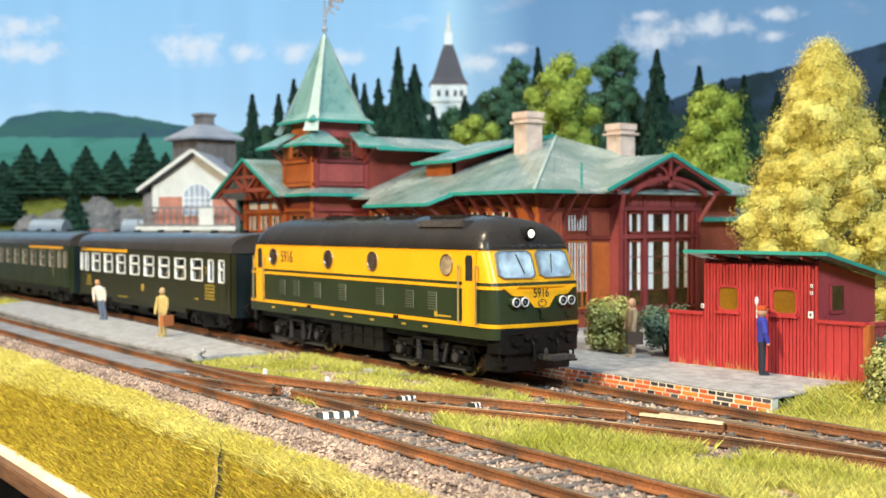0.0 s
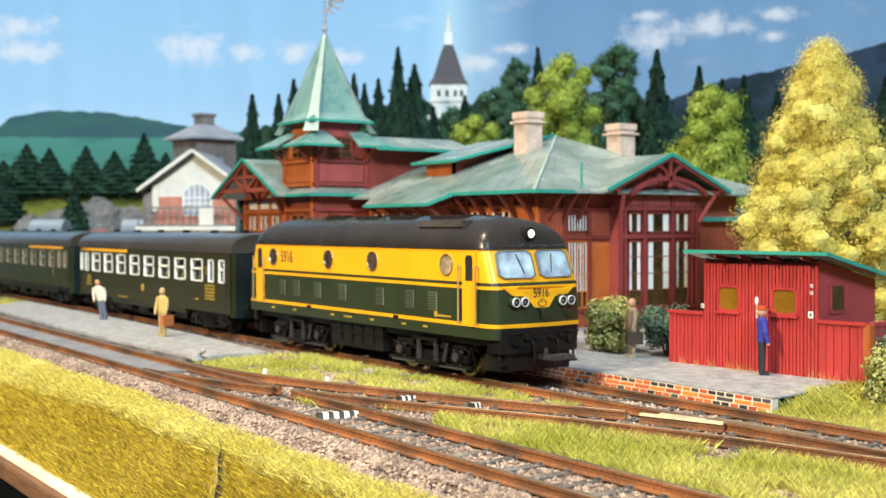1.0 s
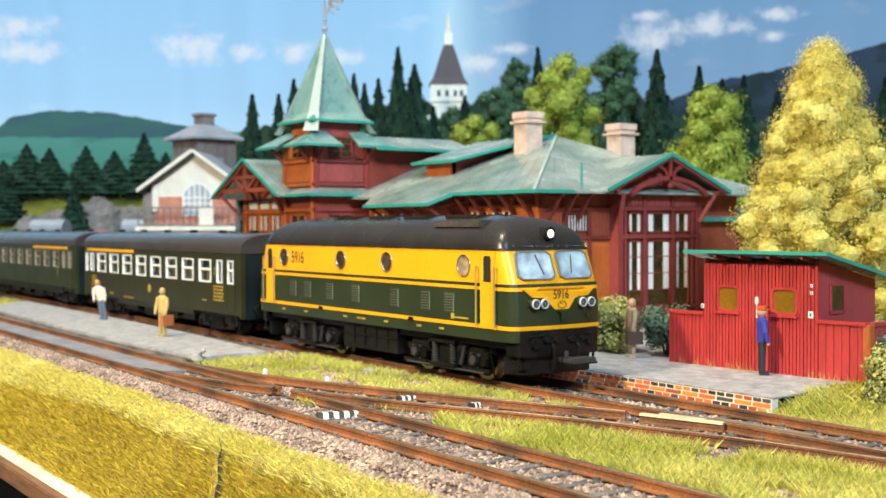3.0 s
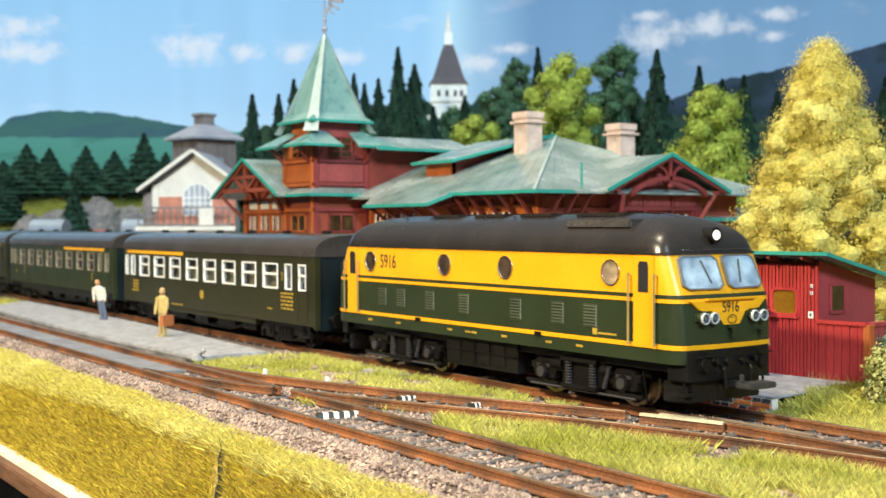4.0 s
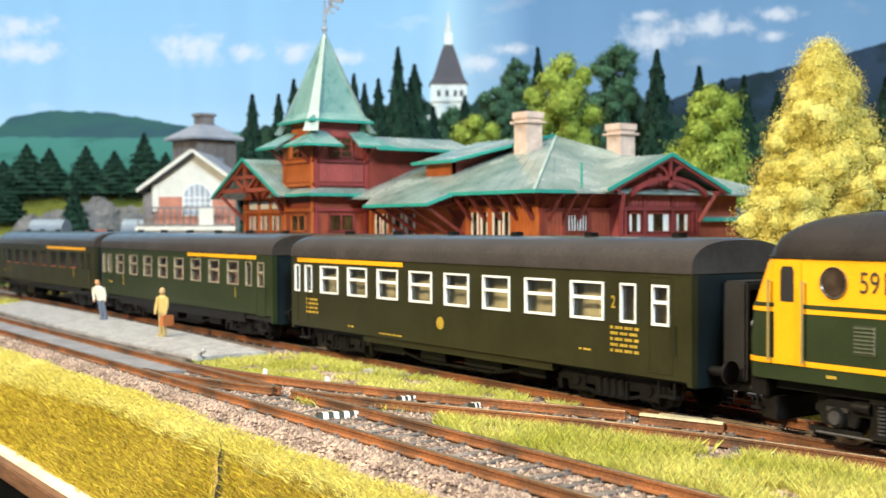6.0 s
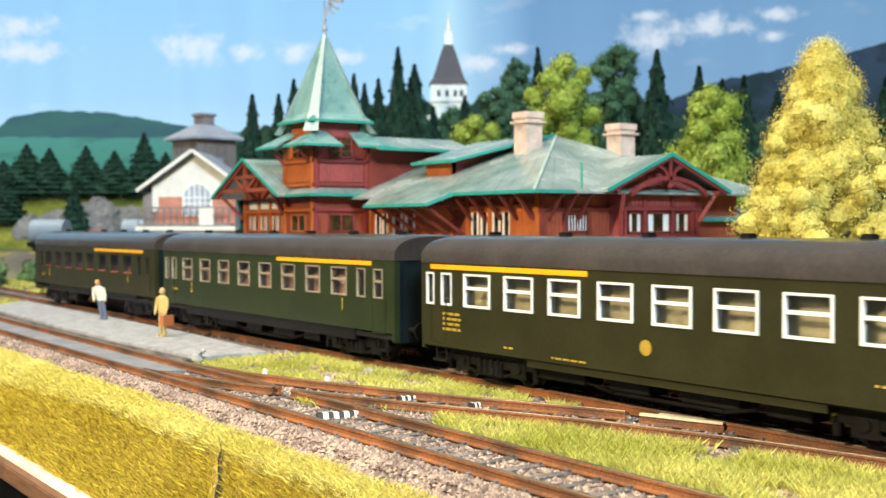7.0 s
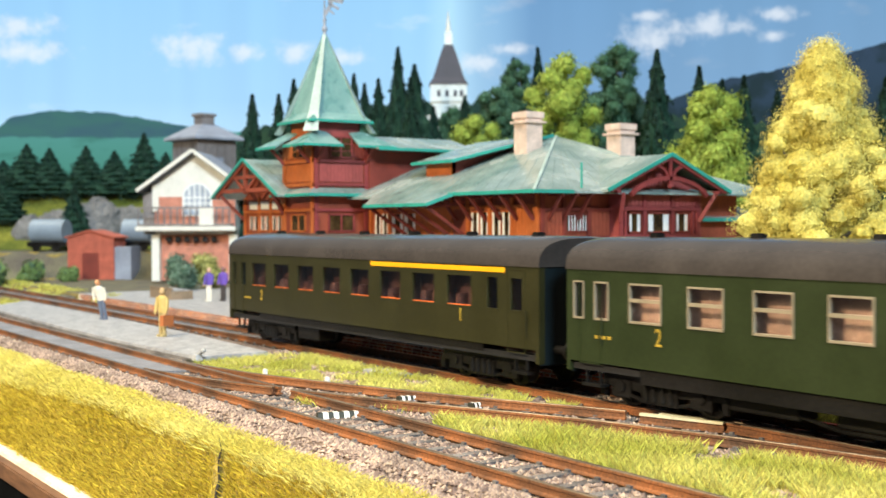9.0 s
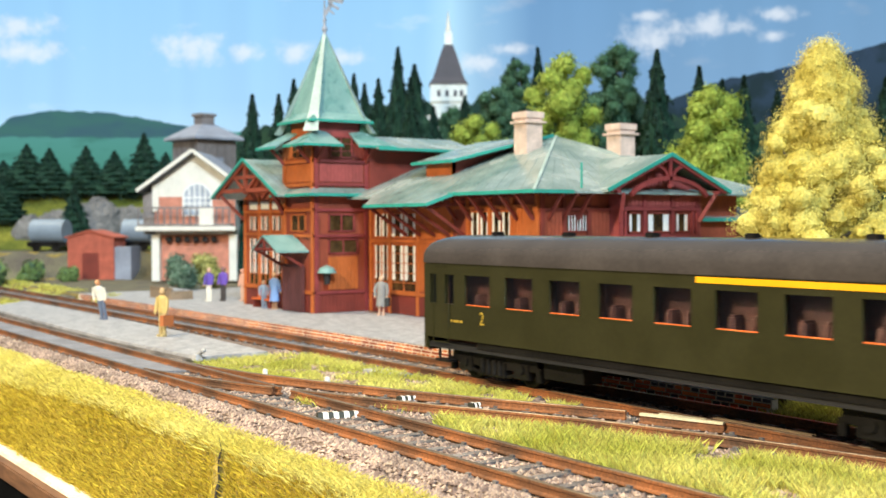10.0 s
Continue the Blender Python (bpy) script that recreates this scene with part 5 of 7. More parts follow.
# front of the main hall
fb = flat("y", 95, -1)
for a0, a1 in ((-84.5, -70.5), (-69, -54.5), (-167, -153), (-151, -128)):
    window(st, fb, a0, a1, 38.5, 51, 2, 0, True)
    window(st, fb, a0, a1, 12, 35.5, 2, 4, True)
for a0, a1 in ((-53.5, -38.5), (-126, -100)):
    panel(st, fb, a0, a1, 38, 52, OCHRE)
    panel(st, fb, a0, a1, 13, 36, OCHRE)
panel(st, fb, -172, -38, 1.2, 10.5, REDTRIM)
posts(st, fb, (-170, -152, -127, -99, -86, -69.8, -54, -37.2), 1, 58, OCHRE)
rails_(st, fb, -171, -36, (11.4, 36.9, 52.6), OCHRE)
for x in range(-94, -30, 11):
    part("eaves_bracket", G().beam((x, 94, 47), (x, 84.5, 58), 1.3).beam((x, 94, 57.2), (x, 84, 57.2), 1.2), REDTRIM, st)
for x in range(-136, -84, 12):
    part("eaves_bracket", G().beam((x, 94, 40), (x, 73.5, 53), 1.3).beam((x, 94, 55), (x, 73, 52.5), 1.2), REDTRIM, st)
# end wall of the hall
fb = flat("x", -36, 1)
window(st, fb, 108.5, 121, 41.5, 49.5, 4, 0, True, REDTRIM)
window(st, fb, 108.5, 121, 9, 38, 4, 3, True, OCHRE)
panel(st, fb, 96.5, 107, 39, 51, REDWALL)
panel(st, fb, 96.5, 107, 9, 37, REDWALL, 1)
panel(st, fb, 122.5, 134, 39, 51, REDWALL)
panel(st, fb, 122.5, 134, 9, 37, OCHRE, 1)
posts(st, fb, (96, 107.8, 121.8), 1, 58, REDTRIM)
rails_(st, fb, 95, 136, (8, 39.2, 51.2), REDTRIM)
for y in range(99, 116, 8):
    part("eaves_bracket", G().beam((-35, y, 47), (-26.5, y, 58), 1.2).beam((-35, y, 57.2), (-25.5, y, 57.2), 1.1), REDTRIM, st)
# gable end of the wing, a little before the end wall, shifted and scaled to fit the camera's view
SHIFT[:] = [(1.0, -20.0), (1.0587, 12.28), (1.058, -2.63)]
part("wing_wall", G().box(-60, -10, 114.5, 116.5, 1, 60), SHADEPANEL, st)
part("wing_wall", G().prism([(116.5, 1), (160.5, 1), (160.5, 59), (137.5, 71.5), (116.5, 60)], -12, -10, "x"), SHADEPANEL, st)
part("wing_wall", G().box(-60, -10, 160.5, 162.5, 1, 60), SHADEPANEL, st)
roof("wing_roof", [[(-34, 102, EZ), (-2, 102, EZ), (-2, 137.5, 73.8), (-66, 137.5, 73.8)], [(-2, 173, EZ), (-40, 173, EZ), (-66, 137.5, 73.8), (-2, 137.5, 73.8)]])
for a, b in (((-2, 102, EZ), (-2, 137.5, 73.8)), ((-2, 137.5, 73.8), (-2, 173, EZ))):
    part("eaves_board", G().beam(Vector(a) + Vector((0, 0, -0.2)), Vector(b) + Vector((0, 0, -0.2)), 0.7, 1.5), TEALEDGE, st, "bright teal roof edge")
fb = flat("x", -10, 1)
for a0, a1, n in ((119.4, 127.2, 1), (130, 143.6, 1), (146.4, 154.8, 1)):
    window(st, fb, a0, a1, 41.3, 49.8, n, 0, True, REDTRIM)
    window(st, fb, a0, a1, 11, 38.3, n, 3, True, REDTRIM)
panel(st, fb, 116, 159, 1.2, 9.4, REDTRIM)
panel(st, fb, 116.2, 127.5, 52.5, 61.5, SHADEPANEL)
panel(st, fb, 130.2, 143.4, 52.5, 66, SHADEPANEL)
panel(st, fb, 146.6, 158.6, 52.5, 61.5, SHADEPANEL)
posts(st, fb, (115.4, 128.7, 145, 159.6), 1, 60, SHADEPLUM)
posts(st, fb, (117.8, 156.6), 9, 51, SHADEPLUM, 0.6)
rails_(st, fb, 114.5, 160.5, (10.2, 39.8, 51.2), SHADEPLUM)
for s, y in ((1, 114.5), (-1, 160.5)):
    part("gable_bracket", G().beam((-9, y, 46), (-3, y - s * 3.5, 57), 1.6).beam((-9, y - s * 5, 57.8), (-2.6, y - s * 6, 58.2), 1.6), SHADEPLUM, st)
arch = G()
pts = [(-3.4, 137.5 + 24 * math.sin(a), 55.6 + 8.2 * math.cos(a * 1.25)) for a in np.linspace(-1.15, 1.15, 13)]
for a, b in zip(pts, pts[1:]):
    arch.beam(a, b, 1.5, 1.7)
part("gable_arch", arch, SHADEPLUM, st, "curved timber gable arch")
part("king_post", G().beam((-3.4, 137.5, 61.5), (-3.4, 137.5, 72.5), 1.5).ball((-3.4, 137.5, 60.5), 1.0, 8, 5), SHADEPLUM, st)
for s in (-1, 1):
    part("gable_rafter", G().beam((-3.2, 137.5 + s * 33, 58.5), (-3.2, 137.5, 72.4), 1.6, 1.8), SHADEPLUM, st)
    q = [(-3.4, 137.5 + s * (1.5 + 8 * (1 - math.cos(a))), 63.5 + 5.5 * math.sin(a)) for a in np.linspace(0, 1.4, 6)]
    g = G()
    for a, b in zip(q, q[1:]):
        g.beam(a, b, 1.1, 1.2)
    part("gable_curve", g, SHADEPLUM, st)
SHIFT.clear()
# gabled front beside the tower
fb = flat("y", 67, -1)
for a0, a1 in ((-254, -242), (-240, -228), (-226, -214)):
    window(st, fb, a0, a1, 41.5, 50.5, 2, 0, True)
    window(st, fb, a0, a1, 12, 38.5, 2, 3, True)
    part("fan_light", flat("y", 67, -1)(G(), a0 + 1, a1 - 1, 0.0, 0.5, 53.5, 57.5), PLASTER, st)
panel(st, fb, -260, -206, 1.2, 10.5, REDTRIM)
posts(st, fb, (-259, -241, -227, -212.5), 1, 60, OCHRE)
rails_(st, fb, -260, -206, (11.4, 40, 52), OCHRE)
for s in (-1, 1):
    part("gable_rafter", G().beam((-233 + s * 37, 55, 60.5), (-233, 55, 78.4), 1.9, 2.0), REDWALL, st)
    part("gable_bracket", G().beam((-233 + s * 26, 66, 48), (-233 + s * 32, 55, 61), 1.8), REDTRIM, st)
    part("gable_strut", G().beam((-233, 55, 62), (-233 + s * 14, 55, 71), 1.5), REDWALL, st)
part("gable_collar", G().beam((-262, 55, 63.5), (-204, 55, 63.5), 2.0).beam((-248, 55, 70.5), (-218, 55, 70.5), 1.8), REDWALL, st)
part("king_post", G().beam((-233, 55, 62), (-233, 55, 78), 2.0), REDWALL, st)
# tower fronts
# orange on the lit front; the +x side's shade is painted plum
for fb, a0, a1, mm in ((flat("y", 64, -1), -206, -174, OCHRE), (flat("x", -174, 1), 64, 95, SHADEPLUM)):
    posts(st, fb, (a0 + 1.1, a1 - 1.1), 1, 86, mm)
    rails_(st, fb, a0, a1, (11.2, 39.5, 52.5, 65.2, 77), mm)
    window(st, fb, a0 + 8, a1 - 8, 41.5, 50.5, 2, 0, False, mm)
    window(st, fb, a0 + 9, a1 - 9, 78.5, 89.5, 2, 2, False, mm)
    panel(st, fb, a0 + 2.2, a0 + 8, 78.5, 86, OCHRE if mm is OCHRE else SHADEPANEL)
    panel(st, fb, a1 - 8, a1 - 2.2, 78.5, 86, OCHRE if mm is OCHRE else SHADEPANEL)
    panel(st, fb, a0 + 3, a1 - 3, 66.5, 75.6, OCHRE if mm is OCHRE else SHADEPANEL)
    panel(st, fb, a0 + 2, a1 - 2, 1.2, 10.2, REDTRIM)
    if mm is SHADEPLUM:
        window(st, fb, a0 + 8, a1 - 6, 30.5, 38, 2, 0, False, mm)
        panel(st, fb, a0 + 8, a1 - 6, 12.5, 29, OCHRE)
PORCHDOOR = mat("dark_purple_brown_boards", (0.11, 0.032, 0.03), 0.6, var=0.25, grain=1300, large=90, bump=0.25, stretch=(1, 1, 0.25))
# entrance porch with its own little gabled roof
po = thing("entrance_porch", -192, 58, 1, "small timber entrance porch with a green gabled roof", "porch")
part("porch_roof", G().slab([(-195, 46, 40), (-195, 63.8, 40), (-208, 63.8, 32.4), (-208, 46, 32.4)], 0.8).slab([(-195, 63.8, 40), (-195, 46, 40), (-179, 46, 32.0), (-179, 63.8, 32.0)], 0.8), TEALV, po)
part("porch_truss", G().beam((-206, 47, 33), (-195, 47, 38.8), 1.3).beam((-184, 47, 33), (-195, 47, 38.8), 1.3).beam((-206, 47, 33), (-184, 47, 33), 1.3).beam((-195, 47, 31), (-195, 47, 38.8), 1.3), REDTRIM, po)
for x in (-206, -183):
    part("porch_strut", G().beam((x, 47, 33), (x, 62.6, 24), 1.4), REDTRIM, po)
dr = part("door", G().box(-204, -182, 61.6, 62.9, 1, 25), PORCHDOOR, po, "dark purple-brown boarded door", bevel=0.2)
for k in range(7):
    part("board", G().box(-203.4 + k * 3.0, -200.8 + k * 3.0, 61.2, 61.6, 2, 24), PORCHDOOR, dr)
la = thing("wall_lantern", -171, 69, 16, "small wall lantern with a green shade", "lantern")
part("shade", G().rings([[(-170 + r * math.cos(k * math.tau / 12), 69 + r * math.sin(k * math.tau / 12), z) for k in range(12)] for r, z in ((5.0, 21.2), (3.6, 23.6), (0.6, 25))]), TEALV, la, smooth=True)
part("glass_body", G().cyl((-170, 69, 15.5), (-170, 69, 21.2), 1.5, 2.2, 8), DARK, la)
part("arm", G().beam((-174, 69, 22.6), (-168, 69, 22.6), 0.6), DARK, la)


# ---- red hut on the platform ----
def hut():
    h = thing("platform_hut", 86, 60.5, 1, "bright red boarded hut with green lean-to roof and side screens", "hut")
    h.rotation_euler = (0, 0, radians(4.75))
    BASE[h] = (0, 0, 0)
    part("back_shell", G().box(0.5, 39.7, 1.0, 30, 0, 26).box(0.5, 39.7, 1.0, 3, 0, 33), REDTRIM, h)
    side = G().prism([(0.4, 0), (30, 0), (30, 27.3), (0.4, 33.4)], 38.7, 40.1, "x")
    part("side_wall", side, SHEDSHADE, h)
    part("side_wall", G().prism([(0.4, 0), (30, 0), (30, 27.3), (0.4, 33.4)], 0.1, 1.4, "x"), SHEDSHADE, h)
    n = 34
    w = 40.2 / n
    for k in range(n):
        a = k * w
        segs = [(0, 32.2)]
        for x0, x1 in ((5.6, 13.2), (24.9, 33.3)):
            if a + w > x0 + 0.4 and a < x1 - 0.4:
                segs = [(0, 17.2), (25.3, 32.2)]
        for z0, z1 in segs:
            part("board", G().box(a + 0.13, a + w - 0.13, -0.3 - 0.1 * (k % 2), 1.0, z0, z1), SHEDRED, h)
    for x0, x1 in ((5.6, 13.2), (24.9, 33.3)):
        n = 24
        def loop(k, y):
            cx, cz, rx, rz = (x0 + x1) / 2, 21.3, (x1 - x0) / 2 * k, 3.7 * k
            return [(cx + rx * math.copysign(abs(math.cos(a)) ** 0.35, math.cos(a)), y, cz + rz * math.copysign(abs(math.sin(a)) ** 0.35, math.sin(a))) for a in (math.tau * (i + 0.5) / n for i in range(n))]
        f = part("window", G().rings([loop(1.12, -0.2), loop(1.1, -0.75), loop(0.93, -0.75), loop(0.9, -0.1)], cap=False), SHEDRED, h, "red rounded window frame")
        part("pane", G().rings([loop(0.98, -0.15), loop(0.98, 0.3)]), AMBER, f, "amber window pane")
        part("sill", G().box(x0 - 0.6, x1 + 0.6, -1.3, -0.3, 16.7, 17.4), SHEDRED, f)
    for x0, x1, nb in ((-13.8, 0, 9), (40.2, 55.0, 6)):
        w = (x1 - x0) / nb
        for k in range(nb):
            part("screen_board", G().box(x0 + k * w + 0.1, x0 + (k + 1) * w - 0.1, -0.2 - 0.1 * (k % 2), 0.9, 0, 15.6), SHEDRED, h)
        part("screen_cap", G().box(x0 - 0.3, x1 + 0.3, -0.9, 1.5, 15.6, 16.7), SHEDRED, h, bevel=0.2)
    part("corner_post", G().box(54.2, 56.4, -0.6, 1.8, 0, 16.2), OCHRE, h, "orange corner post", bevel=0.2)
    for k in range(8):
        part("screen_board", G().box(55.0, 55.9, 1.9 + k * 2.9, 4.6 + k * 2.9, 0, 15.6), SHEDSHADE, h)
    part("screen_cap", G().box(54.3, 56.5, 1.8, 26, 15.6, 16.7), SHEDSHADE, h)
    part("roof", G().slab([(-3.2, -6, 35.9), (46.2, -6, 35.9), (46.2, 35, 27.2), (-3.2, 35, 27.2)], 0.7), TEAL, h, "green sheet roof")
    part("roof_edge", G().beam((-3.3, -6, 35.6), (46.3, -6, 35.6), 0.7, 1.0).beam((46.2, -6, 35.6), (46.2, 35, 26.9), 0.7, 1.0), TEALEDGE, h)
    for x in (8, 17, 27, 38):
        part("rafter", G().beam((x, -5.5, 34.4), (x, 1, 33.2), 1.0), REDTRIM, h)
    part("side_window", G().box(40.0, 40.5, 6, 12, 19, 26), WINGLASS, h)
    part("side_window_frame", G().box(40.0, 40.7, 5.2, 6, 18.4, 26.6).box(40.0, 40.7, 12, 12.8, 18.4, 26.6).box(40.0, 40.7, 5.2, 12.8, 18.0, 18.9).box(40.0, 40.7, 5.2, 12.8, 26, 26.7), SHEDSHADE, h)
    part("side_door", G().box(40.0, 40.45, 3.5, 13.5, 0, 17.6), SHEDSHADE, h)
    for x, z, s in ((-0.2, 18.6, 1.1), (38.0, 18.0, 1.6), (38.2, 24.2, 0.8), (38.2, 26.2, 0.8)):
        p = part("notice", G().box(x - s / 2, x + s / 2, -0.75, -0.45, z - s * 0.6, z + s * 0.6), WHITE, h, "small white notice plate")
        part("notice_mark", G().box(x - s * 0.16, x + s * 0.16, -0.85, -0.75, z - s * 0.3, z + s * 0.3), PRINT, p)
    return h


# dimmer copy of the front's red, the side faces' shade painted in
SHEDSHADE = mat("shaded_red_boards", (0.36, 0.05, 0.055), 0.55, var=0.16, grain=1500, large=120, bump=0.2, stretch=(1, 1, 0.2))
hut()


# ---- little painted figures: plain shapes ----
FIG = {}


def paint(col):
    if col not in FIG:
        FIG[col] = mat("figure_paint", col, 0.6, var=0.12, bump=0.05)
    return FIG[col]


def figurine(x, y, z, h, turn, skin, coat, legs, label, skirt=False, bag=None, cap=None, lean=0.0):
    k = h / 20.0
    groups = []
    body = G()
    n = 12
    prof = [(1.9, 1.3, 9.4), (2.3, 1.6, 10.5), (2.0, 1.4, 12), (2.6, 1.6, 15), (2.5, 1.4, 16.2), (1.0, 0.9, 16.9)] if not skirt else [(2.9, 2.4, 4.5), (2.7, 2.2, 7), (2.2, 1.7, 11), (2.4, 1.6, 14.5), (2.5, 1.4, 16.2), (1.0, 0.9, 16.9)]
    body.rings([[(a * math.cos(j * math.tau / n), b * math.sin(j * math.tau / n), q) for j in range(n)] for a, b, q in prof])
    for s in (-1, 1):
        body.cyl((s * 2.6, 0, 15.8), (s * 3.2, -0.4, 12.4), 0.85, 0.75, 8)
        body.cyl((s * 3.2, -0.4, 12.4), (s * 3.0, -1.2, 9.6), 0.75, 0.6, 8)
    groups.append((body, coat))
    lg = G()
    for s in (-1, 1):
        lg.cyl((s * 0.95, 0, 10 if not skirt else 5), (s * 1.05, 0, 0.8), 1.1 if not skirt else 0.6, 0.75 if not skirt else 0.5, 8)
        lg.box(s * 1.05 - 0.6, s * 1.05 + 0.6, -1.8, 0.7, 0, 0.9)
    groups.append((lg, legs))
    hd = G().ball((0, 0, 18.4), 1.45, 10, 7, (0.85, 1, 1.1)).cyl((0, 0, 16.6), (0, 0, 17.6), 0.6, n=8)
    for s in (-1, 1):
        hd.ball((s * 3.0, -1.3, 9.3), 0.55, 6, 4)
    groups.append((hd, skin))
    if cap:
        groups.append((G().cyl((0, 0, 19.0), (0, 0, 20.1), 1.5, 1.6, 12).cyl((0, -1.2, 19.0), (0, -1.2, 19.25), 1.1, n=10), cap))
    if bag:
        groups.append((G().box(2.2, 4.2, -3.4, 2.2, 4.6, 8.8), bag))
    g = G()
    idx = []
    mats = []
    for q, c in groups:
        g.add(q.v, q.f)
        mats.append(paint(c))
        idx += [len(mats) - 1] * len(q.f)
    g.v = [(a * k, b * k - lean * c * k * 0.02, c * k) for a, b, c in g.v]
    me = finish("figurine", g, mats[0], smooth=True)
    for m in mats[1:]:
        me.materials.append(m)
    for q, i in zip(me.polygons, idx):
        q.material_index = i
    ob = new("figurine", me)
    ob.matrix_basis = pose(x * U, y * U, z * U, 0, 0, turn)
    return tagged(ob, label, "figurine", "painted figurines")


SKIN = (0.62, 0.34, 0.20)
figurine(111.5, 57.0, 1, 20.0, 140, SKIN, (0.03, 0.04, 0.32), (0.015, 0.018, 0.03), "painted figurine in a blue coat and red cap by the hut", cap=(0.7, 0.10, 0.02))
figurine(56, 58.6, 1, 19.5, -20, (0.45, 0.25, 0.15), (0.40, 0.28, 0.17), (0.44, 0.32, 0.20), "painted figurine in a tan suit beside the bushes", bag=(0.06, 0.035, 0.02))
figurine(-218, -27, -0.2, 19.5, 40, (0.75, 0.35, 0.16), (0.78, 0.72, 0.60), (0.14, 0.17, 0.24), "painted figurine in a white shirt on the low platform", lean=16)
figurine(-118, -36.3, -0.2, 20.0, 20, (0.50, 0.33, 0.16), (0.50, 0.36, 0.12), (0.42, 0.32, 0.14), "painted figurine in an ochre coat with a brown suitcase", bag=(0.42, 0.13, 0.04))
figurine(-143.9, 84.5, 1, 19.5, 50, (0.70, 0.45, 0.30), (0.22, 0.21, 0.20), (0.55, 0.34, 0.24), "painted figurine in a grey dress holding a black bag", skirt=True, bag=(0.015, 0.015, 0.015))
figurine(-211, 60.5, 1, 19.5, 200, (0.70, 0.45, 0.30), (0.16, 0.28, 0.55), (0.40, 0.22, 0.12), "painted figurine in a pale blue dress at the entrance", skirt=True)
figurine(-222, 60.0, 1, 15.0, 60, (0.62, 0.42, 0.30), (0.26, 0.34, 0.45), (0.22, 0.28, 0.38), "painted figurine in grey-blue beside the red bench", lean=14)
figurine(-294, 60.0, 1, 19.5, 20, (0.62, 0.38, 0.26), (0.10, 0.06, 0.34), (0.75, 0.70, 0.60), "painted figurine in a violet jacket and white trousers")
figurine(-290, 67.0, 1, 20.0, 20, (0.25, 0.12, 0.12), (0.12, 0.06, 0.36), (0.05, 0.04, 0.04), "painted figurine in a violet jacket and dark trousers")
figurine(-283, 76.0, 1, 19.0, 0, (0.75, 0.40, 0.30), (0.72, 0.40, 0.30), (0.70, 0.45, 0.35), "painted figurine in salmon clothes near the station wall")
pd = thing("signal_disc", 110.2, 56.3, 1, "small white signal disc on a rod", "signal disc")
part("rod", G().cyl((110.2, 56.2, 17.5), (110.2, 56.2, 21.5), 0.2, n=6), WHITE, pd)
part("disc", G().rings([[(110.2 + 0.55 * math.cos(k * math.tau / 16), y, 22.6 + 1.15 * math.sin(k * math.tau / 16)) for k in range(16)] for y in (56.0, 56.4)]), WHITE, pd)
be = thing("bench", -228, 61, 1, "red bench by the station wall", "bench")
part("seat", G().box(-236, -214, 59, 63, 5.2, 6.2), ORANGE, be, bevel=0.2)
part("backrest", G().box(-236, -214, 63, 64, 6.2, 10), ORANGE, be, bevel=0.2)
for x in (-234, -216):
    part("leg", G().box(x - 0.6, x + 0.6, 59.5, 63.5, 1, 5.2), REDTRIM, be)


# ---- foliage ----
def leaves(points, size, rng, out=None):
    """Little leaf quads strewn at the points, turned more or less outwards from their clump."""
    n = len(points)
    nrm = rng.normal(size=(n, 3))
    nrm /= np.linalg.norm(nrm, axis=1)[:, None]
    if out is not None:
        nrm = out + nrm * 0.6
        nrm /= np.linalg.norm(nrm, axis=1)[:, None]
    a = np.cross(nrm, rng.normal(size=(n, 3)))
    a /= np.linalg.norm(a, axis=1)[:, None]
    b = np.cross(nrm, a)
    s = (size * rng.uniform(0.55, 1.25, n))[:, None]
    v = np.stack([points - a * s * 0.5, points + b * s * 0.38, points + a * s * 0.5, points - b * s * 0.38], 1).reshape(-1, 3)
    g = G()
    g.v = [tuple(q) for q in v.tolist()]
    g.f = [(4 * i, 4 * i + 1, 4 * i + 2, 4 * i + 3) for i in range(n)]
    return g


def cloud(centres, radii, n, rng, shell=0.55):
    """Points in and on a heap of balls, with the way outwards at each."""
    w = np.array(radii) ** 2
    pick = rng.choice(len(centres), n, p=w / w.sum())
    d = rng.normal(size=(n, 3))
    d /= np.linalg.norm(d, axis=1)[:, None]
    lump = np.array([noise.noise(Vector(q) * 2.6 + Vector((k * 3.1, 0, 0))) for q, k in zip(d.tolist(), pick.tolist())])
    r = (shell + (1 - shell) * rng.uniform(0, 1, n) ** 0.5) * (1 + 0.5 * lump + 0.06 * rng.normal(size=n))
    return np.array(centres)[pick] + d * (r * np.array(radii)[pick])[:, None], d


def cores(centres, radii, k=0.74, n=16, m=11):
    """Lumpy foam clumps that carry the leaves."""
    g = G()
    for i, (c, r) in enumerate(zip(centres, radii)):
        b = G().ball((0, 0, 0), 1.0, n, m)
        for q in b.v:
            v = Vector(q)
            w = r * k * (1 + 0.30 * noise.noise(v * 1.7 + Vector((i * 2.3, 0, 0))) + 0.20 * noise.noise(v * 4.5 + Vector((0, i * 1.9, 0))))
            g.v.append((c[0] + v.x * w, c[1] + v.y * w, c[2] + v.z * w * 0.92))
        o = len(g.v) - len(b.v)
        g.f += [tuple(j + o for j in f) for f in b.f]
    return g


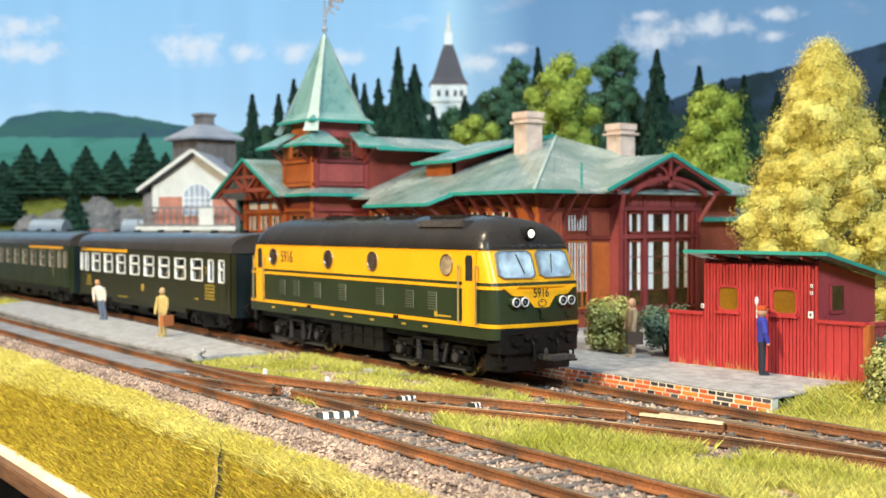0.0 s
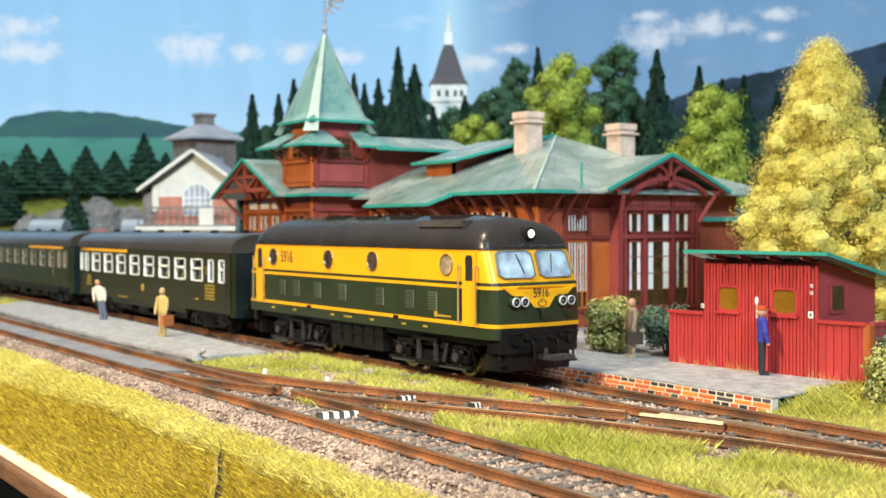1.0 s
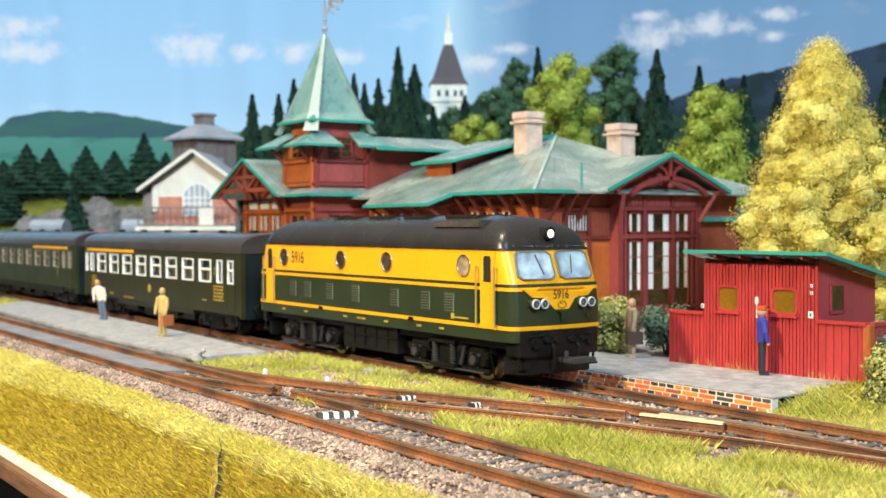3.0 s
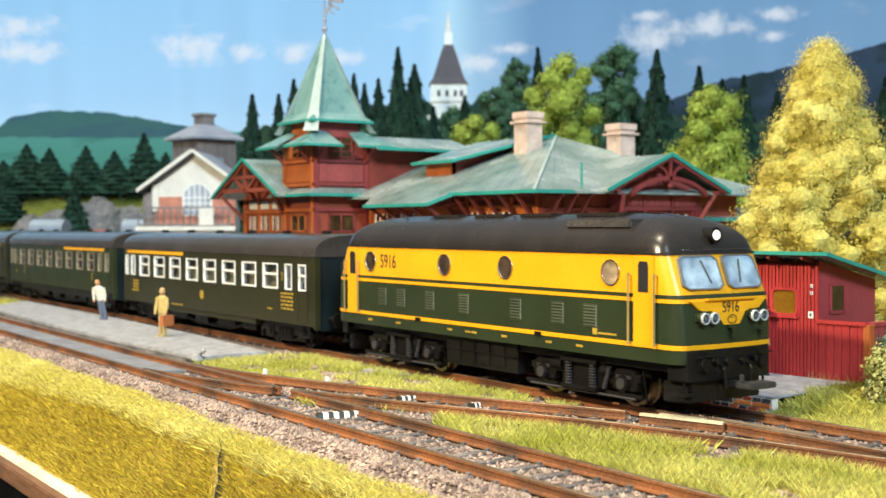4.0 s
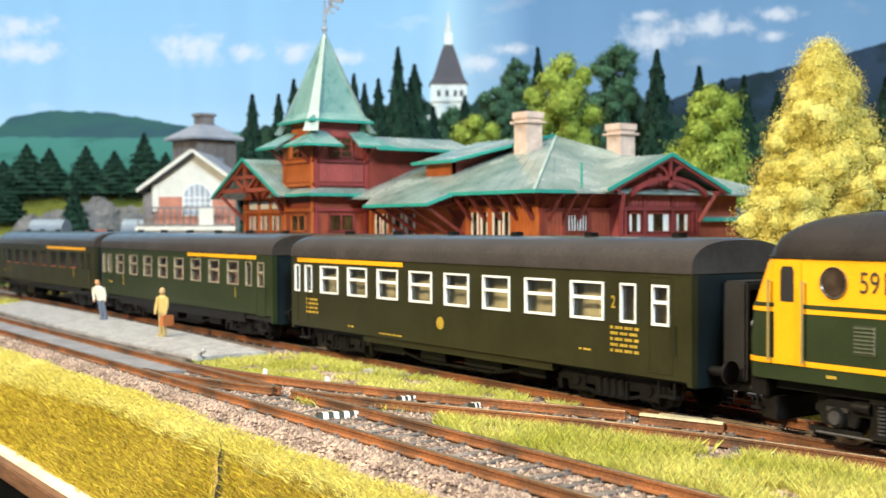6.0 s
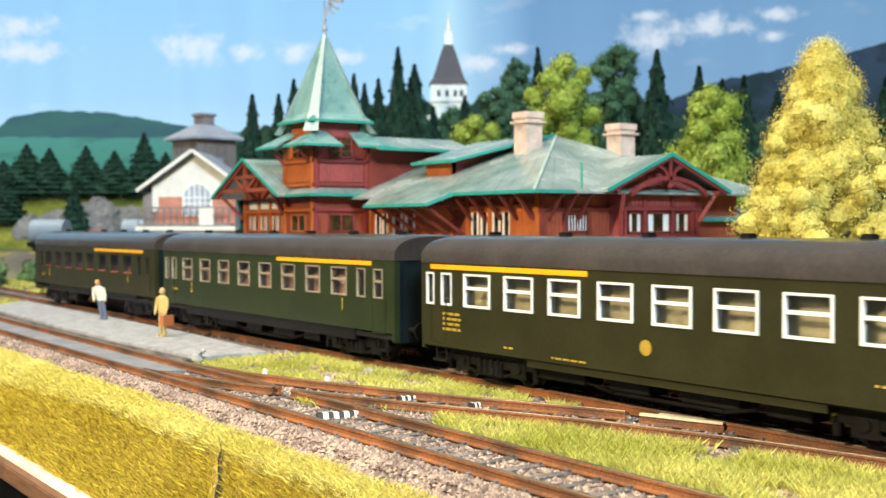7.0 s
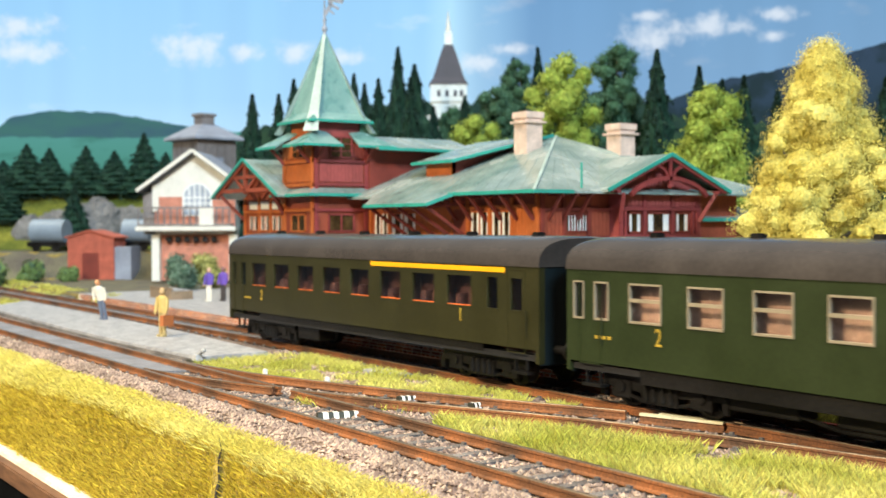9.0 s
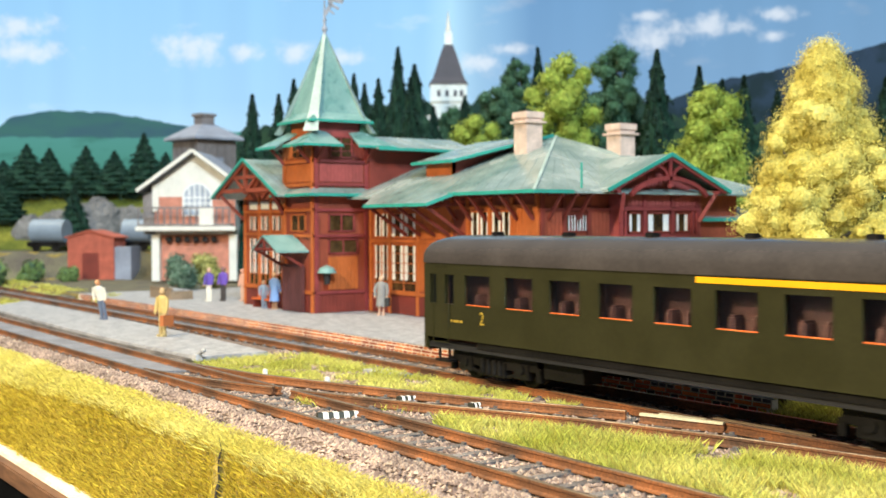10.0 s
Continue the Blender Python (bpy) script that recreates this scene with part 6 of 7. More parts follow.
def broadleaf(x, y, z, h, r, m, label, seed, n=6000, leaf=2.0, clumps=34, taper=0.5, group="", low=0.16):
    """Tapered trunk, limbs and a crown of many leaf clumps."""
    rng = np.random.default_rng(seed)
    t = thing("tree", x, y, z, label, "tree", group)
    part("trunk", G().cyl((x, y, z - 1), (x + r * 0.03, y, z + h * 0.55), r * 0.075, r * 0.035, 9).cyl((x + r * 0.03, y, z + h * 0.55), (x, y, z + h * 0.92), r * 0.035, r * 0.01, 7), BARK, t, smooth=True)
    cs, rs = [], []
    for k in range(clumps):
        q = low + (1 - low) * (k + 0.5) / clumps
        wid = r * (math.sin(math.pi * min(1, (0.16 + 0.84 * (1 - q)) ** taper * 0.5 + 0.02)) if taper < 1 else max(0.0, (1 - q) ** 0.55 - 0.13) * min(1, 0.72 + 1.1 * q))
        ang = k * 2.39996 + rng.uniform(-0.3, 0.3)
        rad = wid * (rng.uniform(0.25, 0.86) if taper < 1 else rng.uniform(0.1, 1.0) ** 0.6)
        cs.append((x + rad * math.cos(ang), y + rad * math.sin(ang), z + h * (q * 0.93)))
        if taper < 1:
            rs.append(max(r * 0.18, wid * rng.uniform(0.34, 0.52)) * (0.85 if m is LEAFD else 1.0))
        else:
            rs.append(r * rng.uniform(0.11, 0.21))
    g = G()
    for c in cs[::2]:
        zz = z + max(h * 0.1, (c[2] - z) * 0.72)
        g.cyl((x, y, zz), c, r * 0.022, r * 0.007, 5)
    part("limb", g, BARK, t)
    pts, out = cloud(cs, rs, n, rng, 0.66 if taper < 1 else 0.5)
    part("crown", leaves(pts, leaf, rng, out), m, t)
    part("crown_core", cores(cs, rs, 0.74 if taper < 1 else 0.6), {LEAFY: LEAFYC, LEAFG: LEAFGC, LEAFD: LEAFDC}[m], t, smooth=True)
    return t


def fir(x, y, z, h, r, m, label, seed, n=2600, leaf=2.6, group="firs behind the station"):
    rng = np.random.default_rng(seed)
    t = thing("fir_tree", x, y, z, label, "fir tree", group)
    part("trunk", G().cyl((x, y, z - 1), (x, y, z + h * 0.97), r * 0.1, r * 0.015, 7), BARK, t)
    q = rng.uniform(0, 1, n) ** 0.75
    tier = 1 - (q * 9 % 1) * 0.55
    ang = rng.uniform(0, math.tau, n)
    wob = 1 + 0.28 * np.sin(ang * 5 + np.floor(q * 9) * 1.7)
    rad = r * (1 - q * 0.97) * tier * wob * np.sqrt(rng.uniform(0.15, 1, n))
    pts = np.stack([x + rad * np.cos(ang), y + rad * np.sin(ang), z + h * (0.06 + 0.94 * q) - rad * 0.22], 1)
    part("crown", leaves(pts, leaf, rng), m, t)
    rows = []
    for i in range(19):
        f = i / 18
        w = r * (1 - f * 0.97) * (1 - (f * 9 % 1) * 0.4) * 0.8
        rows.append([(x + w * math.cos(a) * (1 + 0.25 * math.sin(a * 5 + i)), y + w * math.sin(a) * (1 + 0.25 * math.sin(a * 5 + i)), z + h * (0.06 + 0.93 * f)) for a in (math.tau * j / 14 for j in range(14))])
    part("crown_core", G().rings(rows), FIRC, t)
    return t


def bush(x, y, z, h, r, m, label, seed, n=3500, leaf=1.3, group=""):
    rng = np.random.default_rng(seed)
    t = thing("bush", x, y, z, label, "bush", group)
    cs, rs = [], []
    for k in range(14):
        a, q = k * 2.4, rng.uniform(0.2, 0.72)
        cs.append((x + r * 0.55 * math.cos(a) * rng.uniform(0.3, 1), y + r * 0.55 * math.sin(a) * rng.uniform(0.3, 1), z + h * q))
        rs.append(r * rng.uniform(0.34, 0.5))
    g = G()
    for c in cs[:7]:
        g.cyl((x, y, z - 0.3), c, 0.5, 0.2, 5)
    part("stem", g, BARK, t)
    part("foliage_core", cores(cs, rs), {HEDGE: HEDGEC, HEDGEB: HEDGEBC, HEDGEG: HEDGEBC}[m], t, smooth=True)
    pts, out = cloud(cs, rs, n, rng, 0.7)
    part("foliage", leaves(pts, leaf, rng, out), m, t)
    return t


HEDGEB = mat("blue_green_hedge", (0.08, 0.14, 0.10), 0.8, var=0.3, grain=500, large=50, bump=0, island=0.45, col2=(0.16, 0.22, 0.15))
bush(38.5, 65, 0.6, 21.5, 12.5, HEDGE, "round olive-green bush beside the platform", 3, 5200, 1.25)
bush(58, 72.5, 0.6, 18, 11.0, HEDGEB, "round blue-green bush beside the platform", 4, 4600, 1.2)
bush(162, 51, -1.5, 24, 11, HEDGEB, "dark green bush beside the red hut", 5, 4600, 1.2)
bush(164, 42, -2.5, 20, 9, HEDGE, "olive bush with yellow flecks beside the hut", 6, 4600, 1.1)
bush(-415, 92, 0, 27, 15, HEDGEB, "dark green bush at the platform's end", 7, 3000, 1.8)
bush(-420, 113, 0, 29, 15, HEDGE, "olive bush at the platform's end", 8, 3000, 1.8)
broadleaf(65, 146, 0, 115, 45, LEAFY, "large yellow-green autumn tree behind the red hut", 11, 230000, 0.62, 250, 2.0, low=0.10)
for u, d, h, r, m, sd, lb in ((73, 700, 152, 26, LEAFG, 21, "tall fresh green broadleaf tree behind the station"), (146, 640, 124, 24, LEAFG, 22, "fresh green broadleaf tree behind the station"), (22, 740, 118, 22, LEAFG, 23, "low fresh green tree behind the station"),
                              (120, 800, 176, 24, LEAFD, 24, "dark blue-green broadleaf tree behind the station"), (42, 900, 158, 20, LEAFD, 25, "dark blue-green tree among the firs"), (200, 700, 96, 22, LEAFD, 26, "dark green broadleaf tree on the far slope"), (98, 760, 112, 22, LEAFD, 27, "dark low tree behind the roofs"), (62, 980, 176, 22, LEAFD, 29, "dark spreading pine above the roofs"), (14, 1090, 136, 34, LEAFD, 30, "dark trees below the castle"), (-70, 1000, 120, 24, LEAFD, 31, "dark trees behind the tower")):
    x, y = there(u, d)
    broadleaf(x, y, lift(x, y), h, r, m, lb, sd, 26000, 1.7, 74 if m is LEAFD else 40, 0.5, "broadleaf trees behind the station")
k = 0
for px_, top, d, r in ((-38, 197, 1000, 13), (-25, 158, 900, 11), (-55, 170, 1000, 12), (-67, 166, 1000, 11), (-76, 174, 1000, 12), (-24, 182, 1000, 19), (62, 190, 1020, 14), (82, 196, 1000, 13), (140, 158, 760, 15), (135, 138, 740, 12),
                       (-115, 157, 900, 13), (-131, 149, 930, 12), (-152, 149, 930, 13), (-104, 140, 880, 12), (-303, 138, 1180, 13), (-333, 120, 1180, 14), (-362, 125, 1180, 14), (-399, 123, 1180, 14), (-422, 127, 1180, 16), (-281, 118, 1180, 13), (-442, 110, 1170, 14),
                       (-425, 90, 1120, 14), (-330, 80, 1040, 10), (197, 146, 820, 14), (215, 150, 830, 14), (236, 138, 820, 14), (260, 150, 830, 15), (290, 158, 840, 15), (320, 150, 840, 15), (20, 160, 1040, 14), (-8, 150, 1040, 13), (110, 168, 1010, 14), (160, 160, 1000, 15), (172, 150, 780, 12)):
    x, y = there(px_, d)
    z = lift(x, y)
    fir(x, y, z, top - z, r * 2.4, FIR, "slender dark green fir tree behind the station" if px_ > -200 else "dark fir tree on the far meadow", 40 + k, 6500, 2.8)
    k += 1

# ---- buildings and sidings in the far left distance ----
def turned(name, u, d, z, label, cat, twist=0.14):
    """A far thing set square to the line of sight; its own x runs to the right, y away."""
    x, y = there(u, d)
    t = thing(name, x, y, z, label, cat)
    t.rotation_euler = (0, 0, math.atan2(SIDE[1], SIDE[0]) - twist)
    BASE[t] = (0, 0, 0)
    return t


PALEPANE = mat("pale_blue_grey_pane", (0.36, 0.40, 0.47), 0.3, var=0.2, bump=0)
wh = turned("warehouse", -192, 900, 2, "white plastered goods house with arched window and balcony", "house", 0.02)
part("upper_wall", G().box(-31, 31, 0, 60, 36, 75).prism([(-31, 75), (31, 75), (0, 98)], 0, 60), PLASTER, wh)
part("lower_wall", G().box(-31, 31, 2, 60, 0, 36), PINKBRICK, wh)
part("brick_band", G().box(-31.2, 31.2, -0.4, 0.2, 38, 65), PINKBRICK, wh)
part("arched_window", G().prism([(-9.7 + 23.4 * q, 50) for q in (0, 1)] + [(2 + 11.7 * math.cos(a), 64 + 11.7 * math.sin(a)) for a in np.linspace(0, math.pi, 12)], -0.9, -0.5), WHITE, wh, "white arched window")
for a in (-8.4, -4.2, 0, 4.2, 8.4):
    for z0, z1 in ((51, 55.0), (55.9, 59.4), (60.3, 63.8)):
        part("pane", G().box(2 + a - 1.65, 2 + a + 1.65, -1.1, -0.85, z0, z1), PALEPANE, wh)
    tops = [(2 + a + q, 64 + math.sqrt(max(1.2, 10.6 ** 2 - (a + q) ** 2))) for q in (1.65, 0.8, 0, -0.8, -1.65)]
    part("pane", G().prism([(2 + a - 1.65, 64.7), (2 + a + 1.65, 64.7)] + tops, -1.1, -0.85), PALEPANE, wh)
part("roof", G().slab([(0, -9, 101), (0, 62, 101), (-43, 62, 70), (-43, -9, 70)], 2).slab([(0, 62, 101), (0, -9, 101), (43, -9, 70), (43, 62, 70)], 2), SLATE, wh, "grey roof with pale edge boards")
part("barge_board", G().beam((-43, -9.5, 69.5), (0, -9.5, 100.5), 1.2, 2.6).beam((43, -9.5, 69.5), (0, -9.5, 100.5), 1.2, 2.6), PLASTER, wh)
part("balcony", G().box(-42, 30, -12, 0, 42.2, 44), GREYWOOD, wh)
for a in range(-41, 30, 5):
    part("baluster", G().box(a - 0.5, a + 0.5, -12, -11.2, 44, 56), GREYWOOD, wh)
part("handrail", G().box(-42, 30, -12.4, -11, 55.5, 57), GREYWOOD, wh)
for a in (-30, 30):
    part("column", G().box(a - 3, a + 3, -4, 2, 0, 36), PLASTER, wh, "white corner column")
for a in range(-20, 21, 7):
    part("bracket", G().ball((a, -2, 32), 2.6, 8, 5), DARK, wh)
part("slab", G().box(-43, 34, -14, 2, 38.6, 42), PLASTER, wh, "white concrete slab under the balcony", bevel=0.5)
part("white_panel", G().box(6, 17, -12.8, -12.2, 43, 56), PLASTER, wh)
# block added where a shaded recess lies below the roof overhang
part("recess_block", G().box(-41, -31.2, 2, 40, 36, 68), GREYWOOD, wh, "grey block in place of the shaded recess under the eaves")
part("corner_pilaster", G().box(-33, -28, -1.2, 0, 54, 75), PLASTER, wh)
wt = turned("water_tower", -207, 1010, 5, "grey boarded tower with slate pyramid roof", "tower", 0.80)
part("body", G().box(-19.5, 19.5, -19.5, 19.5, 0, 116), GREYWOOD, wt)
for a in range(-16, 20, 8):
    part("cover_strip", G().box(a - 0.6, a + 0.6, -20.2, -19.5, 20, 112), GREYWOOD, wt)
    part("cover_strip", G().box(19.5, 20.2, a - 0.6, a + 0.6, 20, 112), GREYWOOD, wt)
part("shutter", G().box(19.6, 20.6, -6, 6, 82, 98), SLATE, wt, "grey window shutter")
part("roof", G().rings([[(-25, -25, 113), (25, -25, 113), (25, 25, 113), (-25, 25, 113)], [(-25, -25, 115), (25, -25, 115), (25, 25, 115), (-25, 25, 115)], [(-7, -7, 127), (7, -7, 127), (7, 7, 127), (-7, 7, 127)]]), SLATE, wt)
part("ridge_vent", G().box(-6.3, 6.3, -6.3, 6.3, 126, 134).box(-7.6, 7.6, -7.6, 7.6, 134, 136.5), GREYWOOD, wt)
rh = turned("red_hut", -290, 955, 0.5, "small red brick hut beside the far sidings", "hut")
part("wall", G().prism([(-20, 0), (20, 0), (20, 34), (0, 40), (-20, 34)], 0, 24), PINKRED, rh)
part("roof", G().slab([(0, -2, 41), (0, 26, 41), (-22, 26, 35), (-22, -2, 35)], 1).slab([(0, 26, 41), (0, -2, 41), (22, -2, 35), (22, 26, 35)], 1), PINKRED, rh)
part("door", G().box(-7, 7, -0.7, 0.1, 0, 22), REDTRIM, rh)
part("annex", G().box(20, 34, 2, 22, 0, 27), SLATE, rh)
TANK = mat("silver_tank", (0.22, 0.27, 0.33), 0.55, metal=0.1, var=0.15, bump=0.05)
for u, d, m, ln in ((-338, 1000, TANK, 15), (-262, 1000, TANK, 12)):
    tw_ = turned("tank_wagon", u, d, lift(*there(u, d)) + 0.5, "silver-grey tank wagon on a far siding", "wagon")
    part("tank", G().cyl((-ln, 0, 17), (ln, 0, 17), 10.5, n=18), m, tw_, smooth=True)
    part("frame", G().box(-ln - 2, ln + 2, -9, 9, 4, 8), BLACK, tw_)
    for a in (-ln * 0.6, ln * 0.6):
        part("wheel", G().cyl((a, -9, 4), (a, -7, 4), 4.0, n=14), BLACK, tw_)
ROCK = mat("grey_rock", (0.155, 0.148, 0.145), 0.9, var=0.3, grain=400, large=40, bump=0.8)
rng = np.random.default_rng(5)
for u, d, r, h in ((-340, 1090, 22, 50), (-322, 1090, 26, 56), (-362, 1090, 20, 36), (-300, 1100, 20, 46), (-385, 1095, 20, 30)):
    x, y = there(u, d)
    g = G().ball((x, y, 36), r, 40, 26, (1, 1, h / r * 0.6))
    g.v = [(a + 3.5 * noise.noise(Vector((a, b, c)) * 0.12), b + 3.5 * noise.noise(Vector((b, c, a)) * 0.12), c + 4 * noise.noise(Vector((c, a, b)) * 0.12) + 3.2 * noise.noise(Vector((a, b, c)) * 0.45)) for a, b, c in g.v]
    solid("rock", g, ROCK, x, y, lift(x, y), "rough grey rock on the far slope", "rock", "far rocks")
for u, d, h, r in ((-330, 930, 18, 14), (-352, 900, 26, 20), (-395, 930, 28, 24), (-300, 930, 12, 10)):
    x, y = there(u, d)
    bush(x, y, lift(x, y), h, r, HEDGEG, "green bush near the far sidings", int(d + u), 1600, 3.0, "far bushes")
hp = thing("wooden_crate", -330, 55, 0, "flat brown timber trough by the far track", "trough")
part("side", G().box(-352, -318, 46, 60, 0.5, 6).box(-352, -318, 46, 47.5, 6, 8), BOARD, hp, bevel=0.3)
part("cover", G().box(-350, -320, 48, 59, 6, 6.6), PLAT, hp)


def depth(x, y):
    return (x - EYE[0]) * WAY[0] + (y - EYE[1]) * WAY[1]


def cover(xs_, ys_, keep, rise):
    """A sheet just over the scenery, where keep(x, y) holds."""
    q = G()
    w_ = len(xs_)
    q.add([(x, y, lift(x, y) + rise + 0.4 * noise.noise(Vector((x * 0.05, y * 0.05, 6)))) for y in ys_ for x in xs_],
          [(j * w_ + i, j * w_ + i + 1, (j + 1) * w_ + i + 1, (j + 1) * w_ + i) for j in range(len(ys_) - 1) for i in range(w_ - 1) if keep(xs_[i], ys_[j])])
    return q


yd = cover(list(np.arange(-1000, -415, 15.0)), list(np.arange(18, 330, 12.0)), lambda x, y: depth(x, y) < 1035, 0.5)
MEADOW = mat("olive_meadow_turf", (0.085, 0.105, 0.022), 0.95, var=0.4, grain=300, large=25, bump=1.0, col2=(0.19, 0.19, 0.035), spec=0.05)
solid("far_meadow", cover(list(np.arange(-1150, -300, 15.0)), list(np.arange(-60, 480, 12.0)), lambda x, y: depth(x, y) >= 1020, 0.9), MEADOW, -800, 200, 20, "sloping olive-green turf below the far firs", "meadow", kind="structure")
solid("goods_yard", yd, YARD, -600, 100, 0, "dark gravel yard beyond the station", "gravel yard", kind="structure")


# ---- turnout details ----
def striped(x, y, length, turn, label):
    t = thing("point_marker", x, y, -2.7, label, "point marker", "striped point markers")
    t.rotation_euler = (0, 0, radians(turn))
    BASE[t] = (0, 0, 0)
    n = 8
    w = length / n
    for k in range(n):
        part("stripe", G().prism([(-1.5, 0), (1.5, 0), (0.9, 1.45), (-0.9, 1.45)], (k - n / 2) * w, (k + 1 - n / 2) * w, "x"), WHITE if k % 2 else PRINT, t)
    part("end_cap", G().prism([(-1.5, 0), (1.5, 0), (0.9, 1.45), (-0.9, 1.45)], n / 2 * w, n / 2 * w + 0.8, "x"), PRINT, t, bevel=0.2)
    return t


striped(85, -69.5, 10.6, 74, "black and white striped point lever box")
striped(72.7, -40.4, 6.6, 80, "black and white striped marker beside the crossover")
striped(92.8, -32, 5.2, 92, "small black and white striped marker")
for x, y in ((12.1, -53.8), (39.8, -47.4), (-27.6, -60.3)):
    solid("marker_post", G().box(x - 0.9, x + 0.9, y - 0.5, y + 0.5, -4.4, 0.9 if y > -58 else -1.6), WHITE, x, y, -4.4, "short white marker post between the rails", "marker post", "marker posts", bevel=0.2)
PALELEVER = mat("weathered_pale_metal", (0.42, 0.42, 0.43), 0.5, var=0.3, bump=0.3)
lv = thing("point_lever", -39, -53, 0.8, "white and grey point lever at the platform corner", "point lever")
part("base_plate", G().box(-47, -32, -55.5, -51.5, -4.4, -1.6), PRINT, lv, bevel=0.2)
part("weight", G().box(-43, -39, -55, -52.5, -1.6, 0.6).beam((-41, -53.5, 0.4), (-36, -53.5, 2.4), 1.0).ball((-36, -53.5, 2.3), 1.0, 8, 5), PALELEVER, lv, bevel=0.2)
CHECK = mat("pale_bare_rail", (0.62, 0.55, 0.36), 0.5, var=0.2, grain=1500, bump=0.2)
fr = thing("crossing_frog", 138, -14, -4.4, "pale bare-metal check rails at the crossing", "crossing")
for y0, sl, x0, x1 in ((-15.8, 0.3, 136, 156.5), (-12.2, 0.2, 139, 151)):
    pts = [(x, y0 + sl * (x - x0)) for x in np.linspace(x0, x1, 8)]
    r = part("check_rail", sweep(pts, RAIL), RUST, fr, "rusty check rail")
    part("bare_head", sweep(pts, [(-0.66, -0.5), (0.66, -0.5), (0.6, 0.1), (-0.6, 0.1)]), CHECK, r, "pale bare rail head")
solid("check_plank", G().box(150, 178, -6.6, -4.6, -2.7, -0.1), BOARD, 164, -5.6, -2.7, "brown-grey timber plank inside the main track", "plank", bevel=0.2)
solid("blue_grey_plate", G().box(98, 110, 11.5, 14.5, -3.7, -2.2), SLATE, 104, 13, -3.7, "blue-grey plate lying beside the track", "plate", bevel=0.3)
solid("timber_crossing", G().box(12, 32, -19.5, -12.5, -4.2, -1.6), PLAT, 12, -14, -2.9, "grey plank laid beside the main track", "plank", bevel=0.2)
# dark strip raised over the turf paints the shade inside the crack
cr = G().rings([[(86 + k * 1.45 + q * w + 0.9 * math.sin(k * 1.9), -101.4 - k * 0.72 - q * w * 0.3, lift(86, -101.4 - k * 0.72) + 1.3 + e) for q, e in ((-1, 0), (1, 0), (1, 0.7), (-1, 0.7))] for k, w in ((-1.2, 0.3), (1, 0.5), (3, 1.0), (5, 1.5), (7, 1.2), (9, 1.6), (12, 1.8))])
solid("turf_crack_strip", cr, DARK, 90, -104, -14, "dark strip laid on the turf as the shade in the crack between two pieces", "crack", kind="structure")

# ---- sleepers, bricks, stones, grass ----
sg = G().box(-1.25, 1.25, -10.4, 10.4, -4.6, -2.32)
for q in (-8.6, 8.6):
    for s in (-1, 1):
        sg.box(-0.55, 0.55, q + s * 1.25 - 0.35, q + s * 1.25 + 0.35, -2.3, -1.8)
sm = finish("sleeper", sg, SLEEPER)
for tr, x0, x1, line, hl in TRACKS:
    b = BASE[tr]
    rng = np.random.default_rng(3)
    for x in np.arange(x0, x1, 8.5):
        if tr is cross and not 58 < x < 185:
            continue
        ob = new("sleeper", sm)
        ob.parent = tr
        slope = math.atan2(line(x + 1) - line(x - 1), 2)
        ob.matrix_basis = pose((x - b[0]) * U, (line(x) - b[1]) * U, (-b[2] + (0.02 if tr is cross else 0)) * U, 0, 0, math.degrees(slope) + rng.normal(0, 0.5))

rng = np.random.default_rng(8)
bm_ = finish("brick", G().box(-2.72, 2.72, -0.35, 0.5, -0.44, 0.44), BRICK)
br_ = finish("brick", G().box(-1.2, 1.2, -0.35, 0.5, -0.44, 0.44), BRICK)
bs_ = finish("brick", G().box(-2.72, 2.72, -0.35, 0.5, -0.44, 0.44), BRICKD)
bh_ = finish("brick", G().box(-1.2, 1.2, -0.35, 0.5, -0.44, 0.44), BRICKD)
rest = G()
for row in range(4):
    z = 0.0 - row * 1.28
    head = row % 2 == 0
    st_ = 3.05 if head else 6.15
    k = 0
    x = 141.0 - (1.6 if row % 2 else 0) - (1.5 if row == 2 else 0)
    while x > -415:
        hw = 1.2 if head else 2.72
        if x > 62:
            ob = new("brick", (bh_ if rng.uniform() < 0.42 else br_) if head else (bs_ if rng.uniform() < 0.1 else bm_))
            ob.parent = pl
            b = BASE[pl]
            ob.location = ((x - b[0]) * U, (23.78 - b[1] + rng.normal(0, 0.03)) * U, (z - b[2]) * U)
        else:
            rest.box(x - hw, x + hw, 23.5, 24.4, z - 0.44, z + 0.44)
        x -= st_
ob = part("brick_rest", rest, BRICKR, pl, "joined far platform bricks")
tagged(ob, kind="stuff")

def scatter(n, box, ok, rng):
    out = []
    x0, x1, y0, y1 = box
    while len(out) < n:
        for x, y in zip(rng.uniform(x0, x1, n), rng.uniform(y0, y1, n)):
            if ok(x, y):
                out.append((x, y))
                if len(out) >= n:
                    break
    return out


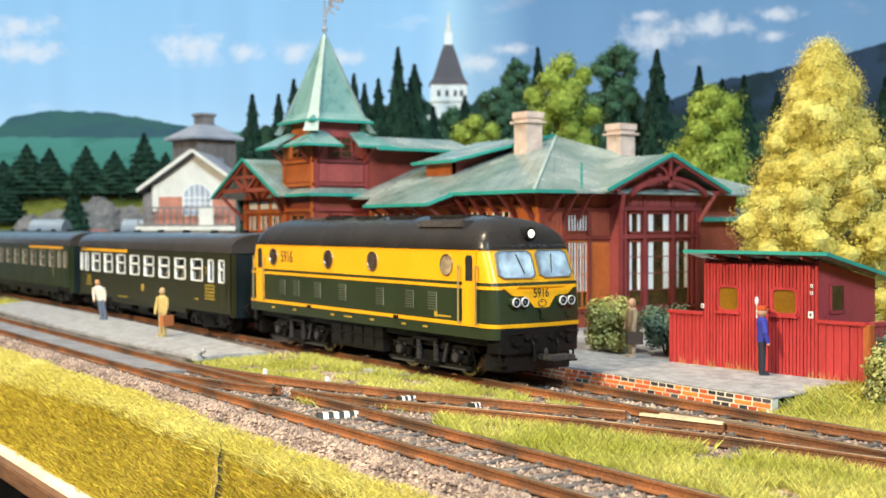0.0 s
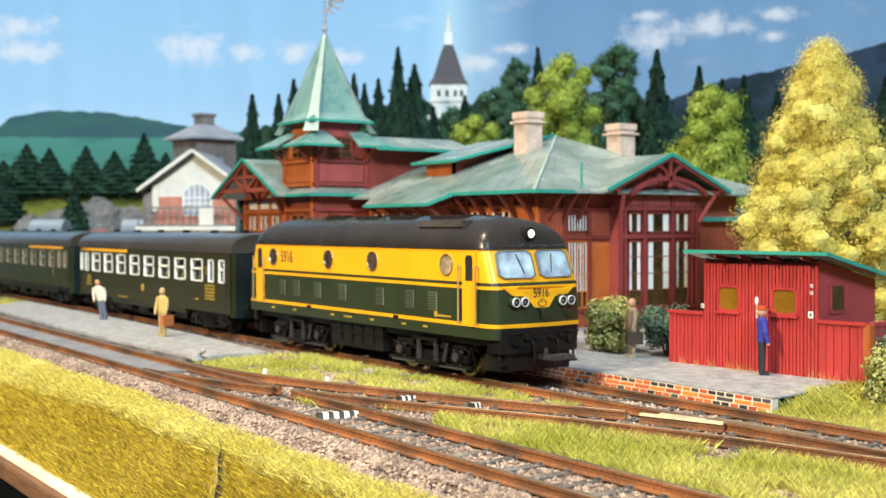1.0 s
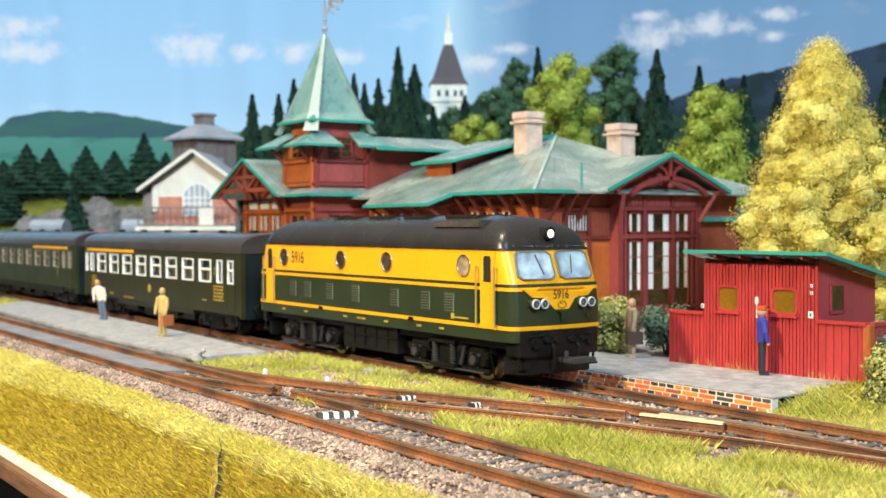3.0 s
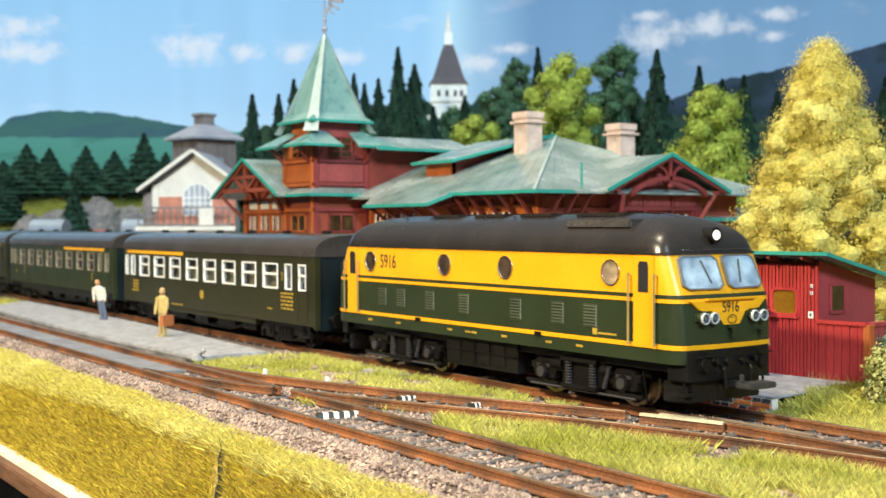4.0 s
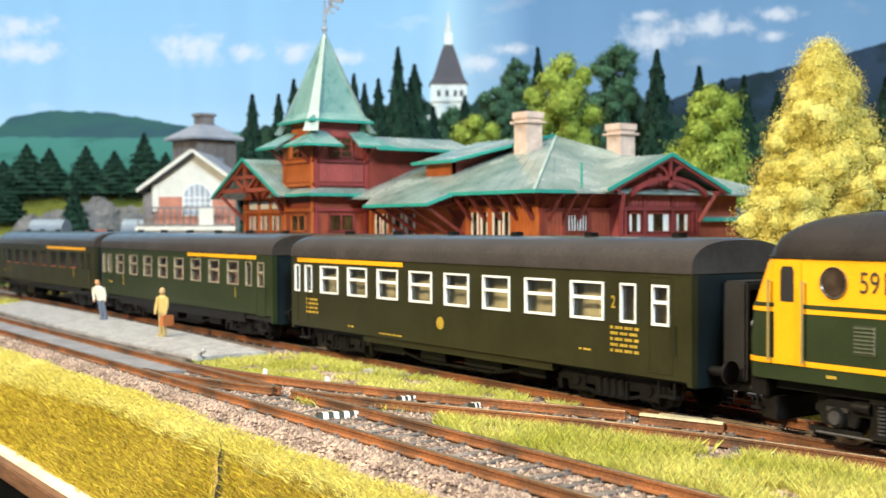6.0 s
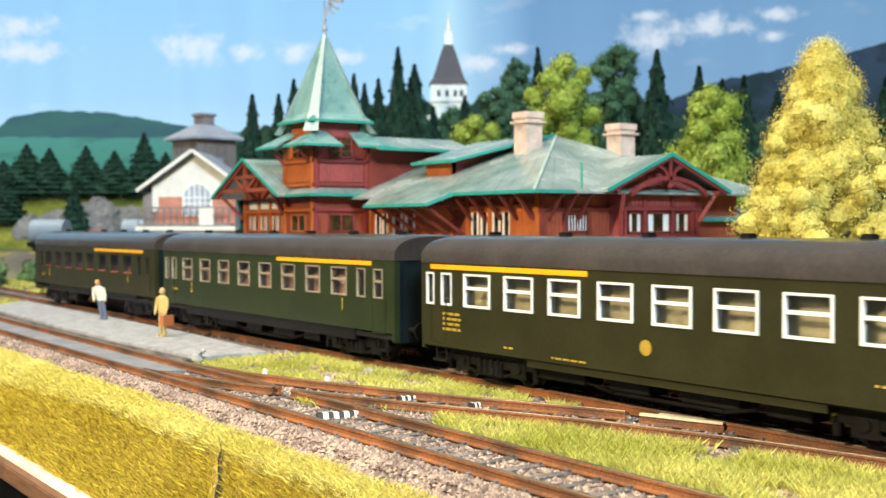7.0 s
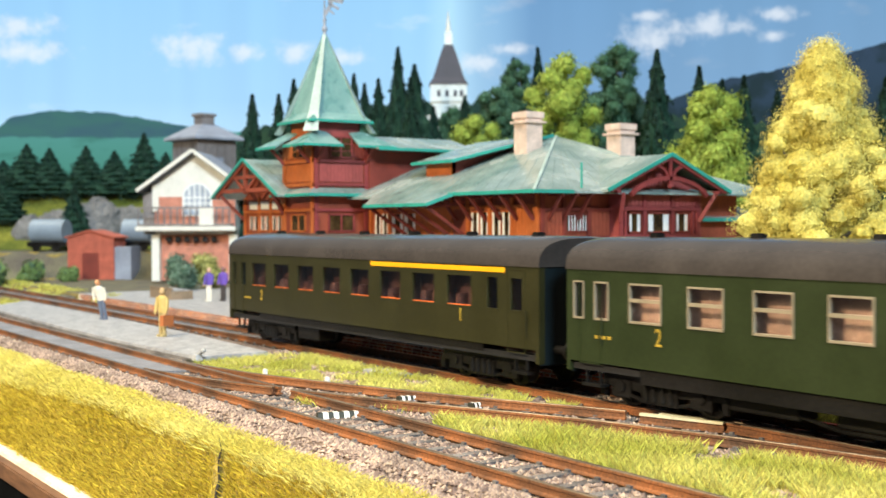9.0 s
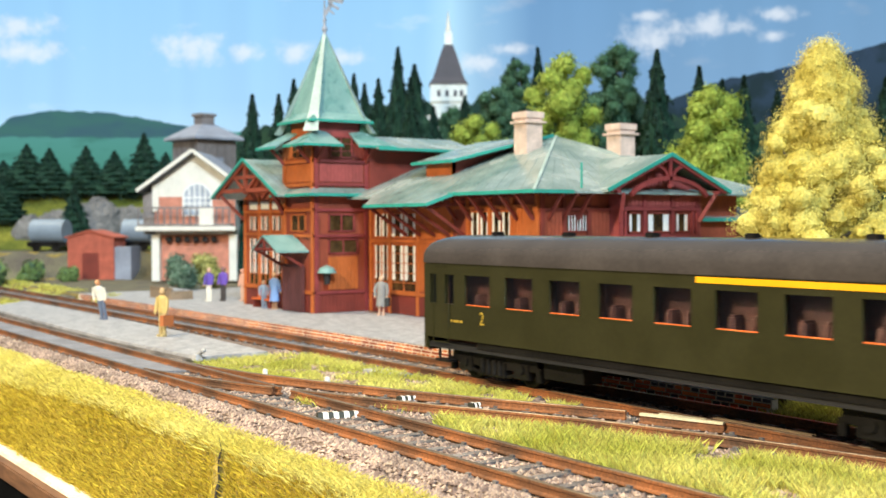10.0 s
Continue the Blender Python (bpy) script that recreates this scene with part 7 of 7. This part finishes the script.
def stones(n, box, ok, rng, big=1.0):
    g = G()
    octa = [(1, 0, 0), (0, 1, 0), (-1, 0, 0), (0, -1, 0), (0, 0, 1), (0, 0, -1)]
    faces = [(0, 1, 4), (1, 2, 4), (2, 3, 4), (3, 0, 4), (1, 0, 5), (2, 1, 5), (3, 2, 5), (0, 3, 5)]
    for x, y in scatter(n, box, ok, rng):
        s = rng.uniform(0.35, 0.85) * big
        a = rng.uniform(0, math.tau)
        j = rng.uniform(0.6, 1.3, (6, 1))
        ca_, sa_ = math.cos(a), math.sin(a)
        z = max(lift(x, y), -2.8 - max(0.0, -88.5 - y) * 1.15 if -91 < y < 19 else -9)
        vs = [((q[0] * ca_ - q[1] * sa_) * s * w[0] + x, (q[0] * sa_ + q[1] * ca_) * s * w[0] + y, q[2] * s * 0.75 * w[0] + z + 0.15) for q, w in zip(octa, j)]
        g.add(vs, faces)
    return g


def off_rails(x, y):
    for c in (0.0, -73.3, hermite(CROSS, x) if -40 < x < 250 else 0.0):
        if abs(abs(y - c) - 8.6) < 1.6:
            return False
    return True


rng = np.random.default_rng(17)
g = stones(12000, (-160, 300, -94, -60), off_rails, rng)
s2 = stones(17000, (-200, 260, -95, -82.5), off_rails, rng, 1.1)
g.add(s2.v, s2.f)
s2 = stones(15000, (-60, 260, -60, 20), off_rails, rng, 1.1)
g.add(s2.v, s2.f)
solid("ballast_stones", g, STONE, 0, -40, -4, "loose brown and pale crushed stones along the tracks", "ballast stones", kind="stuff")


def blades(pts, length, width, rng, lean=0.45, base=None):
    n = len(pts)
    a = rng.uniform(0, math.tau, n)
    ln = length * rng.uniform(0.5, 1.25, n)
    tx, ty = rng.normal(0, lean, n) * ln, rng.normal(0, lean, n) * ln
    g = G()
    for i, (x, y) in enumerate(pts):
        z = (lift(x, y) if base is None else max(lift(x, y), base)) - 0.1
        dx, dy = math.cos(a[i]) * width, math.sin(a[i]) * width
        g.v += [(x - dx, y - dy, z), (x + dx, y + dy, z), (x + tx[i] * 0.45 + dx * 0.5, y + ty[i] * 0.45 + dy * 0.5, z + ln[i] * 0.6), (x + tx[i], y + ty[i], z + ln[i])]
        k = 4 * i
        g.f += [(k, k + 1, k + 2), (k, k + 2, k + 3)]
    return g


def patchy(x, y, f=0.05, cut=0.0):
    return noise.noise(Vector((x * f, y * f, 2.2))) > cut


rng = np.random.default_rng(23)
# darker ochre below and paler yellow above paint the bank's shade and light
g = blades(scatter(105000, (-235, 240, -117, -99.5), lambda x, y: y < -101.5 - 0.03 * max(0, -x) + 1.6 * noise.noise(Vector((x * 0.2, 8, 0))) and abs(y + 101.4 + (x - 86) * 0.497) > 1.5 * (84 < x < 106), rng), 1.5, 0.075, rng, 0.75)
solid("grass_bank", g, GRASSO, 0, -108, -14, "dense ochre static grass down the front bank, slope's shade painted in", "grass", kind="stuff")
g = blades(scatter(90000, (-235, 240, -109, -86), lambda x, y: y > -102.3 - 0.03 * max(0, -x) and y < -93.2 + 2.0 * min(1, max(0, (90 - x) / 60)) + 2.2 * noise.noise(Vector((x * 0.07, 1, 0))) + 1.5 * noise.noise(Vector((x * 0.4, 1, 0))), rng), 1.4, 0.075, rng, 0.75)
solid("grass_bank", g, GRASSY, 0, -95, -8, "dense pale yellow static grass along the bank's top, lit tone painted in", "grass", kind="stuff")
g = blades(scatter(14000, (-640, -235, -117, -87), lambda x, y: y < -90.5, rng), 2.6, 0.3, rng)
solid("grass_bank", g, GRASSY, -400, -100, -8, "dense yellow-green static grass further along the bank", "grass", kind="stuff")
g = blades(scatter(22000, (-41, 112, -56, -11), lambda x, y: y < -13 and y > hermite(CROSS, x) + 13 and patchy(x, y, 0.09, -0.08), rng), 2.3, 0.07, rng, 0.4, -2.9)
solid("grass_strip", g, GRASSG, 20, -25, -4, "tufted green-yellow grass strip between the tracks", "grass", kind="stuff")
g = blades(scatter(62000, (104, 300, -62, -12), lambda x, y: y > -60.5 + 1.5 * noise.noise(Vector((x * 0.2, 0, 0))) and y < (hermite(CROSS, x) if x < 268 else 0) - 15.5 - 3 * abs(noise.noise(Vector((x * 0.15, 5, 0)))) and patchy(x, y, 0.06, -0.3), rng), 3.0, 0.055, rng, 0.36, -2.9)
solid("grass_strip", g, GRASSG, 180, -40, -4, "long green-yellow grass between siding and crossover", "grass", kind="stuff")
g = blades(scatter(26000, (141, 240, 19, 62), lambda x, y: x > 143 or y > 24, rng), 3.0, 0.07, rng, 0.45)
solid("grass_verge", g, GRASSG, 170, 35, -2, "rough green grass at the platform's end", "grass", kind="stuff")
tufts = [(x + rng.normal(0, 3.6), y + rng.normal(0, 1.5)) for x, y in ((62, -65), (72, -53), (83, -51)) for k in range(260)]
solid("grass_tuft", blades(tufts, 2.0, 0.07, rng, 0.4, -2.9), GRASSG, 90, -60, -4, "small pale grass tufts between the turnout rails", "grass", kind="stuff")
g = blades(scatter(5000, (-700, -372, -60, 40), lambda x, y: abs(y) > 18 and patchy(x, y, 0.03, -0.1), rng), 3.0, 0.4, rng, 0.5, -2.9)
solid("grass_strip", g, GRASSG, -480, 0, -4, "green-yellow grass beside the far tracks", "grass", kind="stuff")
g = G()
for x0 in (128.0, 131, 95, 98.5, 101, 104, 124, 136, 145, 78, 83, 89):
    for k in range(7):
        y = 61.0 + (x0 - 86) * 0.083 - 2.0
        a = rng.normal(0, 1.0)
        g.add([(x0 + k * 0.5, y - 0.5, 1), (x0 + k * 0.5 + 0.25, y - 0.5, 1), (x0 + k * 0.5 + a * 1.2, y - 0.8, 1 + rng.uniform(1, 3.2))], [(0, 1, 2)])
solid("dry_weeds", g, STRAW, 115, 62, 1, "dry yellow weeds along the hut's foot", "weeds", kind="stuff")


# ---- what moves ----
TIMES = [0.0, 2.7, 2.95, 3.2, 3.5, 3.8, 4.0, 4.5, 5.0, 5.5, 5.7, 6.2, 6.8, 7.0, 7.5, 8.0, 8.5, 9.0, 9.5, 10.0]
GONE = [0.0, 0.0, 6.0, 18.0, 37.0, 57.0, 70.0, 103.2, 147.5, 197.3, 218.5, 264.0, 311.0, 333.0, 398.0, 469.0, 540.0, 611.0, 682.0, 752.0]


def motions():
    """The train stands, then pulls away past the station; its wheels roll."""
    for ob, off in TRAIN:
        walk(ob, [(t, pose((s + off) * U, 0, 0)) for t, s in zip(TIMES, GONE)])
    for ob, x, r in WHEELS:
        step = radians(75) * r
        rows = [(0.0, pose(x * U, 0, r * U)), (2.7, pose(x * U, 0, r * U))]
        last = frame(2.7)
        for k in range(1, int(GONE[-1] / step) + 1):
            t = float(np.interp(k * step, GONE[1:], TIMES[1:]))
            if frame(t) > last and t < 9.99:
                rows.append((t, pose(x * U, 0, r * U, 0, math.degrees(float(np.interp(t, TIMES, GONE)) / r) % 360, 0)))
                last = frame(t)
        rows.append((10.0, pose(x * U, 0, r * U, 0, math.degrees(GONE[-1] / r) % 360, 0)))
        walk(ob, rows)


motions()
